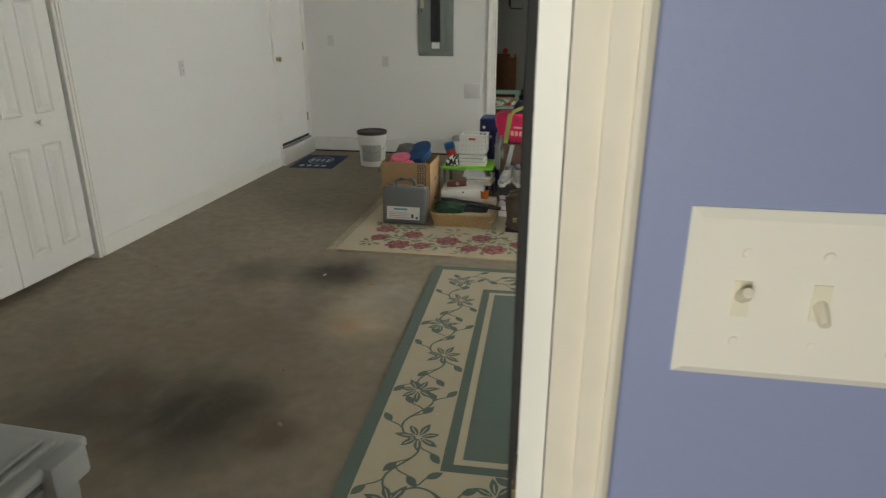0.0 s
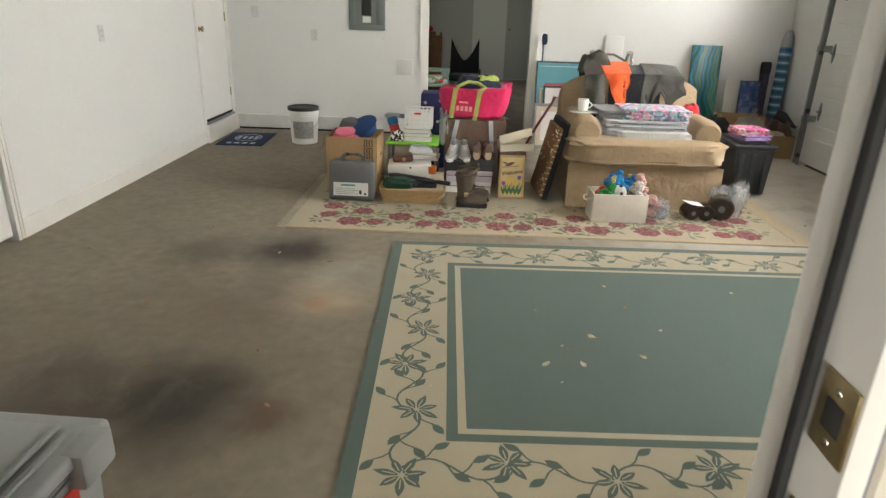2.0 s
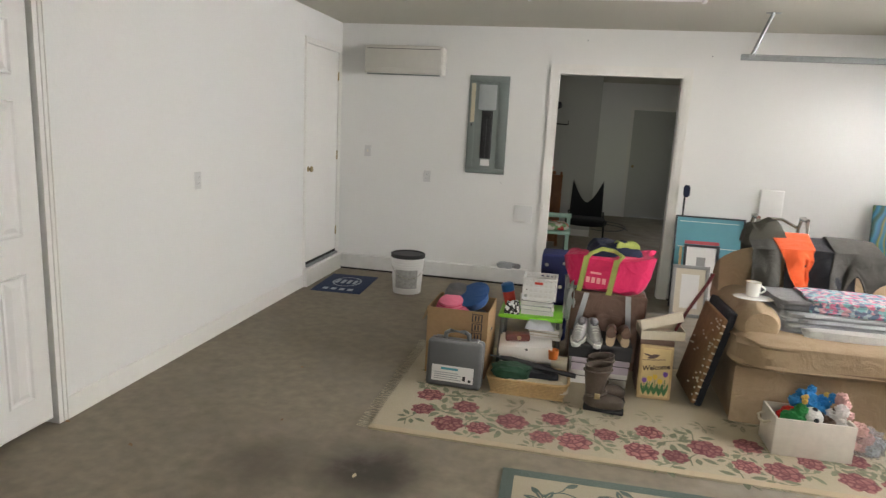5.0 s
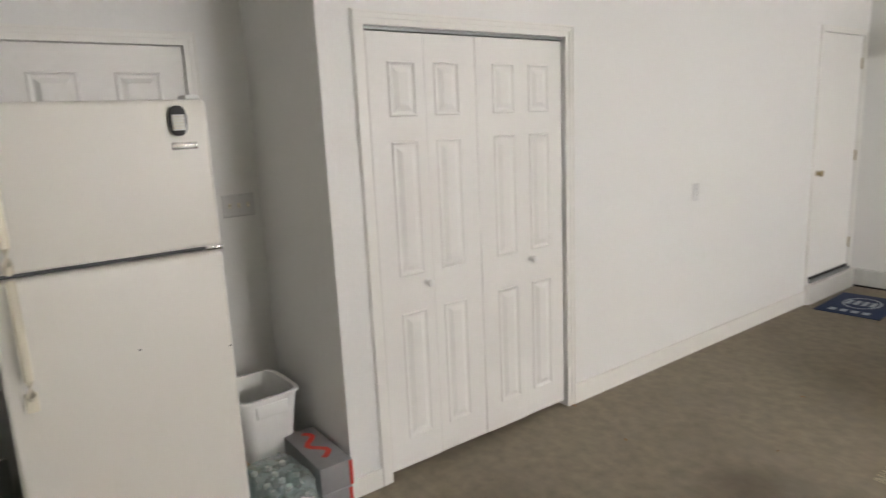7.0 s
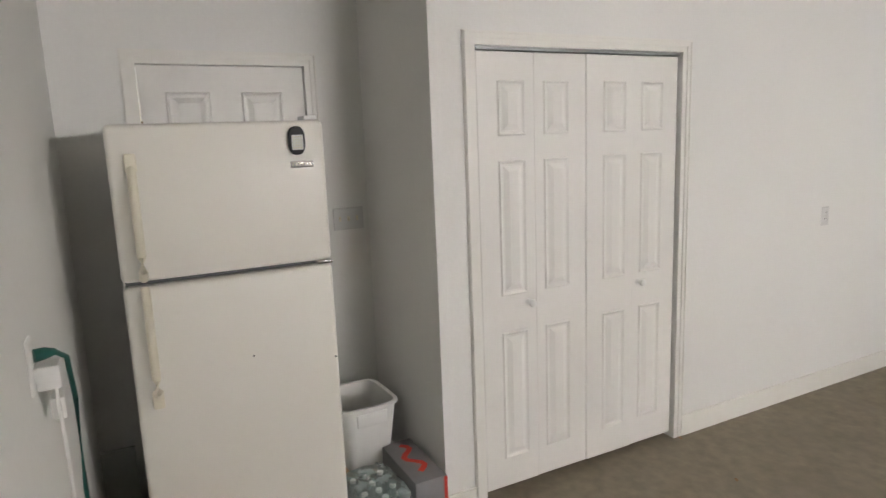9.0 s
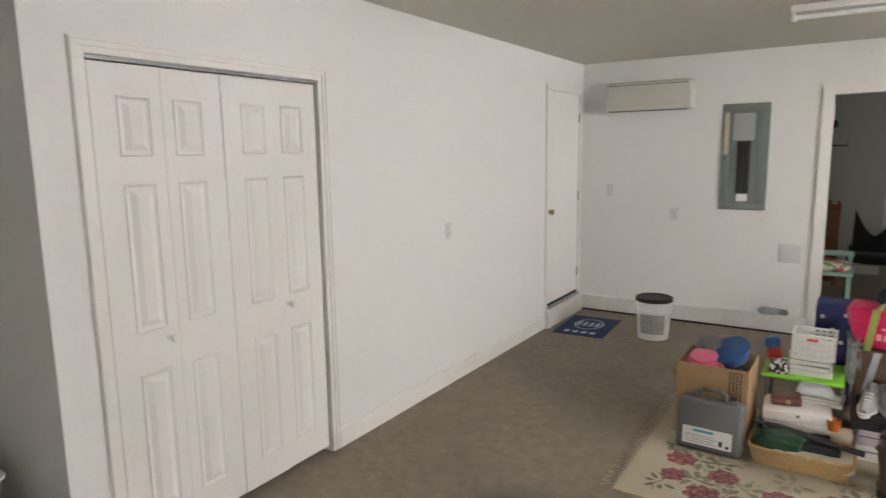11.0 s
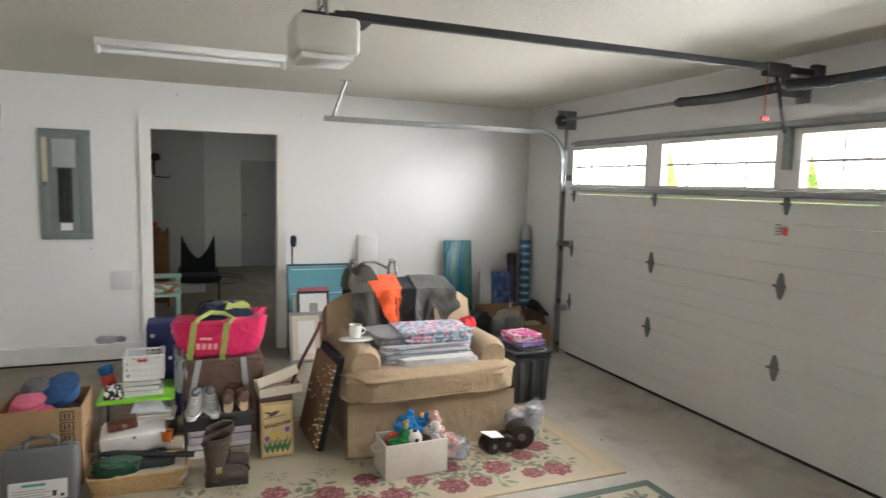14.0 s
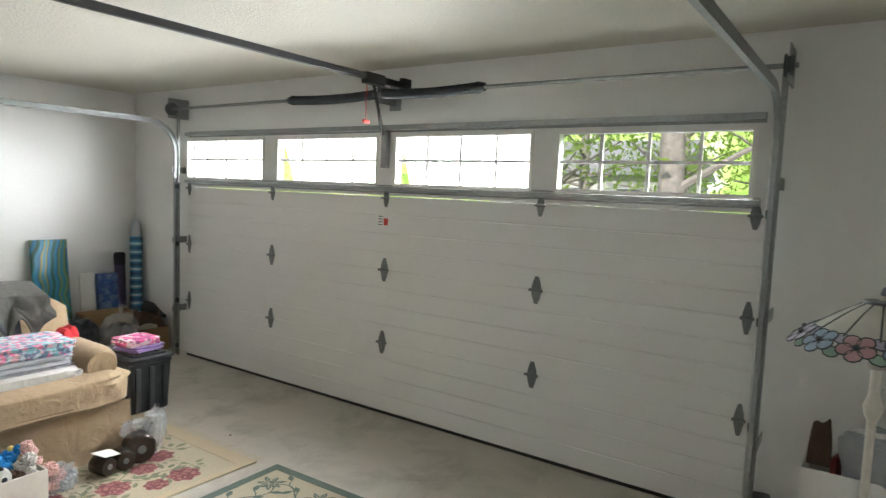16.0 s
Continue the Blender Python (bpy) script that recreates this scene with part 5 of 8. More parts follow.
# ---- the heap of things on the floral rug ----
GREYPL = material("grey_moulded_plastic", (0.13, 0.135, 0.135), 0.5, grain=0.06, scale=150, bump=0.1)
CARDB = material("corrugated_cardboard", (0.38, 0.24, 0.12), 0.85, grain=0.08, scale=40, bump=0.08, stain=0.15, stain_scale=4)
PAPERW = material("white_paper", (0.76, 0.75, 0.72), 0.8, grain=0.02, scale=40, bump=0.03)
CREAMB = material("cream_card", (0.62, 0.56, 0.44), 0.8, grain=0.04, scale=40, bump=0.03)
LIME = material("lime_green_plastic", (0.20, 0.55, 0.03), 0.4, grain=0.03, bump=0.02)
LEATHER = material("brown_boot_leather", (0.075, 0.055, 0.04), 0.55, grain=0.2, scale=45, bump=0.3, stain=0.4, stain_scale=9, stain_color=(0.12, 0.09, 0.065))
SILVER = material("silver_shoe_mesh", (0.50, 0.50, 0.50), 0.5, 0.2, grain=0.25, scale=120, bump=0.4)
BEIGE = material("beige_suede", (0.52, 0.40, 0.27), 0.8, grain=0.1, scale=100, bump=0.2)
PINK = wrinkled(material("hot_pink_canvas", (0.66, 0.008, 0.10), 0.7, grain=0.08, scale=220, bump=0.3, sheen=0.1), 8, 0.03, 0.7)
PINKHAT = fabric("pink_straw", (0.72, 0.16, 0.26))
BLUEHAT = fabric("blue_cloth_hat", (0.02, 0.08, 0.24))
GREYHAT = fabric("grey_cloth_hat", (0.13, 0.13, 0.135))
BROWNBAG = wrinkled(material("brown_coated_bag", (0.15, 0.085, 0.06), 0.45, grain=0.06, scale=30, bump=0.1, stain=0.3, stain_scale=6), 7, 0.03, 0.7)
SILVERTAPE = material("silver_strap", (0.40, 0.42, 0.44), 0.4, 0.3, grain=0.08, bump=0.05)
WICKER = material("natural_wicker", (0.50, 0.34, 0.16), 0.7, grain=0.2, scale=60, bump=0.3, vary=0.12)
LINEN = fabric("basket_linen", (0.60, 0.54, 0.42))
DKGREEN = fabric("dark_green_nylon", (0.015, 0.06, 0.03))
WOODW = material("weathered_pine_board", (0.50, 0.36, 0.18), 0.7, grain=0.18, scale=22, bump=0.1, stain=0.3, stain_scale=8, stain_color=(0.36, 0.23, 0.10))
NAVYC = fabric("navy_cloth", (0.012, 0.018, 0.05))
TUFT = material("tan_cowhide_card", (0.27, 0.155, 0.07), 0.75, grain=0.2, scale=24, bump=0.2, stain=0.4, stain_scale=9, stain_color=(0.18, 0.10, 0.045))

# tool case
case = thing("tool_case", "grey plastic carrying case with white label", "case", pose(1.785, -2.405, 0.009, -6, 0, -2))
bm = bmesh.new()
box(bm, -0.168, 0.168, -0.058, 0.0, 0, 0.285, bevel=0.022, seg=3)
part("case_shell", bm, GREYPL, case)
part("case_shell", boxes((-0.168, 0.168, 0.002, 0.058, 0, 0.285), bevel=0.022, seg=3), GREYPL, case)
part("handle", tube([(-0.075, 0, 0.275), (-0.07, 0, 0.318), (-0.045, 0, 0.332), (0.045, 0, 0.332), (0.07, 0, 0.318), (0.075, 0, 0.275)], 0.014, 10), GREYPL, case)
for x in (-0.11, 0.11):
    part("latch", boxes((x - 0.022, x + 0.022, -0.03, 0.03, 0.278, 0.296), bevel=0.005), GREYPL, case)
lab = part("label", boxes((-0.13, 0.125, -0.0605, -0.0588, 0.035, 0.132)), PAPERW, case, "white product label", smooth=False)
TEALP = material("teal_print", (0.10, 0.35, 0.40), 0.6, bump=0)
part("print_bar", boxes((-0.075, 0.03, -0.0615, -0.0607, 0.106, 0.120)), TEALP, lab, smooth=False)
for k in range(4):
    part("print_bar", boxes((-0.115, 0.05 - 0.02 * (k % 2), -0.0613, -0.0607, 0.047 + 0.013 * k, 0.051 + 0.013 * k)), material("grey_print", (0.35, 0.35, 0.36), 0.7, bump=0) if k == 0 else bpy.data.materials["grey_print"], lab, smooth=False)
part("print_mark", boxes((0.06, 0.078, -0.0615, -0.0607, 0.05, 0.078), (0.095, 0.112, -0.0615, -0.0607, 0.045, 0.06)), BLACKP, lab, smooth=False)


def open_carton(name, label, m, w, d, h, mat, flaps=True, t=0.005):
    """An open carton: four walls, a bottom, and flaps folded out or in."""
    th = thing(name, label, "box", m)
    part("carton", boxes((0, w, 0, t, 0, h), (0, w, d - t, d, 0, h), (0, t, t, d - t, 0, h), (w - t, w, t, d - t, 0, h), (t, w - t, t, d - t, 0, t)), mat, th, smooth=False)
    if flaps:
        part("flap", boxes((0.004, w - 0.004, 0, t * 0.7, 0, d * 0.36)), mat, th, smooth=False, m=pose(0, d, h, -165, 0, 0))
        part("flap", boxes((0, t * 0.7, 0.004, d - 0.004, 0, w * 0.25)), mat, th, smooth=False, m=pose(0.004, 0, h, 0, -160, 0))
    return th


cb = open_carton("cardboard_box", "open brown cardboard box full of hats", pose(1.565, -2.245, 0.009, 0, 0, -1), 0.385, 0.37, 0.43, CARDB)
for z, hh in ((0.362, 0.052), (0.302, 0.052), (0.242, 0.052)):
    mk = part("shipping_mark", boxes((0.285, 0.35, -0.0012, -0.0002, z, z + hh)), BLACKP, cb, smooth=False)
    part("mark_window", boxes((0.292, 0.343, -0.0018, -0.0013, z + 0.005, z + hh - 0.005)), CARDB, mk, smooth=False)
    part("mark_sign", boxes((0.303, 0.312, -0.0024, -0.0019, z + 0.010, z + hh - 0.010), (0.322, 0.331, -0.0024, -0.0019, z + 0.010, z + hh - 0.010)), BLACKP, mk, smooth=False)


def hat(name, label, mat, m, r, h, brim=0.0):
    th = thing(name, label, "hat", m)
    prof = [(r + brim, 0), (r + brim, 0.004), (r, 0.008), (r * 0.98, h * 0.5), (r * 0.8, h * 0.85), (r * 0.4, h * 0.98), (0.0001, h)]
    part("crown", lathe(prof, 28), mat, th)
    part("band", tube([(r * 1.0 * math.cos(a / 28 * 6.2832), r * 1.0 * math.sin(a / 28 * 6.2832), 0.02) for a in range(28)], 0.007, 6, closed=True), mat, th)
    return th


ph = hat("pink_hat", "pink and red striped straw hat in box", PINKHAT, pose(1.70, -2.105, 0.405, 14, -6, 0), 0.10, 0.075, 0.012)
HOTRIB = fabric("red_pink_straw", (0.62, 0.05, 0.12))
for k in range(7):
    zz = 0.012 + 0.008 * k
    rr_ = 0.1015 * (1 - (zz / 0.082) ** 2.6) ** 0.42
    part("straw_ring", tube([(rr_ * math.cos(a / 28 * 6.2832), rr_ * math.sin(a / 28 * 6.2832), zz) for a in range(28)], 0.0034, 5, closed=True), HOTRIB if k % 2 else PINKHAT, ph)
bh = thing("blue_hat", "navy blue cloth hat upturned in box", "hat", pose(1.855, -2.05, 0.425, 26, -22, 0))
part("crown", lathe([(0.0001, 0), (0.05, 0.004), (0.082, 0.028), (0.098, 0.085), (0.104, 0.10), (0.100, 0.102), (0.094, 0.088), (0.078, 0.032), (0.045, 0.010), (0.0001, 0.008)], 32), BLUEHAT, bh)
part("brim", lathe([(0.100, 0.100), (0.112, 0.096), (0.113, 0.099), (0.101, 0.104)], 32), BLUEHAT, bh)
hat("grey_hat", "grey cloth bucket hat in box", GREYHAT, pose(1.715, -1.99, 0.415, 4, 6, 0), 0.10, 0.125, 0.02)
hat("grey_hat", "grey cloth cap down in box", GREYHAT, pose(1.82, -2.08, 0.30, 10, 6, 0), 0.12, 0.1, 0.02)

# books, boxes and the lime lid beside the carton
BOOKC = [material("book_" + n, c, 0.5, grain=0.04, bump=0.02) for n, c in (("white", (0.68, 0.66, 0.6)), ("grey", (0.30, 0.31, 0.33)), ("dark", (0.04, 0.045, 0.06)), ("tan", (0.42, 0.33, 0.22)), ("blue", (0.06, 0.14, 0.28)), ("red", (0.38, 0.05, 0.05)))]


def book(m, w, d, h, c, label, group=""):
    th = thing("book", label, "book", m, group)
    part("page_block", boxes((0.004, w - 0.003, 0.003, d - 0.003, 0.002, h - 0.002)), PAPERW, th, smooth=False)
    part("cover", boxes((0, w, 0, d, 0, 0.002), (0, w, 0, d, h - 0.002, h), (0, 0.003, 0, d, 0.002, h - 0.002)), BOOKC[c], th, smooth=False)
    return th


def stack(x, y, z, sizes, label, group):
    q = random.Random(int(x * 100))
    for w, d, h, c in sizes:
        book(pose(x + q.uniform(-.008, .008), y + q.uniform(-.008, .008), z, 0, 0, q.uniform(-5, 5)), w, d, h, c, label, group)
        z += h
    return z


stack(2.04, -2.05, 0.009, [(0.33, 0.24, 0.03, 2), (0.31, 0.24, 0.035, 1), (0.32, 0.23, 0.03, 0)], "hardback book in stack under white box", "book stack")
wbx = thing("flat_white_box", "flat white cardboard box on books", "box", pose(2.03, -2.17, 0.105, 2, -4, 3))
part("tray", boxes((0, 0.325, 0, 0.25, 0, 0.085)), PAPERW, wbx, smooth=False)
part("lid", boxes((-0.004, 0.329, -0.004, 0.254, 0.055, 0.105), bevel=0.002), PAPERW, wbx)
part("button", lathe([(0.009, 0), (0.007, 0.003), (0.0001, 0.004)], 12), GREYPL, wbx, m=pose(0.17, -0.004, 0.088, 90, 0, 0))
WALLETM = material("reddish_leather", (0.13, 0.035, 0.025), 0.4, grain=0.15, scale=60, bump=0.2)
wal = thing("leather_wallet", "reddish brown leather wallet with clasp", "wallet", pose(2.055, -2.11, 0.2245, 0, -3, 8))
part("wallet_body", boxes((0, 0.155, 0, 0.09, 0, 0.042), bevel=0.01, seg=3), WALLETM, wal)
part("clasp", lathe([(0.014, 0), (0.013, 0.003), (0.0001, 0.005)], 16), BRASS, wal, m=pose(0.085, -0.001, 0.024, 90, 0, 0))
zt = stack(2.19, -1.98, 0.2245, [(0.2, 0.2, 0.022, 0), (0.19, 0.2, 0.02, 3), (0.2, 0.19, 0.022, 0)], "paperback book in stack behind wallet", "books behind")
cloth_heap("grey_pouch", "shiny grey zip pouch on books", "pouch", SILVERTAPE, 2.26, -1.95, zt, 0.19, 0.12, 0.055, 3.3, 3)
stand = thing("side_stool", "lime green plastic topped low stool", "stool", pose(2.19, -1.78, 0.009))
part("stool_top", boxes((-0.21, 0.21, -0.19, 0.19, 0.325, 0.35), bevel=0.011, seg=3), LIME, stand)
for sx in (-1, 1):
    for sy in (-1, 1):
        part("leg", tube([(sx * 0.18, sy * 0.16, 0.325), (sx * 0.195, sy * 0.175, 0)], 0.012, 8), GREYPL, stand)
zt = stack(2.125, -1.92, 0.359, [(0.215, 0.2, 0.035, 0), (0.2, 0.2, 0.028, 1), (0.21, 0.19, 0.03, 0), (0.2, 0.2, 0.014, 2)], "white paperback book stacked on stool", "books on stool")
crate = thing("perforated_basket", "white perforated plastic basket on books", "basket", pose(2.235, -1.84, zt))
bm = bmesh.new()
CWx, CDy, CHz = 0.105, 0.09, 0.145
for sy in (-1, 1):
    for k in range(7):
        box(bm, -CWx + k * 0.032 - 0.006, -CWx + k * 0.032 + 0.008, sy * CDy - 0.003, sy * CDy + 0.003, 0.0, CHz)
    for z in (0.0, 0.035, 0.07, 0.105):
        box(bm, -CWx, CWx, sy * CDy - 0.0032, sy * CDy + 0.0032, z, z + 0.017)
    box(bm, -CWx - 0.006, CWx + 0.006, sy * CDy - 0.007, sy * CDy + 0.007, CHz - 0.012, CHz)
tagged(part("basket_wall", bm, WHITEPL, crate, smooth=False), kind="stuff")
bm = bmesh.new()
for sx in (-1, 1):
    for k in range(6):
        box(bm, sx * CWx - 0.003, sx * CWx + 0.003, -CDy + k * 0.034 - 0.006, -CDy + k * 0.034 + 0.008, 0.0, CHz)
    for z in (0.0, 0.035, 0.07, 0.105):
        box(bm, sx * CWx - 0.0032, sx * CWx + 0.0032, -CDy, CDy, z, z + 0.017)
    box(bm, sx * CWx - 0.006, sx * CWx + 0.006, -CDy, CDy, CHz - 0.012, CHz)
tagged(part("basket_wall", bm, WHITEPL, crate, smooth=False), kind="stuff")
part("basket_floor", boxes((-CWx, CWx, -CDy, CDy, 0, 0.004)), WHITEPL, crate, smooth=False)
part("tag", boxes((-0.035, 0.02, -CDy - 0.009, -CDy - 0.007, 0.107, 0.122)), REDP, crate, "small red tag", smooth=False)
solo("papers", boxes((-0.08, 0.08, -0.06, 0.06, 0, 0.10)), PAPERW, "white papers standing in plastic basket", "papers", pose(2.235, -1.84, zt + 0.005), smooth=False)
STRIPE = print_cloth("zebra_print_cloth", (0.75, 0.75, 0.75), [(0.02, 0.02, 0.02), (0.8, 0.8, 0.8), (0.03, 0.03, 0.03)], 60)
cloth_heap("zebra_pouch", "black and white striped pouch on stool", "pouch", STRIPE, 2.065, -1.90, 0.359, 0.10, 0.10, 0.07, 2.2, 3)
BLUEPL = material("bright_blue_plastic", (0.03, 0.16, 0.42), 0.35, grain=0.03, bump=0.02)
wb = thing("water_bottle", "blue and red plastic bottle on stool", "bottle", pose(2.04, -1.72, 0.359, 0, -14, 0))
part("bottle_body", lathe([(0.035, 0), (0.04, 0.01), (0.04, 0.09), (0.03, 0.11)], 18), REDP, wb)
part("bottle_cap", lathe([(0.042, 0.1), (0.044, 0.105), (0.044, 0.15), (0.03, 0.16)], 18), BLUEPL, wb)

# wicker basket
bk = thing("wicker_basket", "low wicker tray basket with cloth liner", "basket", pose(2.225, -2.32, 0.009))
bm = bmesh.new()
bw_, bd_, bh_ = 0.215, 0.12, 0.085
for lv in range(8):
    z = 0.008 + lv * 0.0105
    pts = []
    for k in range(64):
        a = 2 * math.pi * k / 64
        f_ = lambda c: math.copysign(abs(c) ** 0.35, c)
        sp_ = 1 + 0.10 * lv / 7 + (0.012 if (k + lv) % 2 else -0.012)
        pts.append((bw_ * sp_ * f_(math.cos(a)), bd_ * sp_ * f_(math.sin(a)), z))
    tube(pts, 0.0058, 5, bm, closed=True)
tagged(part("weave", bm, WICKER, bk), kind="stuff")
pts = [(bw_ * 1.12 * math.copysign(abs(math.cos(2 * math.pi * k / 48)) ** .35, math.cos(2 * math.pi * k / 48)), bd_ * 1.12 * math.copysign(abs(math.sin(2 * math.pi * k / 48)) ** .35, math.sin(2 * math.pi * k / 48)), 0.094) for k in range(48)]
part("rim", tube(pts, 0.009, 8, closed=True), WICKER, bk)
part("basket_floor", boxes((-bw_, bw_, -bd_, bd_, 0.0, 0.008)), WICKER, bk, smooth=False)
part("liner", quilt(0.05, -0.01, 0.065, 0.19, 0.105, 0.036, 0.4, 0.15, 4, 3.0), LINEN, bk, "off-white cloth liner")
solo("green_bag", quilt(0, 0, 0.04, 0.115, 0.075, 0.045, 0.7, 0.25, 3.5, 6.0), DKGREEN, "crumpled dark green nylon bag in basket", "bag", pose(2.125, -2.345, 0.085))
um = thing("folded_umbrella", "black folded umbrella lying across basket", "umbrella", pose(2.01, -2.26, 0.172, 0, 4.5, -8))
part("canopy", tube([(0.03, 0, 0), (0.10, 0, 0), (0.30, 0, 0.0), (0.40, 0, 0)], [0.012, 0.022, 0.020, 0.01], 10), BLACK, um)
part("handle", tube([(0.40, 0, 0), (0.50, 0, 0)], 0.015, 10), BLACK, um)
part("tip", tube([(-0.03, 0, 0), (0.03, 0, 0)], 0.006, 8), DARKSTEEL, um)
cloth_heap("black_cloth", "folded black cloth in basket", "clothing", CHAR, 2.31, -2.32, 0.095, 0.19, 0.14, 0.04, 4.4, 3)
solo("orange_cup", lathe([(0.028, 0), (0.034, 0.06), (0.031, 0.06), (0.026, 0.004), (0.0001, 0.004)], 18), material("orange_plastic", (0.55, 0.14, 0.02), 0.4, bump=0), "orange plastic cup behind basket", "cup", pose(2.36, -2.15, 0.16))
solo("book_pile_base", boxes((-0.05, 0.05, -0.05, 0.05, 0, 0.15), bevel=0.003), CREAMB, "small cream carton beside books", "box", pose(2.40, -2.13, 0.009))


# shoe boxes
def shoebox(m, w, d, h, mat, label, stripe=None, group="shoe boxes"):
    th = thing("shoe_box", label, "shoe box", m, group)
    part("box_base", boxes((0.003, w - 0.003, 0.003, d - 0.003, 0, h * 0.7)), mat, th, smooth=False)
    part("lid", boxes((0, w, 0, d, h * 0.62, h), bevel=0.002), mat, th)
    if stripe:
        part("stripe", boxes((-0.0006, w + 0.0006, -0.0006, 0.0, h * 0.56, h * 0.615)), stripe, th, smooth=False)
    return th


DKGREYB = material("dark_grey_card", (0.07, 0.07, 0.075), 0.7, grain=0.05, bump=0.02)
LILACB = material("pale_lilac_card", (0.55, 0.48, 0.55), 0.7, grain=0.03, bump=0.02)
shoebox(pose(2.465, -2.115, 0.009), 0.355, 0.30, 0.088, PAPERW, "white shoe box with black stripe in stack", BLACKP)
shoebox(pose(2.475, -2.125, 0.097), 0.35, 0.30, 0.086, LILACB, "pale shoe box with black stripe in stack", BLACKP)
shoebox(pose(2.645, -2.12, 0.183), 0.19, 0.30, 0.092, DKGREYB, "dark grey shoe box on stack")
shoebox(pose(2.45, -2.13, 0.183), 0.19, 0.30, 0.086, BLACK, "black shoe box on stack")


def shoe_bm(L, W, hh, heel=0.0, toe=0.45):
    """A low shoe along -y: sole with instep, upper with an open collar."""
    bm = bmesh.new()
    rings = []
    for j in range(13):
        t = j / 12
        y = L * (0.5 - t)
        w = W * (0.62 + 0.38 * math.sin(math.pi * min(1, 0.18 + t * 0.8)) ** 1.0) * (1 if t < .9 else 0.75)
        top = hh * (1.0 - 0.62 * min(1, max(0, (t - 0.35) / 0.5))) if t < 0.9 else hh * 0.30
        if t < 0.06:
            top *= 0.92
        z0 = heel * max(0, 1 - t * 1.7)
        ring = []
        for a in range(12):
            ang = 2 * math.pi * a / 12
            x = w / 2 * math.copysign(abs(math.cos(ang)) ** 0.7, math.cos(ang))
            z = z0 + (top / 2) * (1 + math.copysign(abs(math.sin(ang)) ** 0.7, math.sin(ang)))
            if math.sin(ang) > 0.3:
                x *= 0.72
            ring.append(bm.verts.new((x, y, z)))
        rings.append(ring)
    for a, b in zip(rings, rings[1:]):
        for k in range(12):
            bm.faces.new((a[k], a[(k + 1) % 12], b[(k + 1) % 12], b[k]))
    bm.faces.new(rings[0])
    bm.faces.new(rings[-1])
    return bm


def sole_bm(L, W, t0):
    bm = bmesh.new()
    vs = []
    for k in range(28):
        a = 2 * math.pi * k / 28
        y = L * 0.52 * math.sin(a)
        w = W * 0.55 * math.cos(a) * (1.05 if y < 0 else 0.85)
        vs.append((w, y))
    lo = [bm.verts.new((x, y, 0)) for x, y in vs]
    hi = [bm.verts.new((x * 1.03, y * 1.02, t0)) for x, y in vs]
    for k in range(28):
        bm.faces.new((lo[k], lo[(k + 1) % 28], hi[(k + 1) % 28], hi[k]))
    bm.faces.new(lo)
    bm.faces.new(hi)
    return bm


def sneaker(m):
    th = thing("sneaker", "silver and white running shoe on shoe box", "shoe", m, "running shoes")
    part("sole", sole_bm(0.26, 0.085, 0.026), WHITEPL, th, "white rubber sole")
    part("upper", shoe_bm(0.25, 0.085, 0.082), SILVER, th, m=pose(0, 0, 0.022))
    part("tongue", quilt(0, 0.035, 0.108, 0.024, 0.035, 0.022, 0.7, 0.1), GREYC, th)
    for k in range(4):
        part("lace", tube([(-0.02, 0.01 - k * 0.018, 0.098 - k * 0.011), (0, 0.008 - k * 0.018, 0.106 - k * 0.011), (0.02, 0.01 - k * 0.018, 0.098 - k * 0.011)], 0.003, 5), WHITEPL, th)
    return th


sneaker(pose(2.515, -2.02, 0.269, 7, 0, -14))
sneaker(pose(2.60, -2.01, 0.269, 7, 0, 10))


def wedge(m):
    th = thing("wedge_shoe", "beige suede wedge shoe on shoe box", "shoe", m, "wedge shoes")
    part("heel", shoe_bm(0.20, 0.062, 0.09, 0.0), BEIGE, th, "tapered cork heel")
    part("upper", shoe_bm(0.20, 0.068, 0.075, 0.0), BROWNBAG, th, m=pose(0, 0.005, 0.055))
    return th


wedge(pose(2.705, -2.03, 0.275, 0, 0, 174))
wedge(pose(2.775, -2.02, 0.275, 0, 0, 186))


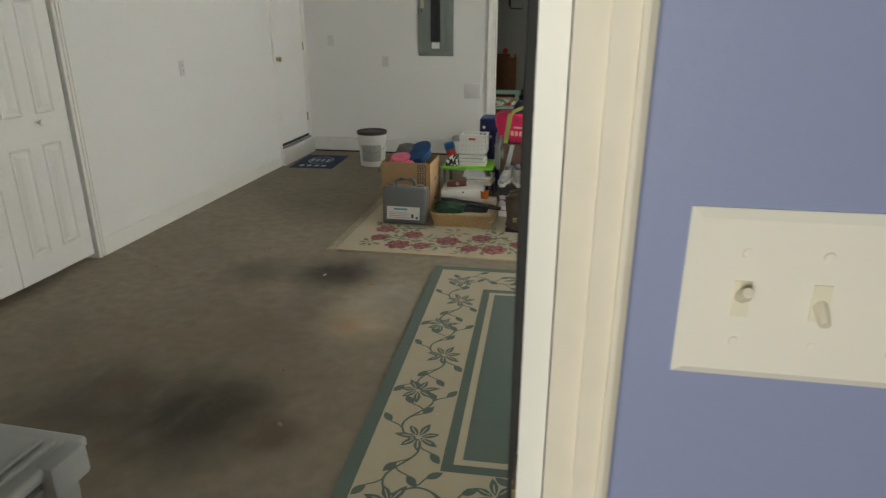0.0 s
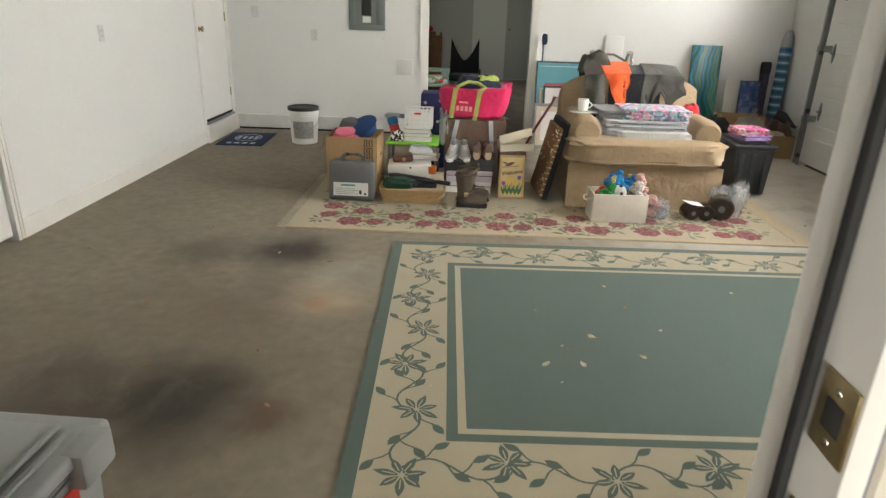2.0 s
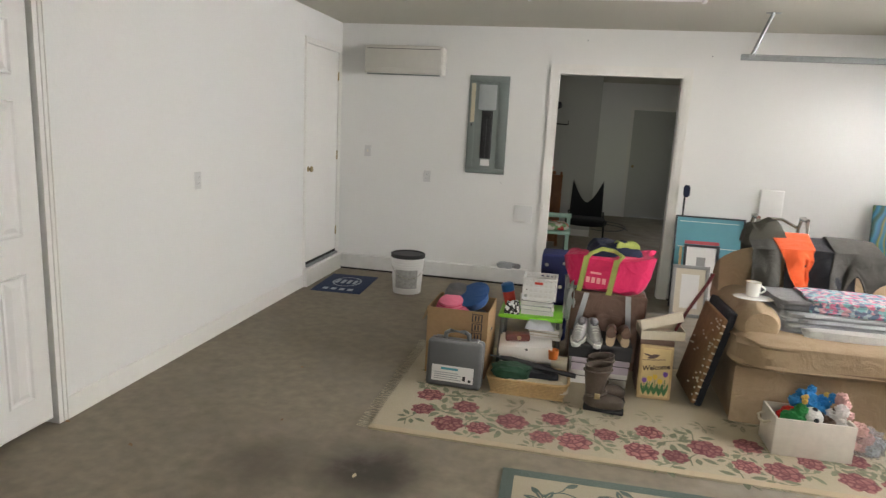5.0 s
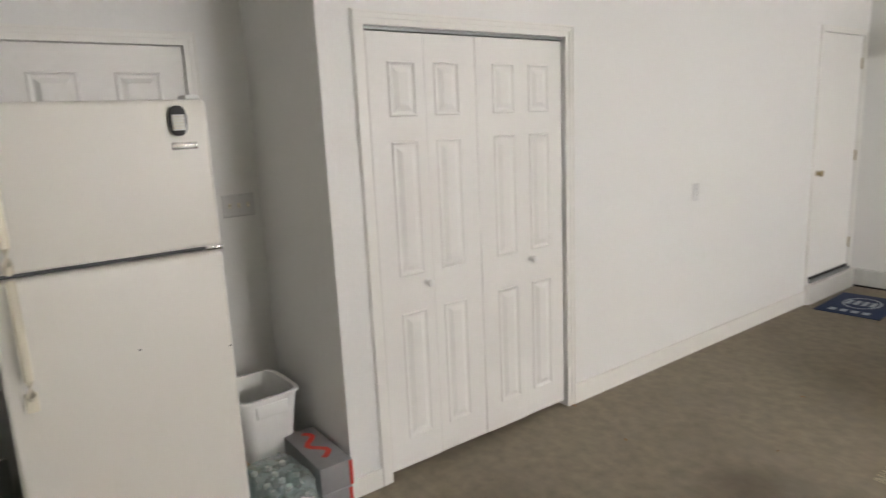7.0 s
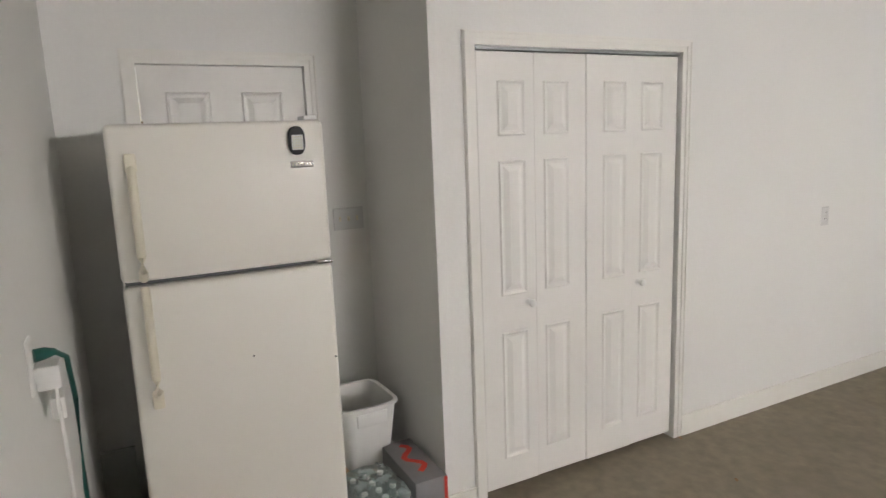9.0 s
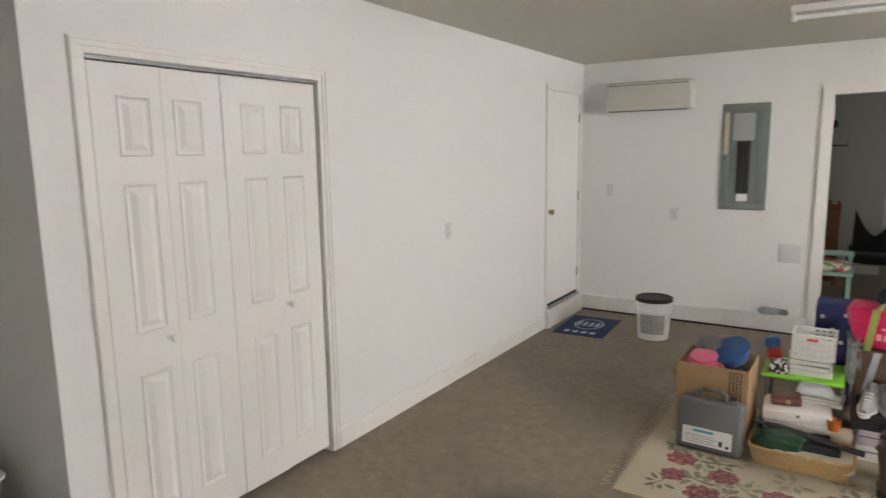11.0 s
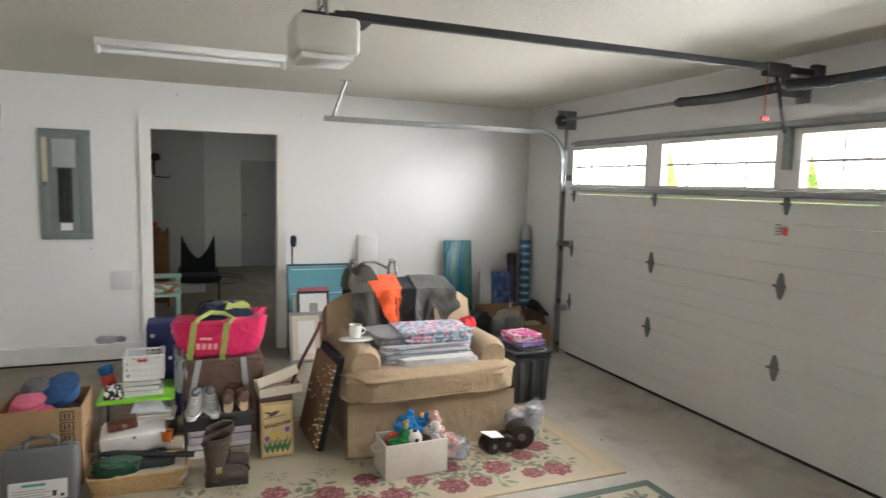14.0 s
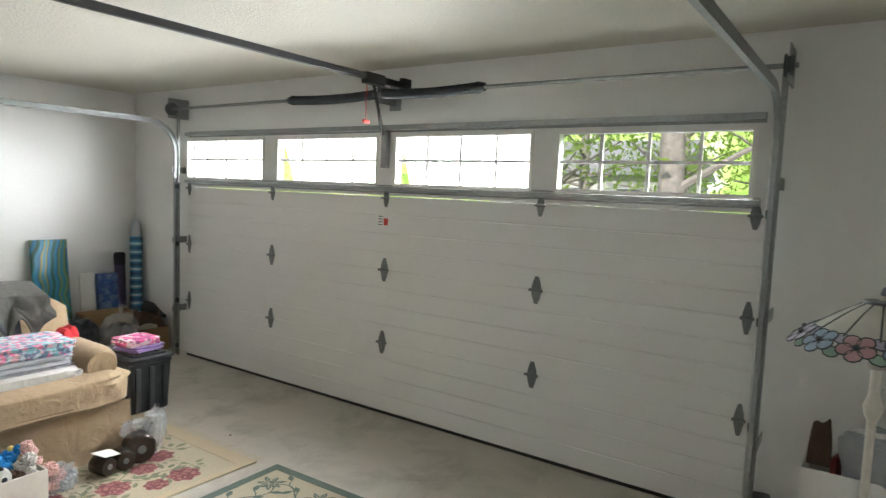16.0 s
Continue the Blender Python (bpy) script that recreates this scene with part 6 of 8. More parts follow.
# boots
def boot(m):
    th = thing("boot", "worn brown leather buckled boot standing on rug", "boot", m, "pair of boots")
    bm = bmesh.new()
    rings = []
    for z, cx, rx, ry in ((0.03, 0.0, 0.052, 0.045), (0.08, -0.004, 0.050, 0.044), (0.12, -0.006, 0.050, 0.045), (0.17, -0.004, 0.058, 0.050), (0.22, -0.002, 0.066, 0.055), (0.27, 0.004, 0.074, 0.060), (0.295, 0.006, 0.077, 0.062), (0.293, 0.006, 0.070, 0.055), (0.2, 0, 0.055, 0.045)):
        rings.append([bm.verts.new((cx + rx * math.cos(k * math.pi / 12) * (1 + 0.06 * noise.noise(Vector((math.cos(k * .52), math.sin(k * .52), z * 22)))), ry * math.sin(k * math.pi / 12), z * 0.92 + (0.012 * math.cos(k * math.pi / 12) if z > .28 else 0))) for k in range(24)])
    for a, b in zip(rings, rings[1:]):
        for k in range(24):
            bm.faces.new((a[k], a[(k + 1) % 24], b[(k + 1) % 24], b[k]))
    part("shaft", bm, LEATHER, th)
    part("foot", blob(0.05, 0, 0.055, 0.115, 0.047, 0.042, 0.8, 28, 14, 0.04, 3), LEATHER, th)
    part("sole", boxes((-0.055, 0.165, -0.042, 0.042, 0.0, 0.02), bevel=0.009, seg=2), RUBBER, th, "dark rubber sole")
    part("heel", boxes((-0.058, 0.01, -0.040, 0.040, 0.0, 0.032), bevel=0.006), RUBBER, th)
    st_ = part("strap", tube([(0.055 * math.cos(k * math.pi / 12) + 0.004, 0.052 * math.sin(k * math.pi / 12), 0.10 + 0.012 * math.cos(k * math.pi / 12)) for k in range(24)], 0.007, 6, closed=True), LEATHER, th)
    part("buckle", boxes((0.0, 0.03, -0.062, -0.056, 0.085, 0.118), bevel=0.002), BRASS, st_, "dull brass buckle")
    part("strap", tube([(0.078 * math.cos(k * math.pi / 12) + 0.004, 0.064 * math.sin(k * math.pi / 12), 0.240 + 0.008 * math.cos(k * math.pi / 12)) for k in range(24)], 0.006, 6, closed=True), LEATHER, th)
    return th


b1 = boot(pose(2.615, -2.475, 0.009, 0, 0, -6))
copy_thing(b1, pose(2.645, -2.36, 0.009, 0, 0, 2))

# brown bag with pink duffel on it
bag = thing("shopping_bag", "brown coated shopping bag with silver straps", "bag", pose(2.685, -1.66, 0.009))
part("bag_body", quilt(0, 0, 0.260, 0.245, 0.150, 0.262, 0.11, 0.035, 5, 2.0, 64, 40), BROWNBAG, bag)
for x in (-0.17, 0.13):
    part("strap", sheet(lambda u, v, x=x: (x + 0.035 * (v - .5) + 0.05 * (u - .5) * (1 if x < 0 else -.4), -0.157 - 0.004 * math.sin(u * 3), 0.26 + 0.255 * u), 10, 2, 0.004), SILVERTAPE, bag)
PLASTICW = material("clear_crinkled_film", (0.55, 0.56, 0.58), 0.25, grain=0.1, scale=30, bump=0.6, alpha=0.55)
part("plastic_edge", quilt(-0.25, -0.02, 0.44, 0.04, 0.12, 0.14, 0.5, 0.4, 5, 3.0), SILVERTAPE, bag, "crumpled silver film")

duf = thing("duffel_bag", "hot pink canvas tote bag with lime straps", "bag", pose(2.665, -1.655, 0.522, 0, 3, -3))
bm = bmesh.new()
rings = []
for j in range(17):
    t = j / 16
    y = -0.17 + 0.34 * t
    # cross profile: slumped box, wider at the top, sagging corners
    ring = []
    for k in range(28):
        a = 2 * math.pi * k / 28
        cx = math.copysign(abs(math.cos(a)) ** 0.30, math.cos(a))
        cz = math.copysign(abs(math.sin(a)) ** 0.34, math.sin(a))
        w = 0.264 + 0.038 * cz
        end = 1 - 0.25 * abs(2 * t - 1) ** 6
        nz = noise.noise(Vector((cx * 2.2, y * 9, cz * 2.2))) + 0.55 * noise.noise(Vector((cx * 6, y * 22, cz * 6)))
        ring.append(bm.verts.new((w * cx * end + 0.030 * nz, y, 0.125 + 0.118 * cz * end + 0.030 * nz + 0.030 * cx * cx * (cz > 0) + (0.030 * cx if cz > 0 else 0))))
    rings.append(ring)
for a, b in zip(rings, rings[1:]):
    for k in range(28):
        bm.faces.new((a[k], a[(k + 1) % 28], b[(k + 1) % 28], b[k]))
bm.faces.new(rings[0])
bm.faces.new(rings[-1])
part("bag_body", bm, PINK, duf)
LIMEC = fabric("lime_webbing", (0.34, 0.40, 0.10))
for x in (-0.17, 0.02):
    part("strap", sheet(lambda u, v, x=x: (x + 0.036 * (v - .5) + 0.02 * u, -0.204 - 0.006 * math.sin(u * 5), 0.01 + 0.235 * u), 10, 2, 0.004), LIMEC, duf, "lime green webbing strap")
part("strap", tube([(-0.155, -0.188, 0.225), (-0.125, -0.165, 0.262), (-0.06, -0.12, 0.292), (0.02, -0.11, 0.285), (0.075, -0.15, 0.262), (0.045, -0.186, 0.228)], 0.014, 8), LIMEC, duf, "lime green carry handle")
PALEPINK = material("pale_embroidery", (0.80, 0.35, 0.35), 0.8, bump=0.1)
for k in range(4):
    part("lettering_bar", boxes((-0.135 + 0.034 * k, -0.112 + 0.034 * k, -0.2065, -0.2020, 0.075, 0.112)), PALEPINK, duf, smooth=False)
part("lettering_bar", boxes((-0.115, -0.045, -0.2065, -0.2020, 0.135, 0.148)), PALEPINK, duf, smooth=False)
cloth_heap("navy_sweater", "dark navy sweater heaped on pink bag", "clothing", NAVYC, 2.70, -1.63, 0.762, 0.34, 0.25, 0.085, 6.1, 4, 8)
cloth_heap("lime_cap", "lime green and black cap on sweater", "clothing", LIMEC, 2.77, -1.68, 0.822, 0.16, 0.10, 0.04, 2.9, 3, 12)

# welcome board
wel = thing("welcome_sign", "pine welcome board painted with bird and tulips", "sign", pose(2.967, -2.205, 0.009, -7, 0, 2))
part("board", boxes((-0.097, 0.097, -0.028, 0.0, 0, 0.325), bevel=0.008), WOODW, wel)
part("painted_panel", boxes((-0.080, 0.080, -0.0305, -0.0285, 0.018, 0.307)), material("pale_pine_face", (0.60, 0.45, 0.22), 0.7, grain=0.12, scale=18, bump=0.05), wel, smooth=False)
txt = bpy.data.curves.new("lettering", 'FONT')
txt.body = "Welcome"
txt.size, txt.extrude, txt.align_x, txt.shear = 0.040, 0.0008, 'CENTER', 0.15
txt.materials.append(material("dark_brown_paint", (0.06, 0.03, 0.02), 0.6, bump=0))
lt = new("lettering", txt)
lt.parent = wel
lt.matrix_basis = pose(0.002, -0.0325, 0.182, 90, -9, 0)
txt.offset = 0.0009
TUL = [material("tulip_" + n, c, 0.6, bump=0) for n, c in (("purple", (0.22, 0.10, 0.42)), ("yellow", (0.72, 0.48, 0.06)))]
LEAFP = material("painted_leaf_green", (0.05, 0.16, 0.05), 0.6, bump=0)


def upright(bm):
    bm.transform(pose(0, -0.0312, 0, 90, 0, 0))
    return bm


rnd = random.Random(3)
for i, x in enumerate((-0.06, -0.03, 0.0, 0.03, 0.058)):
    bm = bmesh.new()
    petal_shape(bm, math.pi / 2 + 0.25, 0, 0.075, 0.008, 0)
    petal_shape(bm, math.pi / 2 - 0.25, 0, 0.085, 0.008, 0)
    strip(bm, [(0, 0), (0, 0.10)], 0.002, 0)
    part("painted_leaf", upright(bm), LEAFP, wel, smooth=False, m=pose(x, 0, 0.024))
    bm = bmesh.new()
    for a in (-0.3, 0, 0.3):
        petal_shape(bm, math.pi / 2 + a, 0, 0.035, 0.010, 0)
    part("painted_tulip", upright(bm), TUL[0] if i in (0, 4) else TUL[1], wel, smooth=False, m=pose(x, -0.0004, 0.095 + (0.045 if i == 4 else 0.012 * (i % 3))))
bm = bmesh.new()
petal_shape(bm, 0.35, -0.035, 0.04, 0.013, 0)
petal_shape(bm, 2.9, 0.0, 0.06, 0.006, 0)
strip(bm, [(-0.06, -0.025), (0.0, -0.02), (0.07, -0.012)], 0.0022, 0)
part("painted_bird", upright(bm), material("painted_bird_brown", (0.10, 0.06, 0.05), 0.6, bump=0), wel, smooth=False, m=pose(-0.02, 0, 0.258))

# cartons behind the board
solo("tall_carton", boxes((0, 0.20, 0, 0.20, 0, 0.335), bevel=0.004), BROWNBAG, "tall dark brown carton behind welcome board", "box", pose(2.875, -2.11, 0.009))
oc = open_carton("open_gift_box", "open cream gift box with lid tilted", pose(2.875, -2.13, 0.345, 0, -3, 3), 0.255, 0.22, 0.055, CREAMB, False, 0.004)
part("lid", boxes((0, 0.255, 0, 0.016, 0, 0.06)), CREAMB, oc, m=pose(0.0, -0.012, 0.062, 0, -12, 8), smooth=False)
solo("teal_case", boxes((0, 0.06, 0, 0.04, 0, 0.02), bevel=0.004), material("teal_plastic", (0.03, 0.36, 0.34), 0.4, bump=0), "small teal case in gift box", "case", pose(2.955, -2.09, 0.352))
solo("red_case", boxes((0, 0.09, 0, 0.05, 0, 0.035), bevel=0.006), WALLETM, "dark red purse in gift box", "purse", pose(3.025, -2.08, 0.352))
solo("walking_stick", tube([(3.075, -2.06, 0.40), (3.15, -1.98, 0.52), (3.27, -1.90, 0.70), (3.285, -1.89, 0.74)], [0.009, 0.011, 0.011, 0.014], 8), material("dark_red_lacquer", (0.10, 0.012, 0.012), 0.3, grain=0.1, bump=0), "dark red lacquered stick leaning on armchair", "stick")

SITE.xyz = 0.025, -0.035, 0
# tan folding backrest leaning on the chair
pad = thing("tufted_board", "tan hide board with black backing leaning on armchair", "board", pose(3.185, -2.04, 0.009, 0, 13, 3))
part("face", boxes((-0.040, -0.012, -0.22, 0.21, 0.012, 0.555), bevel=0.012, seg=3), TUFT, pad)
part("backing", boxes((-0.011, 0.035, -0.20, 0.23, 0.0, 0.60), bevel=0.012, seg=3), CHAR, pad, "black backing")
rnd = random.Random(8)
for k in range(34):
    y, z = rnd.uniform(-0.215, -0.12) if k % 2 else rnd.uniform(-0.2, 0.18), rnd.uniform(0.03, 0.54)
    o = blob(-0.042, y, z, 0.006, 0.010, 0.006, 1, 8, 5, 0.4, 5)
    part("tuft", o, LINEN, pad)
for k in range(12):
    part("tuft", blob(-0.026, -0.222, 0.04 + 0.043 * k, 0.012, 0.006, 0.006, 1, 8, 5, 0.4, 5), LINEN, pad)

# toy box
SITE.xyz = 0.045, -0.105, 0
tb = thing("toy_crate", "white wooden crate full of plush toys", "crate", pose(3.455, -2.665, 0.009, 0, 0, 1))
WHITEWOOD = material("whitewashed_wood", (0.66, 0.61, 0.53), 0.7, grain=0.06, scale=25, bump=0.06, stain=0.2, stain_scale=8)
part("crate_wall", boxes((0, 0.375, 0, 0.012, 0, 0.195), bevel=0.002), WHITEWOOD, tb)
part("crate_wall", boxes((0, 0.375, 0.208, 0.22, 0, 0.195), bevel=0.002), WHITEWOOD, tb)
part("crate_wall", boxes((0, 0.012, 0.012, 0.208, 0, 0.195), bevel=0.002), WHITEWOOD, tb)
part("crate_wall", boxes((0.363, 0.375, 0.012, 0.208, 0, 0.195), bevel=0.002), WHITEWOOD, tb)
part("crate_floor", boxes((0.012, 0.363, 0.012, 0.208, 0, 0.01)), WHITEWOOD, tb, smooth=False)
part("rope_handle", tube([(-0.001, 0.07, 0.15), (-0.03, 0.075, 0.135), (-0.038, 0.125, 0.128), (-0.03, 0.175, 0.135), (-0.001, 0.18, 0.15)], 0.007, 6), LINEN, tb, "cream rope handle")


def plush(name, label, mat, m, balls):
    """A plush toy: soft uneven body, head and limbs."""
    th = thing(name, label, "plush toy", m)
    for i, (x, y, z, r, s) in enumerate(balls):
        part(("body", "head", "limb", "ear")[min(i, 3)], blob(x * 0.8, y, z * 0.85, r * 0.78, r * s * 0.85, r * 0.80, 1, 18, 12, 0.45, 3.5, None, i * 1.3), mat, th)
    return th


PBLUE = fabric("blue_plush", (0.015, 0.20, 0.50), 90, bump=0.8)
PGREEN = fabric("green_plush", (0.015, 0.22, 0.05), 90, bump=0.8)
PRED = fabric("red_plush", (0.62, 0.03, 0.02), 90, bump=0.8)
PWHITE = fabric("white_plush", (0.66, 0.62, 0.58), 90, bump=0.8)
PBROWN = fabric("brown_plush", (0.09, 0.05, 0.03), 90, bump=0.8)
PPINK = fabric("pale_pink_plush", (0.70, 0.42, 0.38), 90, bump=0.8)
PYEL = fabric("yellow_plush", (0.70, 0.48, 0.12), 90, bump=0.8)
plush("blue_plush_toy", "bright blue plush animal in crate", PBLUE, pose(3.659, -2.520, 0.16), [(0, 0, 0.05, 0.085, 0.8), (-0.03, 0, 0.135, 0.055, 0.8), (0.07, 0.01, 0.12, 0.045, 0.8), (-0.10, 0, 0.11, 0.042, 0.8), (0.115, 0, 0.155, 0.03, 0.8), (-0.015, 0, 0.195, 0.028, 0.8), (-0.075, 0, 0.16, 0.03, 1)])
plush("green_plush_toy", "green plush bird in crate", PGREEN, pose(3.565, -2.600, 0.13), [(0, 0, 0.06, 0.07, 0.8), (0.02, -0.005, 0.125, 0.045, 0.8), (-0.05, 0, 0.07, 0.045, 0.8), (0.03, 0, 0.03, 0.06, 0.7)])
plush("red_plush_wing", "red plush wing of toy in crate", PRED, pose(3.530, -2.570, 0.19), [(0, 0, 0.02, 0.04, 0.6), (-0.035, 0, 0.0, 0.03, 0.6), (0.03, 0, 0.03, 0.028, 0.6)])
plush("yellow_plush_crest", "yellow crest of plush bird in crate", PYEL, pose(3.590, -2.610, 0.29), [(0, 0, 0.0, 0.018, 0.8), (0.004, 0, 0.03, 0.015, 0.8), (-0.014, 0, 0.024, 0.012, 0.8)])
ball = thing("soccer_plush_ball", "small white and black soccer ball toy", "ball", pose(3.638, -2.600, 0.205))
part("ball_body", blob(0, 0, 0, 0.052, 0.052, 0.052, 1, 20, 14), PWHITE, ball)
for a, b in ((0.1, 0.1), (1.5, 0.5), (-1.2, 0.4), (0.3, 1.3), (0.5, -0.9)):
    d = Vector((math.sin(a) * math.cos(b), -math.cos(a) * math.cos(b), math.sin(b))) * 0.047
    part("patch", blob(d.x, d.y, d.z, 0.014, 0.014, 0.014, 1, 10, 6), CHAR, ball)
plush("brown_plush_toy", "dark brown plush toy in crate", PBROWN, pose(3.711, -2.595, 0.14), [(0, 0, 0.04, 0.055, 0.8), (-0.03, 0, 0.07, 0.035, 0.8), (0.05, 0.02, 0.11, 0.03, 0.8)])
plush("white_plush_toy", "white and grey plush dog in crate", PWHITE, pose(3.762, -2.575, 0.14), [(0, 0, 0.06, 0.058, 0.8), (0.015, -0.01, 0.13, 0.045, 0.8), (-0.03, 0, 0.10, 0.035, 0.8), (0.03, -0.03, 0.04, 0.03, 0.8)])
plush("pink_plush_toy", "pale pink plush head in crate", PPINK, pose(3.784, -2.535, 0.27), [(0, 0, 0.03, 0.042, 0.8), (0.03, -0.01, 0.0, 0.03, 0.8), (0.05, -0.02, -0.06, 0.03, 0.8)])
plush("yellow_plush_toy", "cream yellow plush toy in crate", PYEL, pose(3.724, -2.510, 0.24), [(0, 0, 0.03, 0.03, 0.8), (0, 0, 0.07, 0.02, 0.8)])

SITE.xyz = 0.045, -0.06, 0
# plastic-wrapped parcels before the chair
FILM = material("clear_plastic_film", (0.72, 0.74, 0.76), 0.12, grain=0.1, scale=25, bump=0.9, alpha=0.30, stain=0.4, stain_scale=18, stain_color=(0.35, 0.34, 0.34))
DKBROWN = material("smoky_brown_glass", (0.035, 0.025, 0.02), 0.12, grain=0.3, scale=14, bump=0.2)
pbag = thing("plastic_bag", "clear plastic bag of small pink and silver things", "bag", pose(3.93, -2.57, 0.009))
part("film", quilt(0.01, 0, 0.065, 0.07, 0.055, 0.07, 0.8, 0.6, 5, 1.5), FILM, pbag)
for i, (x, z, mt) in enumerate(((-0.03, 0.05, PPINK), (0.03, 0.04, SILVERTAPE), (0.0, 0.09, PPINK), (-0.04, 0.14, PPINK), (0.05, 0.07, SILVERTAPE))):
    part("parcel", quilt(x, -0.012 * (i % 2), z, 0.035, 0.04, 0.03, 0.8, 0.4, 5, i), mt, pbag)


def roll(name, label, x, y, r, L, rz, mat, hub=True):
    th = thing(name, label, "roll", pose(x, y, 0.009, 0, 0, rz))
    prof = [(r * 0.30, 0), (r * 0.34, 0.002), (r * 0.85, 0.0), (r, 0.012), (r, L - 0.012), (r * 0.85, L), (r * 0.3, L)]
    bm = lathe(prof, 28)
    bm.transform(pose(0, 0, r, 90, 0, 0))
    part("roll_body", bm, mat, th)
    if hub:
        hb = lathe([(r * 0.28, -0.004), (r * 0.28, L + 0.004)], 16)
        hb.transform(pose(0, 0, r, 90, 0, 0))
        part("hub", hb, GREYPL, th)
    return th


r1 = roll("wrapped_roll", "dark roll wrapped in film with white paper", 4.16, -2.50, 0.055, 0.11, 12, DKBROWN)
part("paper", boxes((-0.06, 0.06, -0.115, 0.0, 0.112, 0.115)), PAPERW, r1, "white paper sheet", m=pose(0.01, 0, 0, 0, 9, 0), smooth=False)
roll("wrapped_roll", "dark roll wrapped in clear film on rug", 4.29, -2.50, 0.058, 0.11, -8, DKBROWN)
roll("wrapped_roll", "large dark roll wrapped in clear film", 4.41, -2.47, 0.085, 0.12, -14, DKBROWN)
pr = thing("paper_towel_roll", "cream roll in clear plastic bag beside rolls", "roll", pose(4.50, -2.46, 0.009, 0, 10, 0))
part("roll_body", lathe([(0.05, 0), (0.05, 0.01), (0.05, 0.21), (0.045, 0.22)], 24), WHITEC, pr)
part("film", quilt(0, 0, 0.125, 0.06, 0.06, 0.13, 0.8, 0.5, 5, 2.5), FILM, pr)
solo("film_bag", quilt(0, 0, 0.05, 0.07, 0.06, 0.05, 0.8, 0.6, 5, 4.5), FILM, "crumpled clear film over rolls", "bag", pose(4.42, -2.45, 0.12))

# tote behind the chair with folded cloth
SITE.xyz = 0.09, 0.02, 0
def tote(name, label, m, w, d, h, mat, lidmat):
    th = thing(name, label, "storage tote", m)
    bm = bmesh.new()
    rr = []
    for k, (z, s) in enumerate(((0, 0.86), (0.01, 0.88), (h * 0.85, 0.97), (h * 0.85, 1.0), (h * 0.9, 1.0))):
        rr.append([bm.verts.new((sx * w / 2 * s, sy * d / 2 * s, z)) for sx, sy in ((-1, -1), (1, -1), (1, 1), (-1, 1))])
    for a, b in zip(rr, rr[1:]):
        for i in range(4):
            bm.faces.new((a[i], a[(i + 1) % 4], b[(i + 1) % 4], b[i]))
    bm.faces.new(rr[0])
    bm.faces.new(rr[-1])
    bmesh.ops.bevel(bm, geom=list(bm.edges), offset=0.008, segments=2, affect='EDGES')
    part("tub", bm, mat, th)
    lid = part("lid", boxes((-w / 2 - 0.012, w / 2 + 0.012, -d / 2 - 0.012, d / 2 + 0.012, h * 0.905, h * 0.955), (-w / 2 + 0.03, w / 2 - 0.03, -d / 2 + 0.03, d / 2 - 0.03, h * 0.956, h), bevel=0.008, seg=2), lidmat, th)
    for x in (-w * 0.22, w * 0.22):
        part("lid_rib", boxes((x - 0.012, x + 0.012, -d / 2 + 0.04, d / 2 - 0.04, h, h + 0.008), bevel=0.003), lidmat, lid)
    for sx in (-1, 1):
        part("latch", boxes((sx * (w / 2 + 0.014) - 0.012, sx * (w / 2 + 0.014) + 0.012, -0.06, 0.06, h * 0.78, h * 0.93), bevel=0.005), lidmat, th)
    return th


DKTOTE = material("charcoal_tote_plastic", (0.045, 0.05, 0.055), 0.5, grain=0.06, scale=80, bump=0.06)
dt = tote("storage_tote", "charcoal plastic storage tote with lid behind chair", pose(4.835, -1.70, 0.009), 0.31, 0.46, 0.42, DKTOTE, DKTOTE)
for x in (-0.10, 0.0, 0.10):
    part("side_rib", boxes((x - 0.02, x + 0.02, -0.232, -0.212, 0.02, 0.33), bevel=0.006), DKTOTE, dt, m=pose(0, 0, 0, 0, 0, 0))
folded("folded_lilac_cloth", "folded lilac cloth on storage tote", LILAC, 4.84, -1.76, 0.44, 0.25, 0.24, 0.035, 2, 5.5, 8)
folded("folded_pink_cloth", "folded pink patterned cloth on storage tote", PINKMIX, 4.82, -1.74, 0.476, 0.25, 0.24, 0.045, 2, 6.5, 3)


SITE.xyz = 0.085, YN, 0
# ---- along the far wall ----
TEALPIC = material("teal_print_paper", (0.10, 0.30, 0.36), 0.4, grain=0.05, scale=4, bump=0.0, stain=0.3, stain_scale=3, stain_color=(0.14, 0.36, 0.40))
BLACKFR = material("dark_frame_lacquer", (0.03, 0.035, 0.04), 0.35, grain=0.1, bump=0.02)
GREYFR = material("pewter_frame", (0.30, 0.30, 0.29), 0.4, 0.3, grain=0.1, bump=0.03)


def picture(name, label, m, w, h, fw, fmat, pmat, mount=None, mw=0.05):
    """A framed picture standing in the x-z plane, facing -y."""
    th = thing(name, label, "picture frame", m)
    part("frame_rail", boxes((0, w, -0.018, 0, 0, fw), bevel=0.002), fmat, th)
    part("frame_rail", boxes((0, w, -0.018, 0, h - fw, h), bevel=0.002), fmat, th)
    part("frame_rail", boxes((0, fw, -0.018, 0, fw, h - fw), bevel=0.002), fmat, th)
    part("frame_rail", boxes((w - fw, w, -0.018, 0, fw, h - fw), bevel=0.002), fmat, th)
    part("picture", boxes((fw, w - fw, -0.008, -0.001, fw, h - fw)), pmat, th, smooth=False)
    if mount:
        part("image", boxes((fw + mw, w - fw - mw, -0.011, -0.0085, fw + mw, h - fw - mw)), mount, th, smooth=False)
    return th


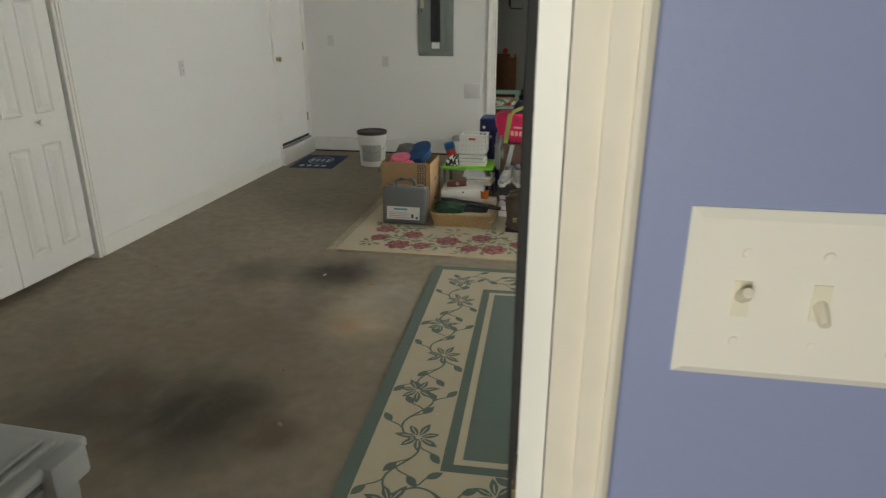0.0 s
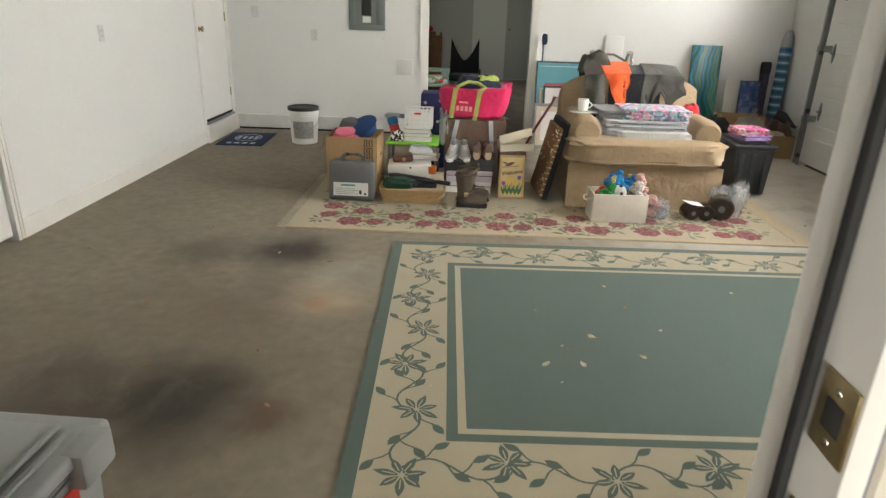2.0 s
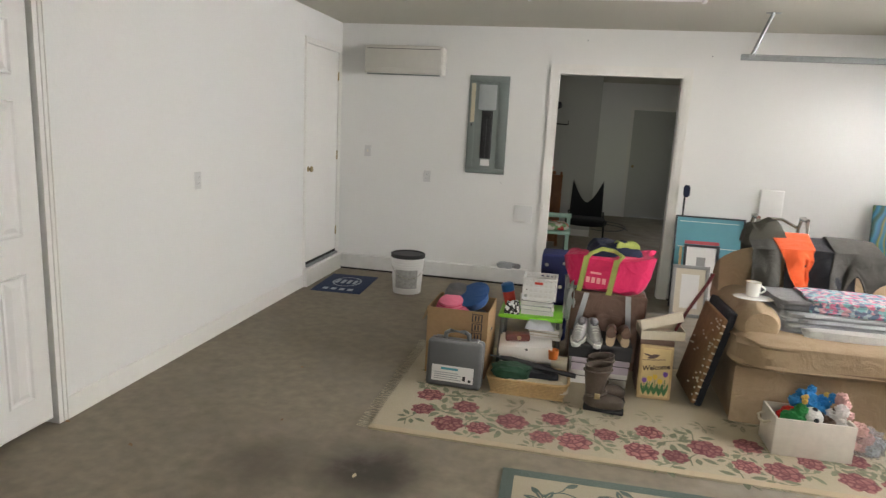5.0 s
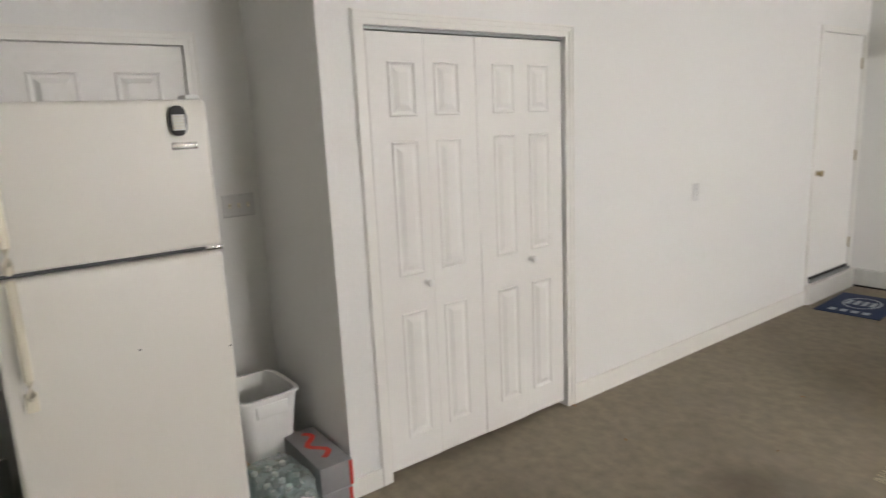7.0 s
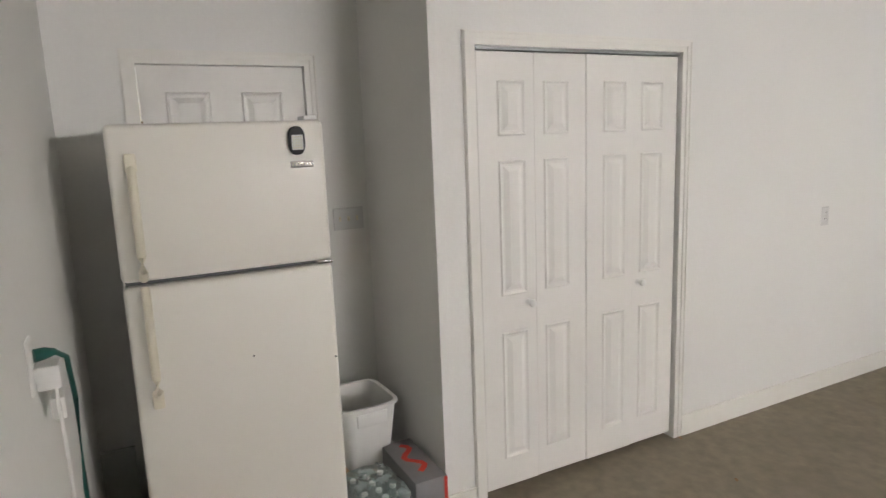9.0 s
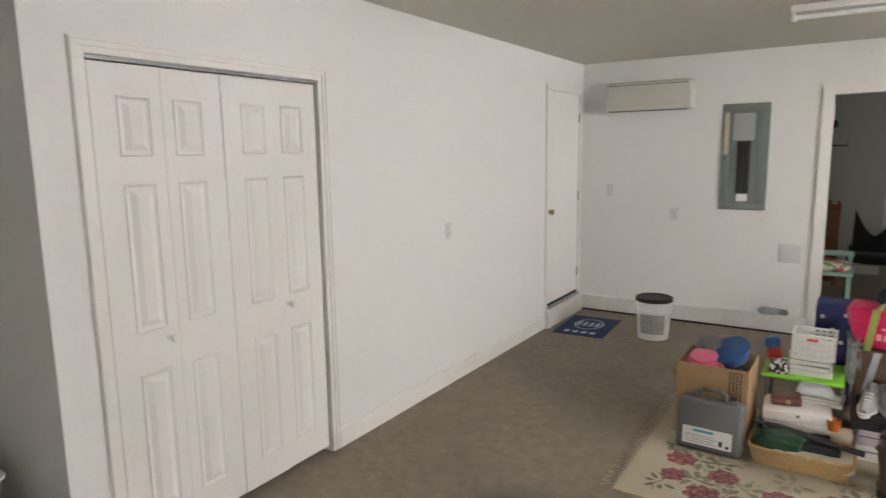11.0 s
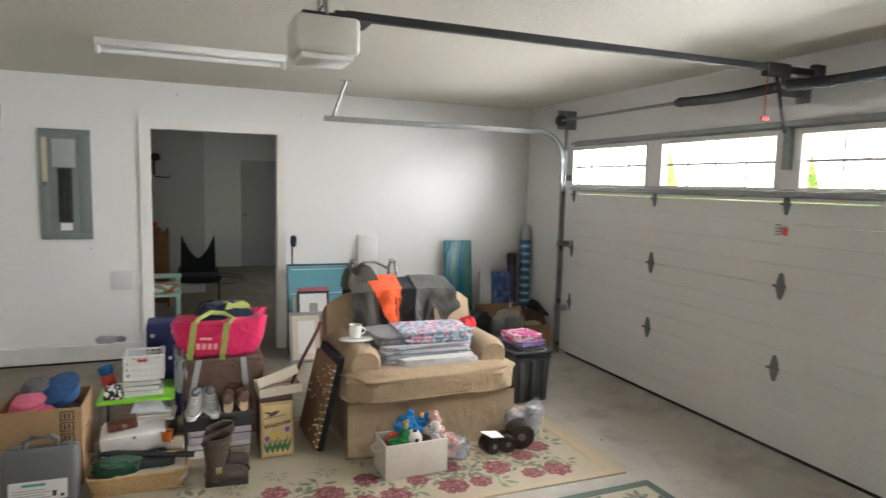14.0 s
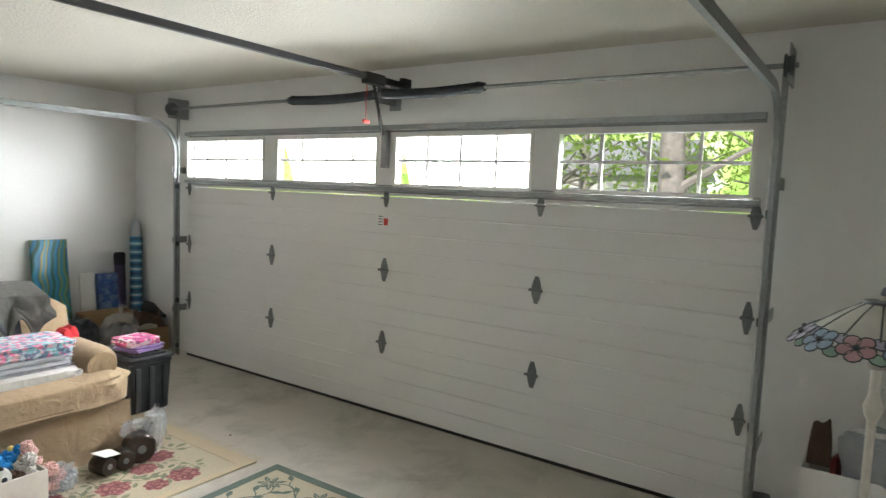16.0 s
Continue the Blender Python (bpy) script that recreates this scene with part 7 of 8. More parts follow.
tp = picture("framed_print", "large teal framed print leaning on wall", pose(3.285, -0.25, 0.002, -9, 0, 0), 0.610, 0.86, 0.016, BLACKFR, TEALPIC)
part("inner_line", boxes((0.04, 0.555, -0.0105, -0.0085, 0.805, 0.810), (0.04, 0.570, -0.0105, -0.0085, 0.57, 0.576)), PAPERW, tp, smooth=False)
part("pink_band", boxes((0.10, 0.40, -0.0105, -0.0085, 0.60, 0.63)), material("red_pink_paint", (0.55, 0.10, 0.12), 0.6, bump=0), tp, smooth=False)
picture("framed_picture", "black framed picture with white mount leaning", pose(3.35, -0.47, 0.002, -11, 0, 0), 0.30, 0.63, 0.022, BLACKFR, PAPERW, GREYFR, 0.09)
picture("framed_picture", "pewter framed drawing leaning on frames", pose(3.25, -0.58, 0.002, -10, 0, 0), 0.31, 0.46, 0.03, GREYFR, CREAMB, PAPERW, 0.05)
solo("canvas_edge", boxes((0, 0.02, -0.02, 0.0, 0, 0.6)), WOODW, "narrow wooden canvas edge between frames", "canvas", pose(3.315, -0.45, 0.002, -11, 0, 0), smooth=False)
bs = thing("snow_brush", "dark blue brush on thin pole by doorway", "brush", pose(3.345, -0.17, 0.002, -4.5, 0, 0))
part("pole", tube([(0, 0, 0), (0, 0, 1.02)], 0.008, 8), BLACK, bs)
part("brush_head", quilt(0.012, 0, 1.075, 0.028, 0.022, 0.055, 0.6, 0.1), NAVYC, bs, m=pose(0, 0, 0))
# walker behind the chair
SITE.xyz = 0.06, 0, 0
wk = thing("mobility_walker", "folding chrome mobility walker behind armchair", "walker", pose(3.80, -1.16, 0.06))
for x in (-0.16, 0.16):
    pts = [(x * 1.15, 0.12, -0.06), (x, 0.10, 0.90), (x, 0.06, 0.965), (x, 0.0, 0.985), (x, -0.06, 0.965), (x, -0.10, 0.90), (x * 1.15, -0.12, -0.06)]
    sd_ = part("side_tube", tube(pts, 0.0125, 10), CHROME, wk)
    part("grip", tube([(x, 0.07, 0.975), (x, -0.07, 0.975)], 0.0145, 10), CHROME, sd_)
part("cross_tube", tube([(-0.16, 0.10, 0.70), (0.16, 0.10, 0.70)], 0.011, 8), CHROME, wk)
part("cross_tube", tube([(-0.16, 0.10, 0.90), (-0.05, 0.11, 0.955), (0.05, 0.11, 0.955), (0.16, 0.10, 0.90)], 0.011, 8), CHROME, wk)
# white box hung on the wall
SITE.xyz = 0.125, YN, -0.05
cab = thing("wall_box", "plain white plastic box fixed to wall", "wall box", pose(3.97, -0.001, 0.71))
part("box_body", boxes((0, 0.205, -0.035, 0, 0, 0.47), bevel=0.012, seg=3), WHITEPL, cab)
# tall painting
SITE.xyz = 0.11, YN, 0
ART = material("poured_paint", (0.02, 0.25, 0.42), 0.3, grain=0.05, bump=0.03)
nt = ART.node_tree
wv = nt.nodes.new("ShaderNodeTexWave")
wv.inputs["Scale"].default_value, wv.inputs["Distortion"].default_value, wv.inputs["Detail"].default_value = 1.6, 9.0, 2.0
wv.inputs["Detail Scale"].default_value = 0.9
tcn = nt.nodes.new("ShaderNodeTexCoord")
nt.links.new(tcn.outputs["Object"], wv.inputs["Vector"])
rp = nt.nodes.new("ShaderNodeValToRGB")
els = rp.color_ramp.elements
for p_, c_ in ((0.0, (0.006, 0.08, 0.05)), (0.22, (0.008, 0.20, 0.32)), (0.55, (0.008, 0.13, 0.27)), (0.75, (0.015, 0.12, 0.10)), (0.86, (0.17, 0.20, 0.012)), (1.0, (0.01, 0.18, 0.26))):
    e_ = els.new(p_) if p_ not in (0.0, 1.0) else els[0 if p_ == 0.0 else -1]
    e_.color = (*c_, 1)
nt.links.new(wv.outputs["Fac"], rp.inputs[0])
nt.links.new(rp.outputs[0], nt.nodes["Principled BSDF"].inputs["Base Color"])
solo("tall_painting", boxes((0, 0.315, -0.03, 0, 0, 0.965), bevel=0.006), ART, "tall narrow blue-green poured paint canvas leaning", "painting", pose(4.914, -0.17, 0.105, -7, 0, 0))
solo("painting_support", boxes((0, 0.34, 0, 0.26, 0, 0.10), bevel=0.004), CARDB, "flat cardboard box under painting", "box", pose(4.89, -0.33, 0.002))

# corner heap
SITE.xyz = 0.10, YN - 0.05, 0
BLUESTR = material("blue_striped_wrap", (0.03, 0.12, 0.26), 0.3, grain=0.1, scale=30, bump=0.1)
nt = BLUESTR.node_tree
bw2 = nt.nodes.new("ShaderNodeTexWave")
bw2.bands_direction = 'Z'
bw2.inputs["Scale"].default_value, bw2.inputs["Distortion"].default_value = 3.6, 1.2
tcn = nt.nodes.new("ShaderNodeTexCoord")
nt.links.new(tcn.outputs["Object"], bw2.inputs["Vector"])
rp = nt.nodes.new("ShaderNodeValToRGB")
for p_, c_ in ((0.0, (0.02, 0.07, 0.16)), (0.5, (0.03, 0.20, 0.36)), (0.85, (0.10, 0.30, 0.42)), (1.0, (0.55, 0.62, 0.66))):
    e_ = rp.color_ramp.elements.new(p_) if p_ not in (0.0, 1.0) else rp.color_ramp.elements[0 if p_ == 0.0 else -1]
    e_.color = (*c_, 1)
nt.links.new(bw2.outputs["Fac"], rp.inputs[0])
nt.links.new(rp.outputs[0], nt.nodes["Principled BSDF"].inputs["Base Color"])
tw = thing("wrapped_tube", "tall blue striped roll in clear plastic", "roll", pose(5.85, -0.145, 0.002, -3, 1.5, 0))
part("roll_body", lathe([(0.058, 0), (0.06, 0.3), (0.058, 0.7), (0.06, 1.05), (0.052, 1.09)], 20), BLUESTR, tw)
part("plastic_top", lathe([(0.056, 1.07), (0.058, 1.12), (0.05, 1.17), (0.045, 1.20), (0.03, 1.235), (0.012, 1.245)], 14), SILVERTAPE, tw)
pt = thing("gift_wrap_roll", "dark purple printed roll standing in corner", "roll", pose(5.70, -0.15, 0.002, -3, 0, 0))
part("roll_body", lathe([(0.05, 0), (0.05, 0.80)], 16), material("dark_plum_print", (0.045, 0.03, 0.08), 0.4, grain=0.4, scale=25, bump=0.05), pt)
part("cap", lathe([(0.052, 0.80), (0.054, 0.90), (0.04, 0.92)], 16), CHAR, pt)
BLUEBOX = material("blue_printed_card", (0.03, 0.09, 0.30), 0.45, grain=0.3, scale=18, bump=0.02, stain=0.8, stain_scale=14, stain_color=(0.35, 0.42, 0.50))
solo("blue_carton", boxes((0, 0.19, -0.06, 0, 0, 0.72), bevel=0.003), BLUEBOX, "tall blue printed carton in corner", "box", pose(5.47, -0.13, 0.002, -4, 0, 0))
solo("white_board", boxes((0, 0.13, -0.02, 0, 0, 0.73)), PAPERW, "white board leaning against wall", "board", pose(5.33, -0.11, 0.002, -4, 0, 0), smooth=False)
open_carton("cardboard_box", "low open cardboard box in corner", pose(5.20, -0.44, 0.27, 0, 0, -3), 0.44, 0.20, 0.13, CARDB, False)
solo("dark_bin", boxes((0, 0.66, 0, 0.24, 0, 0.268), bevel=0.012), DKTOTE, "dark storage bin under cardboard box", "bin", pose(5.03, -0.46, 0.002))
solo("black_bag", quilt(0, 0, 0.19, 0.15, 0.14, 0.20, 0.7, 0.2, 3, 1.2), CHAR, "slumped black bag in corner", "bag", pose(5.10, -0.52, 0.0))
solo("clear_sack", quilt(0, 0, 0.20, 0.17, 0.15, 0.21, 0.85, 0.25, 3, 5.2), FILM, "clear plastic sack tied at top", "sack", pose(5.40, -0.66, 0.0))
solo("dark_bundle", quilt(0, 0, 0.17, 0.13, 0.11, 0.16, 0.85, 0.3, 3, 2.2), OLIVE, "dark bundle inside plastic sack", "bundle", pose(5.40, -0.66, 0.0))
solo("sack_neck", tube([(0, 0, 0), (0.01, 0, 0.06), (0.03, 0, 0.10)], [0.02, 0.015, 0.035], 8), FILM, "gathered neck of plastic sack", "sack", pose(5.40, -0.66, 0.40))
open_carton("cardboard_box", "brown open cardboard box by garage door", pose(5.60, -0.62, 0.0, 0, 0, -4), 0.30, 0.30, 0.23, CARDB)
cloth_heap("brown_clothes", "brown and cream clothes heaped in box", "clothing", PBROWN, 5.75, -0.48, 0.19, 0.26, 0.25, 0.17, 3.1, 5)
cloth_heap("cream_cloth", "cream cloth in cardboard box", "clothing", LINEN, 5.70, -0.55, 0.20, 0.22, 0.14, 0.07, 6.7, 4)
solo("dark_shoe", shoe_bm(0.24, 0.09, 0.11), CHAR, "dark shoe on heap in corner", "shoe", pose(5.84, -0.46, 0.33, 20, 0, 60))

# bucket
SITE.xyz = 0.07, 0.07, 0
bu = thing("plastic_bucket", "white plastic bucket with black rim and label", "bucket", pose(0.885, -0.47, 0, 0, 0, 20))
part("pail", lathe([(0.125, 0), (0.13, 0.004), (0.15, 0.30), (0.153, 0.30), (0.153, 0.345), (0.145, 0.345), (0.126, 0.01), (0.0001, 0.008)], 36), WHITEPL, bu)
part("rim", lathe([(0.150, 0.335), (0.160, 0.338), (0.160, 0.368), (0.150, 0.372), (0.142, 0.360), (0.0001, 0.356)], 36), BLACK, bu, "black plastic rim lid")
for z in (0.262, 0.285, 0.31):
    part("rib", tube([(0.151 * math.cos(k / 36 * 6.2832), 0.151 * math.sin(k / 36 * 6.2832), z) for k in range(36)], 0.004, 5, closed=True), WHITEPL, bu)
part("wire_handle", tube([(0.155 * math.cos(math.pi * k / 12), -0.165 * math.sin(math.pi * k / 12), 0.29 - 0.13 * math.sin(math.pi * k / 12)) for k in range(13)], 0.0025, 6), CHROME, bu)
bm = bmesh.new()
arc = [-2.5 + 1.5 * k / 12 for k in range(13)]
lo = [bm.verts.new((0.1425 * math.cos(a), 0.1425 * math.sin(a), 0.06)) for a in arc]
hi = [bm.verts.new((0.1505 * math.cos(a), 0.1505 * math.sin(a), 0.235)) for a in arc]
for k in range(12):
    bm.faces.new((lo[k], lo[k + 1], hi[k + 1], hi[k]))
lb_ = part("label", bm, material("grey_label_print", (0.45, 0.45, 0.43), 0.5, grain=0.3, scale=40, bump=0.0), bu, "faded grey printed label")
# grey bits on the curb
SITE.xyz = 0.04, YN, -0.035
gp = thing("plastic_package", "crumpled grey plastic package on curb", "package", pose(1.83, -0.028, 0.2))
part("film", quilt(-0.06, 0, 0.03, 0.09, 0.026, 0.033, 0.7, 0.4, 4, 1.0), SILVERTAPE, gp)
part("card", boxes((0.0, 0.16, -0.026, 0.02, 0.0, 0.008)), PAPERW, gp, m=pose(0, 0, 0.004, 0, 4, 0), smooth=False)
part("film", quilt(0.04, 0, 0.03, 0.045, 0.02, 0.024, 0.7, 0.4, 4, 3.0), GREYC, gp)

SITE.xyz = 0, 0, 0

# ---- alcove with the refrigerator ----
fr = thing("refrigerator", "white top-freezer refrigerator with long handles", "refrigerator", pose(0, 0, 0))
FY0, FY1, FXF = -6.108, -5.408, 0.09
part("cabinet", boxes((-0.62, 0.015, FY0 + 0.004, FY1 - 0.004, 0.03, 1.745), bevel=0.01, seg=2), FRIDGE, fr)
part("freezer_door", boxes((0.022, FXF, FY0, FY1, 1.245, 1.752), bevel=0.018, seg=4), FRIDGE, fr)
part("fridge_door", boxes((0.022, FXF, FY0, FY1, 0.11, 1.228), bevel=0.018, seg=4), FRIDGE, fr)
part("gasket", boxes((0.012, 0.024, FY0 + 0.008, FY1 - 0.008, 0.12, 1.742)), GREYPL, fr, smooth=False)
part("grille", boxes((-0.02, 0.03, FY0 + 0.01, FY1 - 0.01, 0.01, 0.10), bevel=0.004), GREYPL, fr)
part("top_hinge", boxes((-0.03, 0.06, FY1 - 0.06, FY1 - 0.015, 1.753, 1.769), bevel=0.005), WHITEPL, fr)
part("centre_hinge", boxes((0.02, 0.085, FY1 - 0.055, FY1 + 0.003, 1.231, 1.243), bevel=0.002), CHROME, fr)
for z0, z1 in ((1.255, 1.630), (0.845, 1.222)):
    y = FY0 + 0.065
    up = z0 > 1.24
    za, zb = (z0, z1)
    hd = part("handle", tube([(FXF + 0.003, y, za), (FXF + 0.035, y, za + 0.03), (FXF + 0.045, y, za + 0.08), (FXF + 0.047, y, (za + zb) / 2), (FXF + 0.045, y, zb - 0.08), (FXF + 0.035, y, zb - 0.03), (FXF + 0.003, y, zb)], 0.014, 10), IVORY, fr, "aged ivory plastic handle")
    ze = z1 if up else z0
    part("handle_cap", boxes((FXF + 0.001, FXF + 0.03, y - 0.018, y + 0.018, ze - 0.03, ze + 0.03), bevel=0.006), IVORY, hd)
mg = thing("magnetic_light", "black oval magnetic lamp on refrigerator", "lamp", pose(FXF, -5.510, 1.682))
part("lamp_body", blob(0.008, 0, 0, 0.011, 0.031, 0.050, 0.75, 24, 12), BLACK, mg)
part("lens", boxes((0.0185, 0.0215, -0.020, 0.020, -0.032, 0.02), bevel=0.003), LENS, mg, "frosted lens with light points")
for a in range(4):
    for b in range(5):
        part("light_point", blob(0.0222, -0.0135 + 0.009 * a, -0.025 + 0.0095 * b, 0.002, 0.003, 0.003, 1, 8, 4), material("pale_led", (0.75, 0.72, 0.55), 0.3, bump=0) if (a, b) == (0, 0) else bpy.data.materials["pale_led"], mg)
bd = part("badge", boxes((FXF - 0.001, FXF + 0.003, -5.536, -5.454, 1.587, 1.611), bevel=0.001), CHROME, fr, "small chrome name badge")
for k in range(6):
    part("badge_mark", boxes((FXF + 0.0031, FXF + 0.004, -5.530 + 0.0118 * k, -5.524 + 0.0118 * k, 1.594, 1.604)), IVORY, bd, smooth=False)
for y, z in ((-5.72, 0.93), (-5.42, 0.87)):
    part("chip", blob(FXF, y, z, 0.0012, 0.004, 0.004, 1, 8, 4), GREYPL, fr)

wt = thing("waste_bin", "white rectangular plastic bin by refrigerator", "bin", pose(-0.44, -5.165, 0.0, 0, 0, 2))
bm = bmesh.new()
rr = []
for z, w, d in ((0.14, 0.10, 0.13), (0.15, 0.102, 0.132), (0.42, 0.135, 0.165), (0.455, 0.140, 0.170), (0.458, 0.150, 0.180), (0.468, 0.150, 0.180), (0.468, 0.132, 0.162), (0.16, 0.096, 0.126)):
    rr.append([bm.verts.new((d * math.copysign(abs(math.cos(k / 24 * 6.2832)) ** .35, math.cos(k / 24 * 6.2832)), w * math.copysign(abs(math.sin(k / 24 * 6.2832)) ** .35, math.sin(k / 24 * 6.2832)), z)) for k in range(24)])
for a, b in zip(rr, rr[1:]):
    for k in range(24):
        bm.faces.new((a[k], a[(k + 1) % 24], b[(k + 1) % 24], b[k]))
bm.faces.new(rr[0])
bm.faces.new(rr[-1])
part("bin_body", bm, WHITEPL, wt)
part("grip_lip", boxes((0.155, 0.172, -0.075, 0.075, 0.375, 0.44), bevel=0.008), WHITEPL, wt)
solo("storage_box", boxes((-0.16, 0.17, -0.13, 0.13, 0, 0.14), bevel=0.006), CARDB, "low cardboard box under plastic bin", "box", pose(-0.44, -5.165, 0.0))

sb = None
SODA = material("silver_soda_card", (0.30, 0.30, 0.31), 0.4, 0.3, grain=0.05, bump=0.02)
for z in (0.0, 0.122):
    sb = thing("soda_carton", "silver soda can carton with red mark", "carton", pose(-0.12, -5.035, z, 0, 0, -3 + z * 20), "stacked soda cartons")
    part("carton_body", boxes((-0.20, 0.20, -0.075, 0.075, 0, 0.12), bevel=0.003), SODA, sb)
    part("red_end", boxes((0.2003, 0.2012, 0.058, 0.074, 0.004, 0.116)), REDP, sb, smooth=False)
    bm = bmesh.new()
    strip(bm, [(-0.15 + 0.024 * k, 0.03 * math.sin(k * 0.9)) for k in range(12)], 0.014, 0.1206)
    part("red_mark", bm, REDP, sb, "plain red wave mark", smooth=False)

BOTTLE = material("clear_water_bottle", (0.70, 0.76, 0.76), 0.08, grain=0.05, bump=0.05, alpha=0.45)
TEALF = material("teal_print_film", (0.60, 0.68, 0.68), 0.15, grain=0.3, scale=16, bump=0.9, alpha=0.42, stain=0.9, stain_scale=11, stain_color=(0.03, 0.36, 0.34))
wp = thing("water_bottle_pack", "film-wrapped pack of small water bottles", "bottle pack", pose(-0.05, -5.235, 0.0, 0, 0, 3))
for i in range(4):
    for j in range(3):
        bt = part("bottle", lathe([(0.024, 0), (0.030, 0.006), (0.030, 0.05), (0.027, 0.06), (0.030, 0.07), (0.030, 0.125), (0.022, 0.155), (0.012, 0.172), (0.012, 0.178)], 14), BOTTLE, wp, m=pose(-0.12 + i * 0.066, -0.066 + j * 0.066, 0.01))
        part("cap", lathe([(0.014, 0.176), (0.014, 0.19), (0.0001, 0.192)], 12), WHITEPL, bt)
part("film", quilt(-0.02, 0, 0.115, 0.16, 0.11, 0.115, 0.3, 0.10, 6, 2.0, 40, 18), TEALF, wp, "teal printed plastic film")
wp2 = thing("water_bottle_pack", "film-wrapped bottle pack with white carry handle", "bottle pack", pose(0.10, -5.245, 0.0, 0, 0, -4))
for i in range(3):
    for j in range(3):
        bt = part("bottle", lathe([(0.024, 0), (0.030, 0.006), (0.030, 0.05), (0.027, 0.06), (0.030, 0.07), (0.030, 0.105), (0.022, 0.135), (0.012, 0.15), (0.012, 0.155)], 14), BOTTLE, wp2, m=pose(-0.03 + i * 0.062, -0.062 + j * 0.064, 0.005))
        part("cap", lathe([(0.014, 0.153), (0.014, 0.168), (0.0001, 0.17)], 12), WHITEPL, bt)
part("film", quilt(0.03, 0, 0.095, 0.125, 0.105, 0.095, 0.35, 0.14, 6, 5.0, 40, 18), TEALF, wp2, "teal printed plastic film")
part("carry_handle", tube([(0.10, -0.085, 0.13), (0.115, -0.07, 0.20), (0.12, 0.0, 0.235), (0.115, 0.07, 0.20), (0.10, 0.085, 0.13)], 0.012, 8), WHITEPL, wp2)

# plugs and cords at the outlet
CORDG = material("green_cord", (0.01, 0.10, 0.08), 0.5, bump=0)
px, py, pz = 0.835, YS + 0.008, 1.240
ex = thing("extension_cord", "green extension cord plugged into wall outlet", "cord", pose(0, 0, 0))
part("plug", tube([(px, py, pz + 0.02), (px - 0.01, py + 0.02, pz + 0.02), (px - 0.03, py + 0.035, pz + 0.015)], [0.014, 0.013, 0.008], 10), CORDG, ex)
part("cable", tube([(px - 0.03, py + 0.035, pz + 0.015), (px - 0.10, py + 0.05, pz - 0.02), (px - 0.17, py + 0.05, pz - 0.14), (px - 0.22, py + 0.04, pz - 0.40), (px - 0.30, py + 0.03, pz - 0.75), (px - 0.40, py + 0.03, 0.03)], 0.006, 8), CORDG, ex)
ch = thing("power_adapter", "white plug-in power adapter with thin cable", "adapter", pose(0, 0, 0))
part("adapter_body", boxes((px - 0.045, px + 0.015, py - 0.001, py + 0.045, pz - 0.055, pz - 0.002), bevel=0.006), WHITEPL, ch)
part("cable", tube([(px - 0.02, py + 0.03, pz - 0.055), (px - 0.05, py + 0.03, pz - 0.20), (px - 0.16, py + 0.02, pz - 0.55), (px - 0.33, py + 0.02, 0.04)], 0.004, 6), WHITEPL, ch)
part("cable_box", boxes((px - 0.13, px - 0.05, py + 0.012, py + 0.04, pz - 0.145, pz - 0.095), bevel=0.004), WHITEPL, ch)
# bottles in a box beside the refrigerator
bx = open_carton("cardboard_box", "small open cardboard box holding dark bottles", pose(0.12, -6.283, 0.0), 0.26, 0.15, 0.44, CARDB, False)
BEERG = material("dark_bottle_glass", (0.012, 0.014, 0.02), 0.1, bump=0)
for k, (x, y) in enumerate(((0.17, -6.235), (0.25, -6.22), (0.19, -6.165))):
    bt = thing("dark_bottle", "dark glass bottle with white neck label", "bottle", pose(x, y, 0.25), "dark bottles")
    part("bottle_body", lathe([(0.028, 0), (0.031, 0.01), (0.031, 0.15), (0.024, 0.18), (0.014, 0.205), (0.0125, 0.25), (0.015, 0.252), (0.015, 0.262), (0.0001, 0.264)], 18), BEERG, bt)
    part("neck_label", lathe([(0.0268, 0.172), (0.0155, 0.205)], 16), PAPERW, bt)
solo("grey_board", boxes((0, 0.02, 0, 0.14, 0, 0.36), bevel=0.003), DARKWALL, "grey board standing behind refrigerator", "board", pose(-0.70, -6.285, 0.0))

# ---- grey tote inside the entry ----
GREYTOTE = material("pale_grey_tote", (0.33, 0.34, 0.33), 0.4, grain=0.03, scale=40, bump=0.03)
gt = thing("storage_tote", "grey latching storage tote with red label", "storage tote", pose(1.665, -6.085, 0.0, 0, 0, -2))
tw_, td_, th_ = 0.46, 0.315, 0.60
bm = bmesh.new()
rr = []
for z, s in ((0, 0.86), (0.012, 0.88), (th_ - 0.06, 0.965), (th_ - 0.058, 1.0), (th_ - 0.042, 1.0)):
    rr.append([bm.verts.new((sx * tw_ / 2 * s, sy * td_ / 2 * s, z)) for sx, sy in ((-1, -1), (1, -1), (1, 1), (-1, 1))])
for a, b in zip(rr, rr[1:]):
    for i in range(4):
        bm.faces.new((a[i], a[(i + 1) % 4], b[(i + 1) % 4], b[i]))
bm.faces.new(rr[0])
bm.faces.new(rr[-1])
bmesh.ops.bevel(bm, geom=list(bm.edges), offset=0.010, segments=2, affect='EDGES')
part("tub", bm, GREYTOTE, gt)
lid = part("lid", boxes((-tw_ / 2 - 0.012, tw_ / 2 + 0.012, -td_ / 2 - 0.012, td_ / 2 + 0.012, th_ - 0.040, th_ - 0.010), bevel=0.012, seg=3), GREYTOTE, gt)
part("lid_step", boxes((-tw_ / 2 + 0.025, tw_ / 2 - 0.07, -td_ / 2 + 0.03, td_ / 2 - 0.03, th_ - 0.0105, th_ - 0.003), bevel=0.003), GREYTOTE, lid)
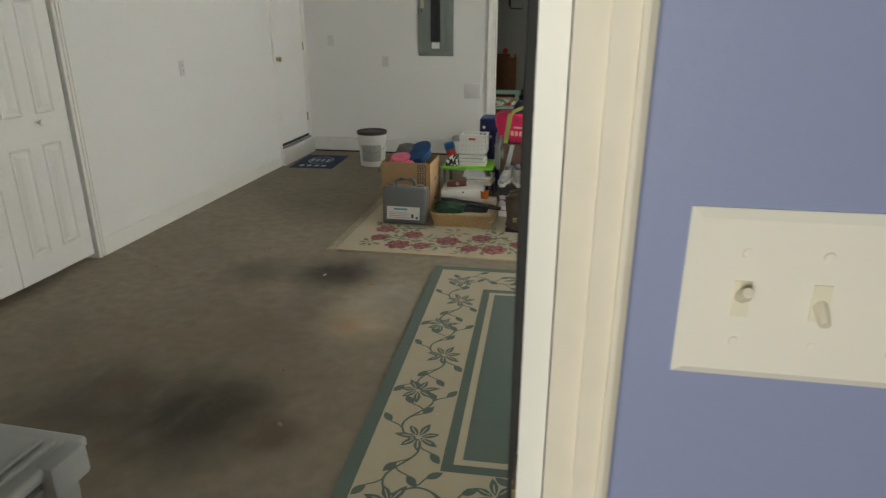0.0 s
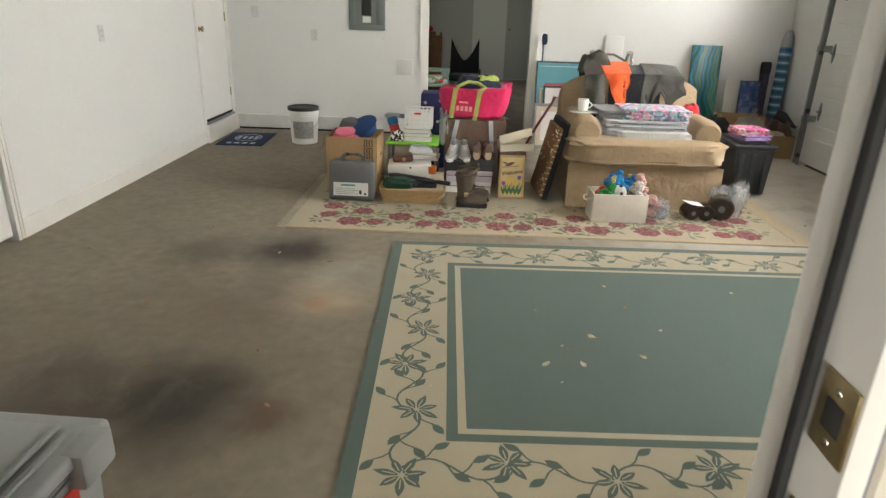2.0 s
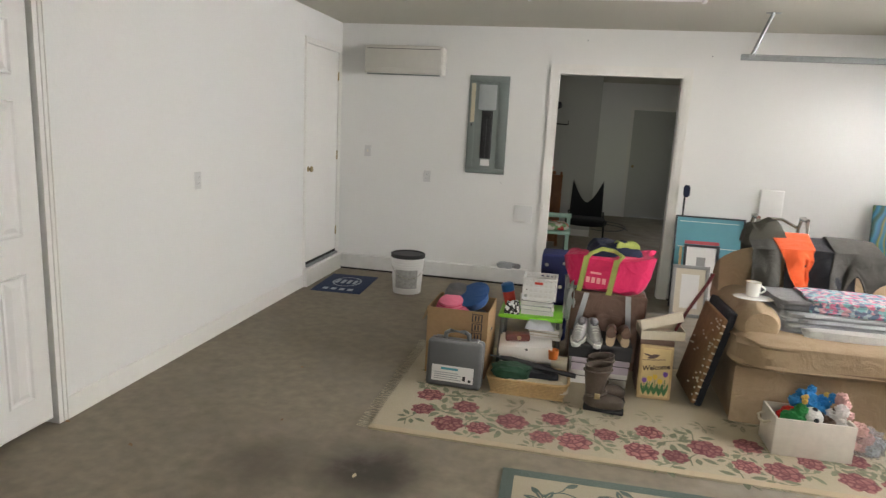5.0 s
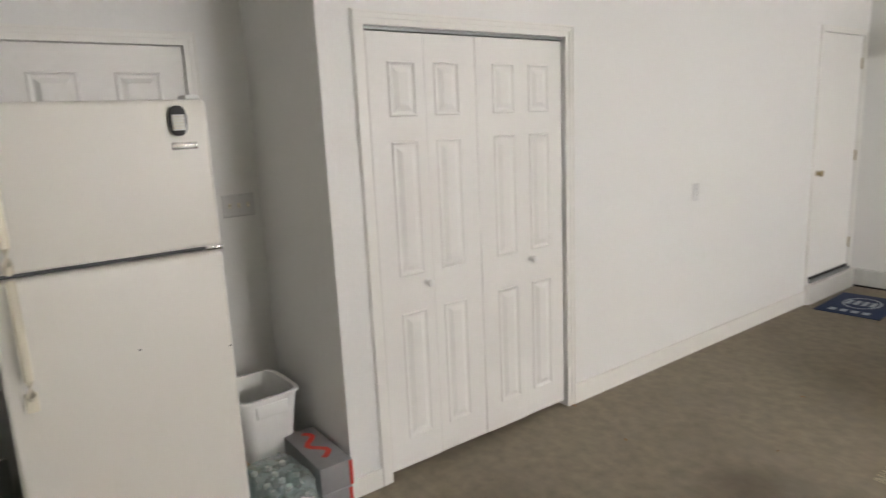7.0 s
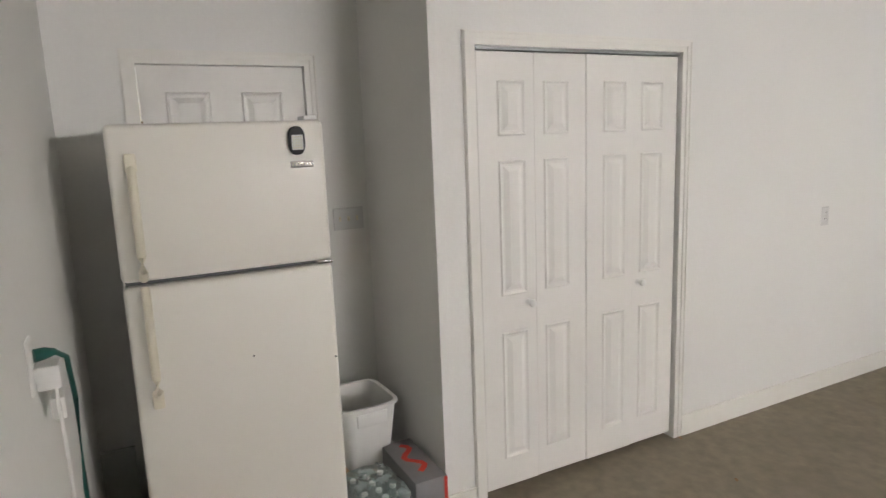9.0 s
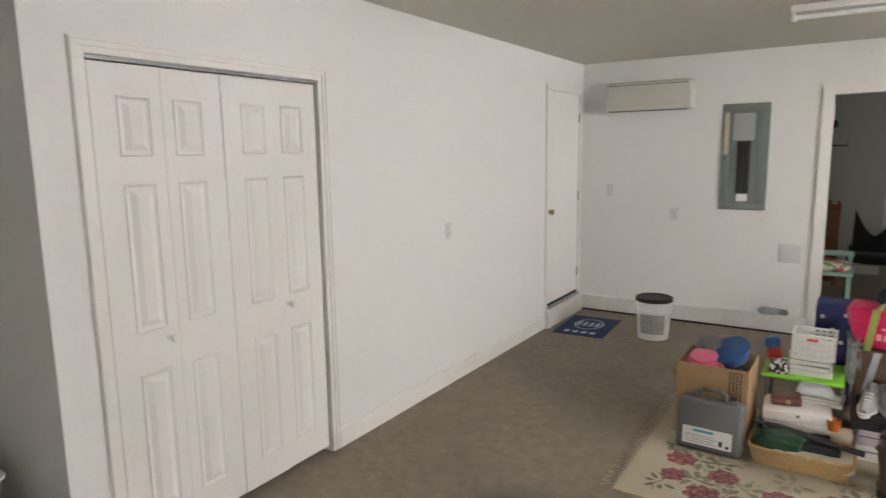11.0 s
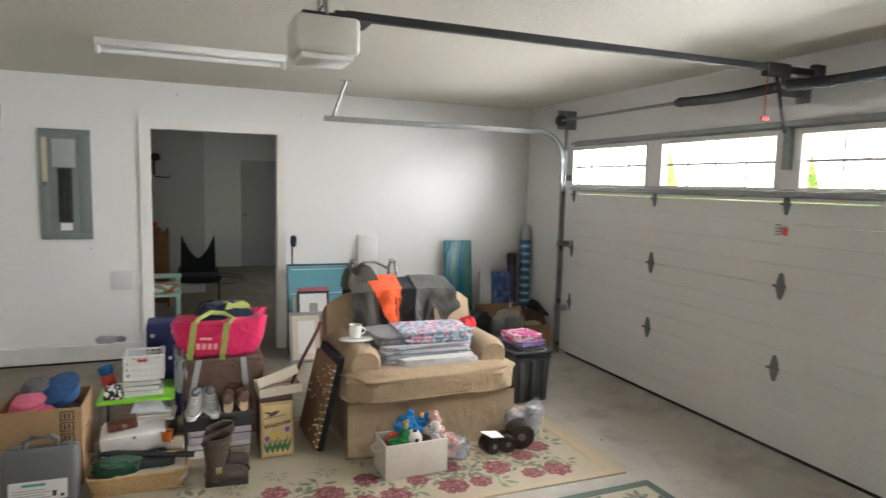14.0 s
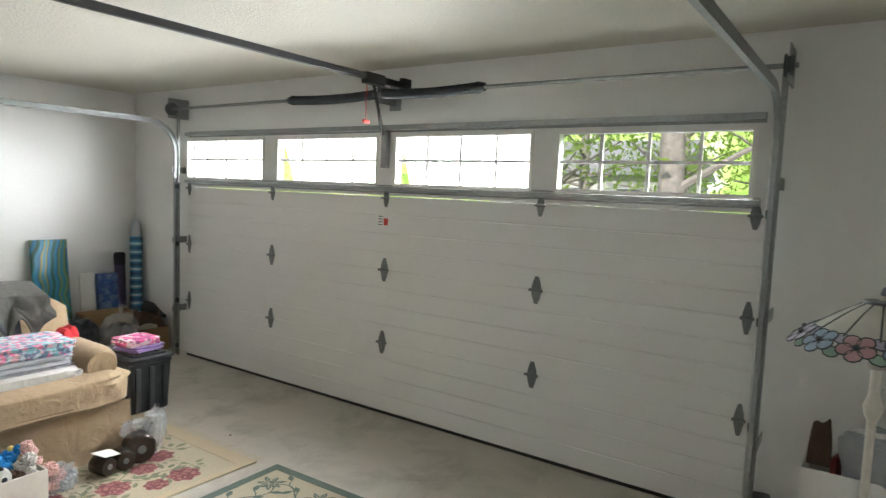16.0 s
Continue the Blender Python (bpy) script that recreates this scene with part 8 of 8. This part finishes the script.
for x in (-0.13, -0.10, 0.17, 0.20):
    part("lid_rib", boxes((x - 0.006, x + 0.006, -td_ / 2 + 0.035, td_ / 2 - 0.035, th_ - 0.006, th_ + 0.003), bevel=0.003), GREYTOTE, lid)
for sy in (-1, 1):
    part("latch", boxes((tw_ / 2 - 0.02, tw_ / 2 + 0.03, sy * 0.095 - 0.05, sy * 0.095 + 0.05, th_ - 0.085, th_ - 0.008), bevel=0.010, seg=2), GREYTOTE, gt)
lb2 = part("label", boxes((0.0, 0.0015, -0.10, 0.07, 0.0, 0.14)), REDP, gt, "red and white product label", smooth=False, m=pose(0.2165, 0, 0.375, 0, 2.5, 0))
part("label_mark", boxes((0.0016, 0.0023, -0.09, -0.03, 0.07, 0.11)), BLUEPL, lb2, smooth=False)
part("label_mark", boxes((0.0016, 0.0023, -0.10, 0.07, 0.0, 0.025)), PAPERW, lb2, smooth=False)
part("label_mark", boxes((0.0016, 0.0023, -0.005, 0.055, 0.075, 0.085), (0.0016, 0.0023, -0.005, 0.045, 0.055, 0.063)), PAPERW, lb2, smooth=False)

# ---- lamp corner ----
lamp = thing("floor_lamp", "white floor lamp with stained glass flower shade", "floor lamp", pose(4.50, -6.068, 0.0))
OFFW = material("distressed_white_paint", (0.66, 0.62, 0.55), 0.5, grain=0.1, scale=40, bump=0.15)
part("base", lathe([(0.13, 0), (0.13, 0.012), (0.11, 0.022), (0.05, 0.035), (0.03, 0.06), (0.02, 0.09)], 28), OFFW, lamp)
part("pole", lathe([(0.012, 0.08), (0.011, 0.5), (0.011, 1.08), (0.017, 1.09), (0.024, 1.12), (0.014, 1.15), (0.013, 1.16), (0.013, 1.22), (0.026, 1.225), (0.026, 1.235), (0.012, 1.24), (0.012, 1.42)], 20), OFFW, lamp)
shade = part("shade", lathe([(0.012, 1.408), (0.045, 1.405), (0.048, 1.398)], 24), DARKSTEEL, lamp, "dark metal shade cap")
GL = [material("glass_" + n, c, 0.25, grain=0.12, scale=18, bump=0.1, trans=0.15) for n, c in (("cream", (0.76, 0.74, 0.68)), ("blue", (0.46, 0.58, 0.74)), ("pink", (0.70, 0.42, 0.44)), ("green", (0.42, 0.58, 0.48)), ("lilac", (0.64, 0.58, 0.72)))]
NSH = 12


def cone_pt(a, t, lift=0.0):
    r = 0.042 + (0.205 - 0.042) * t
    z = 1.398 - 0.115 * t ** 1.15
    return Vector((r * math.cos(a) * (1 + lift), r * math.sin(a) * (1 + lift), z))


for k in range(NSH):
    a0, a1 = 2 * math.pi * k / NSH, 2 * math.pi * (k + 1) / NSH
    bm = bmesh.new()
    g = [[bm.verts.new(cone_pt(a0 + (a1 - a0) * i / 4, 0.0 + 0.66 * j / 4)) for j in range(5)] for i in range(5)]
    for i in range(4):
        for j in range(4):
            bm.faces.new((g[i][j], g[i + 1][j], g[i + 1][j + 1], g[i][j + 1]))
    part("glass_panel", bm, GL[0], shade)
    part("leading", tube([cone_pt(a0, 0.0), cone_pt(a0, 0.35), cone_pt(a0, 0.70)], 0.0028, 5), DARKSTEEL, shade)
    am = (a0 + a1) / 2
    kind = (1, 2, 1, 4)[k % 4]
    # a five-petalled flower at the rim, with leaves between
    cen = cone_pt(am, 0.86)
    ta = Vector((-math.sin(am), math.cos(am), 0))
    td = (cone_pt(am, 1.0) - cone_pt(am, 0.8)).normalized()
    outw = ta.cross(td).normalized()
    if outw.dot(Vector((math.cos(am), math.sin(am), 0.3))) < 0:
        outw = -outw
    for q_ in range(5):
        an = q_ * 2 * math.pi / 5 + 0.3
        pc = cen + (ta * math.cos(an) + td * math.sin(an)) * 0.026
        rim = [pc + (ta * math.cos(s_ * 0.6283) * 0.020 + td * math.sin(s_ * 0.6283) * 0.020) + outw * 0.002 for s_ in range(10)]
        bm = bmesh.new()
        cv = bm.verts.new(pc + outw * 0.006)
        vs = [bm.verts.new(p) for p in rim]
        for s_ in range(10):
            bm.faces.new((cv, vs[s_], vs[(s_ + 1) % 10]))
        pe = part("glass_petal", bm, GL[kind], shade)
        part("leading", tube(rim, 0.0022, 5, closed=True), DARKSTEEL, pe)
    part("flower_centre", blob(*(cen + outw * 0.006), 0.008, 0.008, 0.008, 1, 10, 6), DARKSTEEL, shade)
    for t_ in (0.74, 0.98):
        pc = cone_pt(a0, t_)
        ta2 = Vector((-math.sin(a0), math.cos(a0), 0))
        rim = [pc + ta2 * math.cos(s_ * 0.785) * 0.022 + td * math.sin(s_ * 0.785) * 0.018 for s_ in range(8)]
        bm = bmesh.new()
        bm.faces.new([bm.verts.new(p) for p in rim])
        lf_ = part("glass_leaf", bm, GL[3] if t_ > 0.9 else GL[4], shade)
        part("leading", tube(rim, 0.002, 5, closed=True), DARKSTEEL, lf_)
part("finial", lathe([(0.006, 1.41), (0.010, 1.425), (0.006, 1.44), (0.0001, 1.444)], 12), DARKSTEEL, lamp)
part("shelf_ring", tube([(0.0, -0.02, 1.17), (0.08, -0.06, 1.165), (0.14, -0.08, 1.15), (0.15, -0.08, 1.12)], 0.004, 6), OFFW, lamp)
ww = open_carton("white_storage_box", "white box of books and odds by wall", pose(5.42, -6.345, 0.0), 0.45, 0.49, 0.575, PAPERW, False)
cloth_heap("tan_toy", "tan soft toy poking out of box", "plush toy", PBROWN, 5.56, -5.91, 0.56, 0.08, 0.09, 0.15, 2.4, 4)
solo("picture_book", boxes((0, 0.22, 0, 0.02, 0, 0.30), bevel=0.002), BOOKC[5], "picture book standing in white box", "book", pose(5.50, -5.97, 0.30, 0, 10, -5))
solo("white_book", boxes((0, 0.25, 0, 0.025, 0, 0.28), bevel=0.002), BOOKC[0], "white book standing in white box", "book", pose(5.53, -6.02, 0.30, 0, 6, -4))
for k in range(3):
    sv = thing("foil_bag", "silver and white quilted insulated bag", "bag", pose(5.55 + 0.07 * k, -6.16 - 0.03 * k, 0.38, 0, -28, -20), "insulated bags")
    part("bag_body", quilt(0, 0, 0.22, 0.025, 0.13, 0.22, 0.4, 0.08, 5, k), SILVERTAPE if k != 1 else PAPERW, sv)
    part("bag_edge", tube([(0.026, -0.12, 0.02 + 0.4 * 0), (0.026, -0.12, 0.42)], 0.006, 6), CHAR, sv)
solo("black_tool", boxes((-0.07, 0.05, -0.04, 0.04, 0, 0.07), bevel=0.012, seg=2), BLACK, "black tool case beside door track", "tool", pose(5.80, -5.68, 0.175, 0, -12, 10))
open_carton("white_tray", "low white box with tools by door track", pose(5.68, -5.76, 0.0), 0.22, 0.13, 0.17, PAPERW, False)
solo("green_cloth", quilt(0, 0, 0.05, 0.07, 0.05, 0.05, 0.8, 0.3, 4, 1), PGREEN, "dark green cloth by white box", "cloth", pose(5.62, -5.72, 0.0))

SITE.xyz = 0.04, YN, 0
# ---- in the next bay ----
wd = thing("wooden_headboard", "orange-brown wooden panel with shaped top", "headboard", pose(2.03, 2.45, 0.0))
ORWOOD = material("orange_brown_wood", (0.30, 0.12, 0.045), 0.45, grain=0.2, scale=14, bump=0.08)
part("panel", boxes((-0.17, 0.17, -0.02, 0.02, 0.06, 0.98), bevel=0.008), ORWOOD, wd)
part("crest", boxes((-0.10, 0.10, -0.018, 0.018, 0.98, 1.03), bevel=0.015), ORWOOD, wd)
for x in (-0.17, 0.17):
    part("post", lathe([(0.022, 0), (0.022, 0.95), (0.028, 0.97), (0.012, 0.99), (0.02, 1.01), (0.0001, 1.03)], 14), ORWOOD, wd, m=pose(x, 0, 0))
solo("red_ball", blob(0, 0, 0.04, 0.04, 0.04, 0.04), REDP, "small red ball on wooden headboard", "ball", pose(2.05, 2.45, 1.03))
hk = thing("bicycle_hook", "black bicycle hook on grey wall", "hook", pose(2.03, 3.498, 1.70))
part("back_plate", boxes((-0.035, 0.0, -0.03, 0.0, 0, 0.26), bevel=0.006), BLACK, hk)
part("hook_arm", tube([(-0.01, -0.03, 0.0), (0.0, -0.06, -0.03), (0.16, -0.10, -0.04), (0.19, -0.10, -0.03), (0.19, -0.10, 0.02)], 0.009, 8), BLACK, hk)
part("upper_grip", quilt(0.01, -0.05, 0.24, 0.06, 0.03, 0.05, 0.7, 0.2), BLACK, hk)
bc = thing("camp_chair", "black fabric folding chair with two upright corners", "chair", pose(2.56, 1.95, 0.0))
part("seat_sling", quilt(0, -0.1, 0.46, 0.25, 0.22, 0.05, 0.5, 0.1), CHAR, bc)
part("back_sling", sheet(lambda u, v: (-0.19 + 0.38 * u, 0.10 + 0.05 * v, 0.46 + 0.50 * v * (0.42 + 0.58 * abs(2 * u - 1) ** 1.6)), 24, 8, 0.012), CHAR, bc)
for sx in (-1, 1):
    part("leg", tube([(sx * 0.24, -0.28, 0), (sx * 0.22, 0.12, 0.56)], 0.011, 8), BLACK, bc)
    part("leg", tube([(sx * 0.24, 0.15, 0), (sx * 0.22, -0.30, 0.50)], 0.011, 8), BLACK, bc)
    part("back_post", tube([(sx * 0.195, 0.12, 0.42), (sx * 0.19, 0.155, 0.93)], [0.016, 0.006], 8), BLACK, bc)
MINT = material("mint_paint", (0.32, 0.50, 0.42), 0.5, grain=0.05, bump=0.05)
FLORAL2 = print_cloth("red_floral_cotton", (0.66, 0.60, 0.52), [(0.60, 0.06, 0.06), (0.70, 0.62, 0.56), (0.55, 0.12, 0.14), (0.20, 0.32, 0.16)], 22)
mc = thing("mint_bench", "mint painted bench with red floral cushion", "bench", pose(2.10, 0.62, 0.0))
part("seat_board", boxes((-0.28, 0.28, -0.18, 0.18, 0.48, 0.51), bevel=0.005), MINT, mc)
part("back_rail", boxes((-0.28, 0.28, 0.155, 0.18, 0.62, 0.67), bevel=0.005), MINT, mc)
for sx in (-1, 1):
    for sy in (-1, 1):
        part("leg", boxes((sx * 0.25 - 0.02, sx * 0.25 + 0.02, sy * 0.15 - 0.02, sy * 0.15 + 0.02, 0, 0.48 if sy < 0 else 0.67)), MINT, mc, smooth=False)
part("cushion", quilt(0, -0.02, 0.555, 0.25, 0.16, 0.045, 0.5, 0.08), FLORAL2, mc, "red and cream floral cushion")
SITE.xyz = 0.012, -0.035, 0
nb = thing("navy_cooler", "navy blue soft cooler with white stars", "cooler", pose(2.33, -1.18, 0.0))
part("cooler_body", boxes((-0.12, 0.10, -0.13, 0.13, 0, 0.66), bevel=0.02, seg=3), material("navy_nylon", (0.012, 0.02, 0.12), 0.6, grain=0.1, scale=100, bump=0.2), nb)
for x, z in ((-0.08, 0.58), (-0.02, 0.50), (0.05, 0.60), (-0.06, 0.40), (0.03, 0.42)):
    part("star", blob(x, -0.131, z, 0.014, 0.003, 0.014, 1, 10, 5), PAPERW, nb)
SITE.xyz = 0, YN, 0
bdoor = thing("bay_door", "plain white door in next bay, closed", "door", pose(0, 0, 0))
# white slab given the bay's shaded grey
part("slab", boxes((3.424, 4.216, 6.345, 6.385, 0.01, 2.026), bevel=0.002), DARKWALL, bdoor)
knob(bdoor, pose(3.49, 6.345, 0.98, 90, 0, 0), BRASS, 0.027)
switch_plate("light_switch", pose(3.05, 6.33, 1.15), 1, WHITEPL, "small white switch plate in next bay")
hose = [(3.0 + 0.35 * math.cos(k * 0.35), 4.4 + 0.5 * math.sin(k * 0.35) + 0.02 * k, 0.012) for k in range(26)]
solo("floor_hose", tube(hose, 0.008, 8), GREYPL, "grey hose lying on next bay floor", "hose")
solo("paper_sheet", sheet(lambda u, v: (0.3 * u, 0.2 * v, 0.004 + 0.01 * noise.noise(Vector((u * 4, v * 4, 2)))), 8, 6, 0.002), PAPERW, "crumpled paper on next bay floor", "paper", pose(2.95, 1.1, 0.004, 0, 0, 20))
bm = boxes((4.6, 5.55, 0.9, 1.5, 0, 0.75), bevel=0.01)
solo("workbench", bm, GREYPL, "grey cabinet along next bay wall", "cabinet")

SITE.xyz = 0, 0, 0

# ---- outside ----
GRASS = material("lawn", (0.075, 0.13, 0.03), 0.95, grain=0.3, scale=3, bump=0.4, stain=0.4, stain_scale=0.4, stain_color=(0.12, 0.16, 0.05))
DRIVE = material("driveway_concrete", (0.36, 0.34, 0.30), 0.9, grain=0.1, scale=6, bump=0.2, stain=0.3, stain_scale=0.7)
bm = boxes((6.2, 400, -300, 300, -0.3, -0.06))
structure("ground", bm, GRASS, "mown grass lawn to horizon", "ground")
structure("driveway", boxes((6.2, 16, -6.5, 0.4, -0.10, -0.03)), DRIVE, "pale concrete driveway", "driveway")
structure("road", boxes((20, 26, -200, 200, -0.06, -0.045)), material("asphalt", (0.055, 0.055, 0.055), 0.9, grain=0.2, scale=10, bump=0.2), "asphalt street", "road")
BARK = material("grey_bark", (0.34, 0.30, 0.26), 0.9, grain=0.3, scale=9, bump=0.8)
FOLI = [material("foliage_" + n, c, 0.6, grain=0.3, scale=2, bump=0.0) for n, c in (("bright", (0.26, 0.36, 0.07)), ("mid", (0.20, 0.29, 0.07)))]
for f_m in FOLI:
    fn_, fl_ = f_m.node_tree.nodes, f_m.node_tree.links
    thin = fn_.new("ShaderNodeBsdfTranslucent")
    thin.inputs["Color"].default_value = (0.50, 0.66, 0.14, 1)
    both = fn_.new("ShaderNodeMixShader")
    both.inputs[0].default_value = 0.62
    fl_.new(fn_["Principled BSDF"].outputs[0], both.inputs[1])
    fl_.new(thin.outputs[0], both.inputs[2])
    fl_.new(both.outputs[0], fn_["Material Output"].inputs["Surface"])


def tree(x, y, h, r, trunk_r, seed, mat, n=2600):
    """A tapered trunk with limbs and a crown of many leaves in uneven clumps."""
    q = random.Random(seed)
    th = thing("tree", "leafy green tree with grey trunk", "tree", pose(x, y, -0.06), "trees outside")
    bm = bmesh.new()
    tube([(0, 0, 0), (0.05, 0.03, h * 0.25), (-0.05, 0.06, h * 0.5), (0.1, 0, h * 0.8)], [trunk_r * 1.25, trunk_r, trunk_r * 0.8, trunk_r * 0.3], 12, bm)
    ends = []
    for k in range(11):
        a, z0 = q.uniform(0, 6.28), h * q.uniform(0.22, 0.7)
        L = r * q.uniform(0.5, 0.95)
        e = (L * math.cos(a), L * math.sin(a), z0 + L * q.uniform(0.1, 0.7))
        tube([(0, 0, z0), (e[0] * 0.5, e[1] * 0.5, z0 + (e[2] - z0) * 0.6), e], [trunk_r * 0.38, trunk_r * 0.22, trunk_r * 0.07], 6, bm)
        ends.append(e)
    part("trunk", bm, BARK, th)
    ends += [(q.uniform(-r, r) * .7, q.uniform(-r, r) * .7, h * q.uniform(0.3, 1.0)) for _ in range(22)]
    verts, faces = [], []
    for _ in range(n):
        c = q.choice(ends)
        s = r * 0.30
        p = Vector((c[0] + q.gauss(0, s), c[1] + q.gauss(0, s), max(h * 0.16, c[2] + q.gauss(0, s * 0.7))))
        d1 = Vector((q.gauss(0, 1), q.gauss(0, 1), q.gauss(0, 1))).normalized()
        d2 = d1.orthogonal().normalized()
        w = q.uniform(0.07, 0.15)
        i = len(verts)
        verts += [p - d1 * w, p + d2 * w * 0.5, p + d1 * w, p - d2 * w * 0.5]
        faces.append((i, i + 1, i + 2, i + 3))
    me = bpy.data.meshes.new("crown")
    me.from_pydata([tuple(v) for v in verts], [], faces)
    me.materials.append(mat)
    cr = new("crown", me)
    cr.parent = th
    return th


tree(15.5, -2.55, 8.5, 3.6, 0.26, 1, FOLI[0], 900)
tree(19.0, -5.2, 8.0, 3.4, 0.22, 2, FOLI[0], 900)
tree(18.0, 1.2, 7.5, 3.0, 0.2, 3, FOLI[1], 1100)
tree(28.5, 4.6, 8.0, 3.2, 0.24, 4, FOLI[1], 1400)
tree(30.0, -3.0, 9.0, 4.2, 0.26, 5, FOLI[0], 2200)
tree(32.0, 13.5, 7.0, 3.0, 0.22, 6, FOLI[1], 2400)
tree(30.0, 0.8, 6.5, 3.4, 0.22, 7, FOLI[1], 1500)
hs = thing("far_house", "pale house with grey roof across street", "house", pose(38, 7.5, -0.06))
part("house_wall", boxes((-4, 4, -5, 5, 0, 2.9)), material("pale_siding", (0.62, 0.60, 0.56), 0.8, grain=0.04, scale=4, bump=0.1), hs, smooth=False)
bm = bmesh.new()
a = [bm.verts.new(p) for p in ((-4.4, -5.4, 2.9), (4.4, -5.4, 2.9), (4.4, 5.4, 2.9), (-4.4, 5.4, 2.9), (0, -5.4, 5.0), (0, 5.4, 5.0))]
for f_i in ((0, 1, 4), (2, 3, 5), (0, 4, 5, 3), (1, 2, 5, 4), (0, 3, 2, 1)):
    bm.faces.new([a[i] for i in f_i])
part("roof", bm, material("weathered_shingle", (0.36, 0.35, 0.34), 0.9, grain=0.15, scale=3, bump=0.2), hs, smooth=False)
for y in (-3, 0, 3):
    wn_ = part("window", boxes((-4.06, -4.005, y - 0.6, y + 0.6, 1.0, 2.2)), GREYPL, hs, smooth=False)
    part("window_frame", boxes((-4.09, -4.06, y - 0.66, y + 0.66, 2.2, 2.28), (-4.09, -4.06, y - 0.66, y + 0.66, 0.92, 1.0)), TRIM, wn_, smooth=False)
mbx = thing("mailbox", "red mailbox on post by street", "mailbox", pose(19.2, -0.9, -0.06))
part("post", boxes((-0.05, 0.05, -0.05, 0.05, 0, 1.1)), WOODW, mbx, smooth=False)
part("box_body", boxes((-0.25, 0.25, -0.12, 0.12, 1.1, 1.4), bevel=0.05, seg=3), REDP, mbx)

# glowing backdrop far behind the trees: its sunlit brightness is emission
GLOW_FAR = bpy.data.materials.new("glowing_distance")
GLOW_FAR.use_nodes = True
nt = GLOW_FAR.node_tree
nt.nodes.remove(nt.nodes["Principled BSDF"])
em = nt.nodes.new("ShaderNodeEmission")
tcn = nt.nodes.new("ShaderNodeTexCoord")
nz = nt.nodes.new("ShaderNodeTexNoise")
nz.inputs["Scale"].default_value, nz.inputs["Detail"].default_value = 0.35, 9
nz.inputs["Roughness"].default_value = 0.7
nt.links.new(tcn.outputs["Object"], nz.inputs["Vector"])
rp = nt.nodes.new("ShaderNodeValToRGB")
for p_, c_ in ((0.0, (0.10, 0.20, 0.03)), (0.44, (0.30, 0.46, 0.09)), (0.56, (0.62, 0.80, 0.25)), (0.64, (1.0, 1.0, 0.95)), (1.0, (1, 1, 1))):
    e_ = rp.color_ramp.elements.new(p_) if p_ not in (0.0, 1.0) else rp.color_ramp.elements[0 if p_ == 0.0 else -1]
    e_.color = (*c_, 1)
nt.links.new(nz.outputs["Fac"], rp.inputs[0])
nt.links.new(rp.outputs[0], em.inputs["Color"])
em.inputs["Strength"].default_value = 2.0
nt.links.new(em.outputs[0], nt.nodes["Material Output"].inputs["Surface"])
structure("backdrop", boxes((62, 62.5, -90, 90, -0.1, 22)), GLOW_FAR, "glowing backdrop coloured as woodland in the distance", "backdrop")
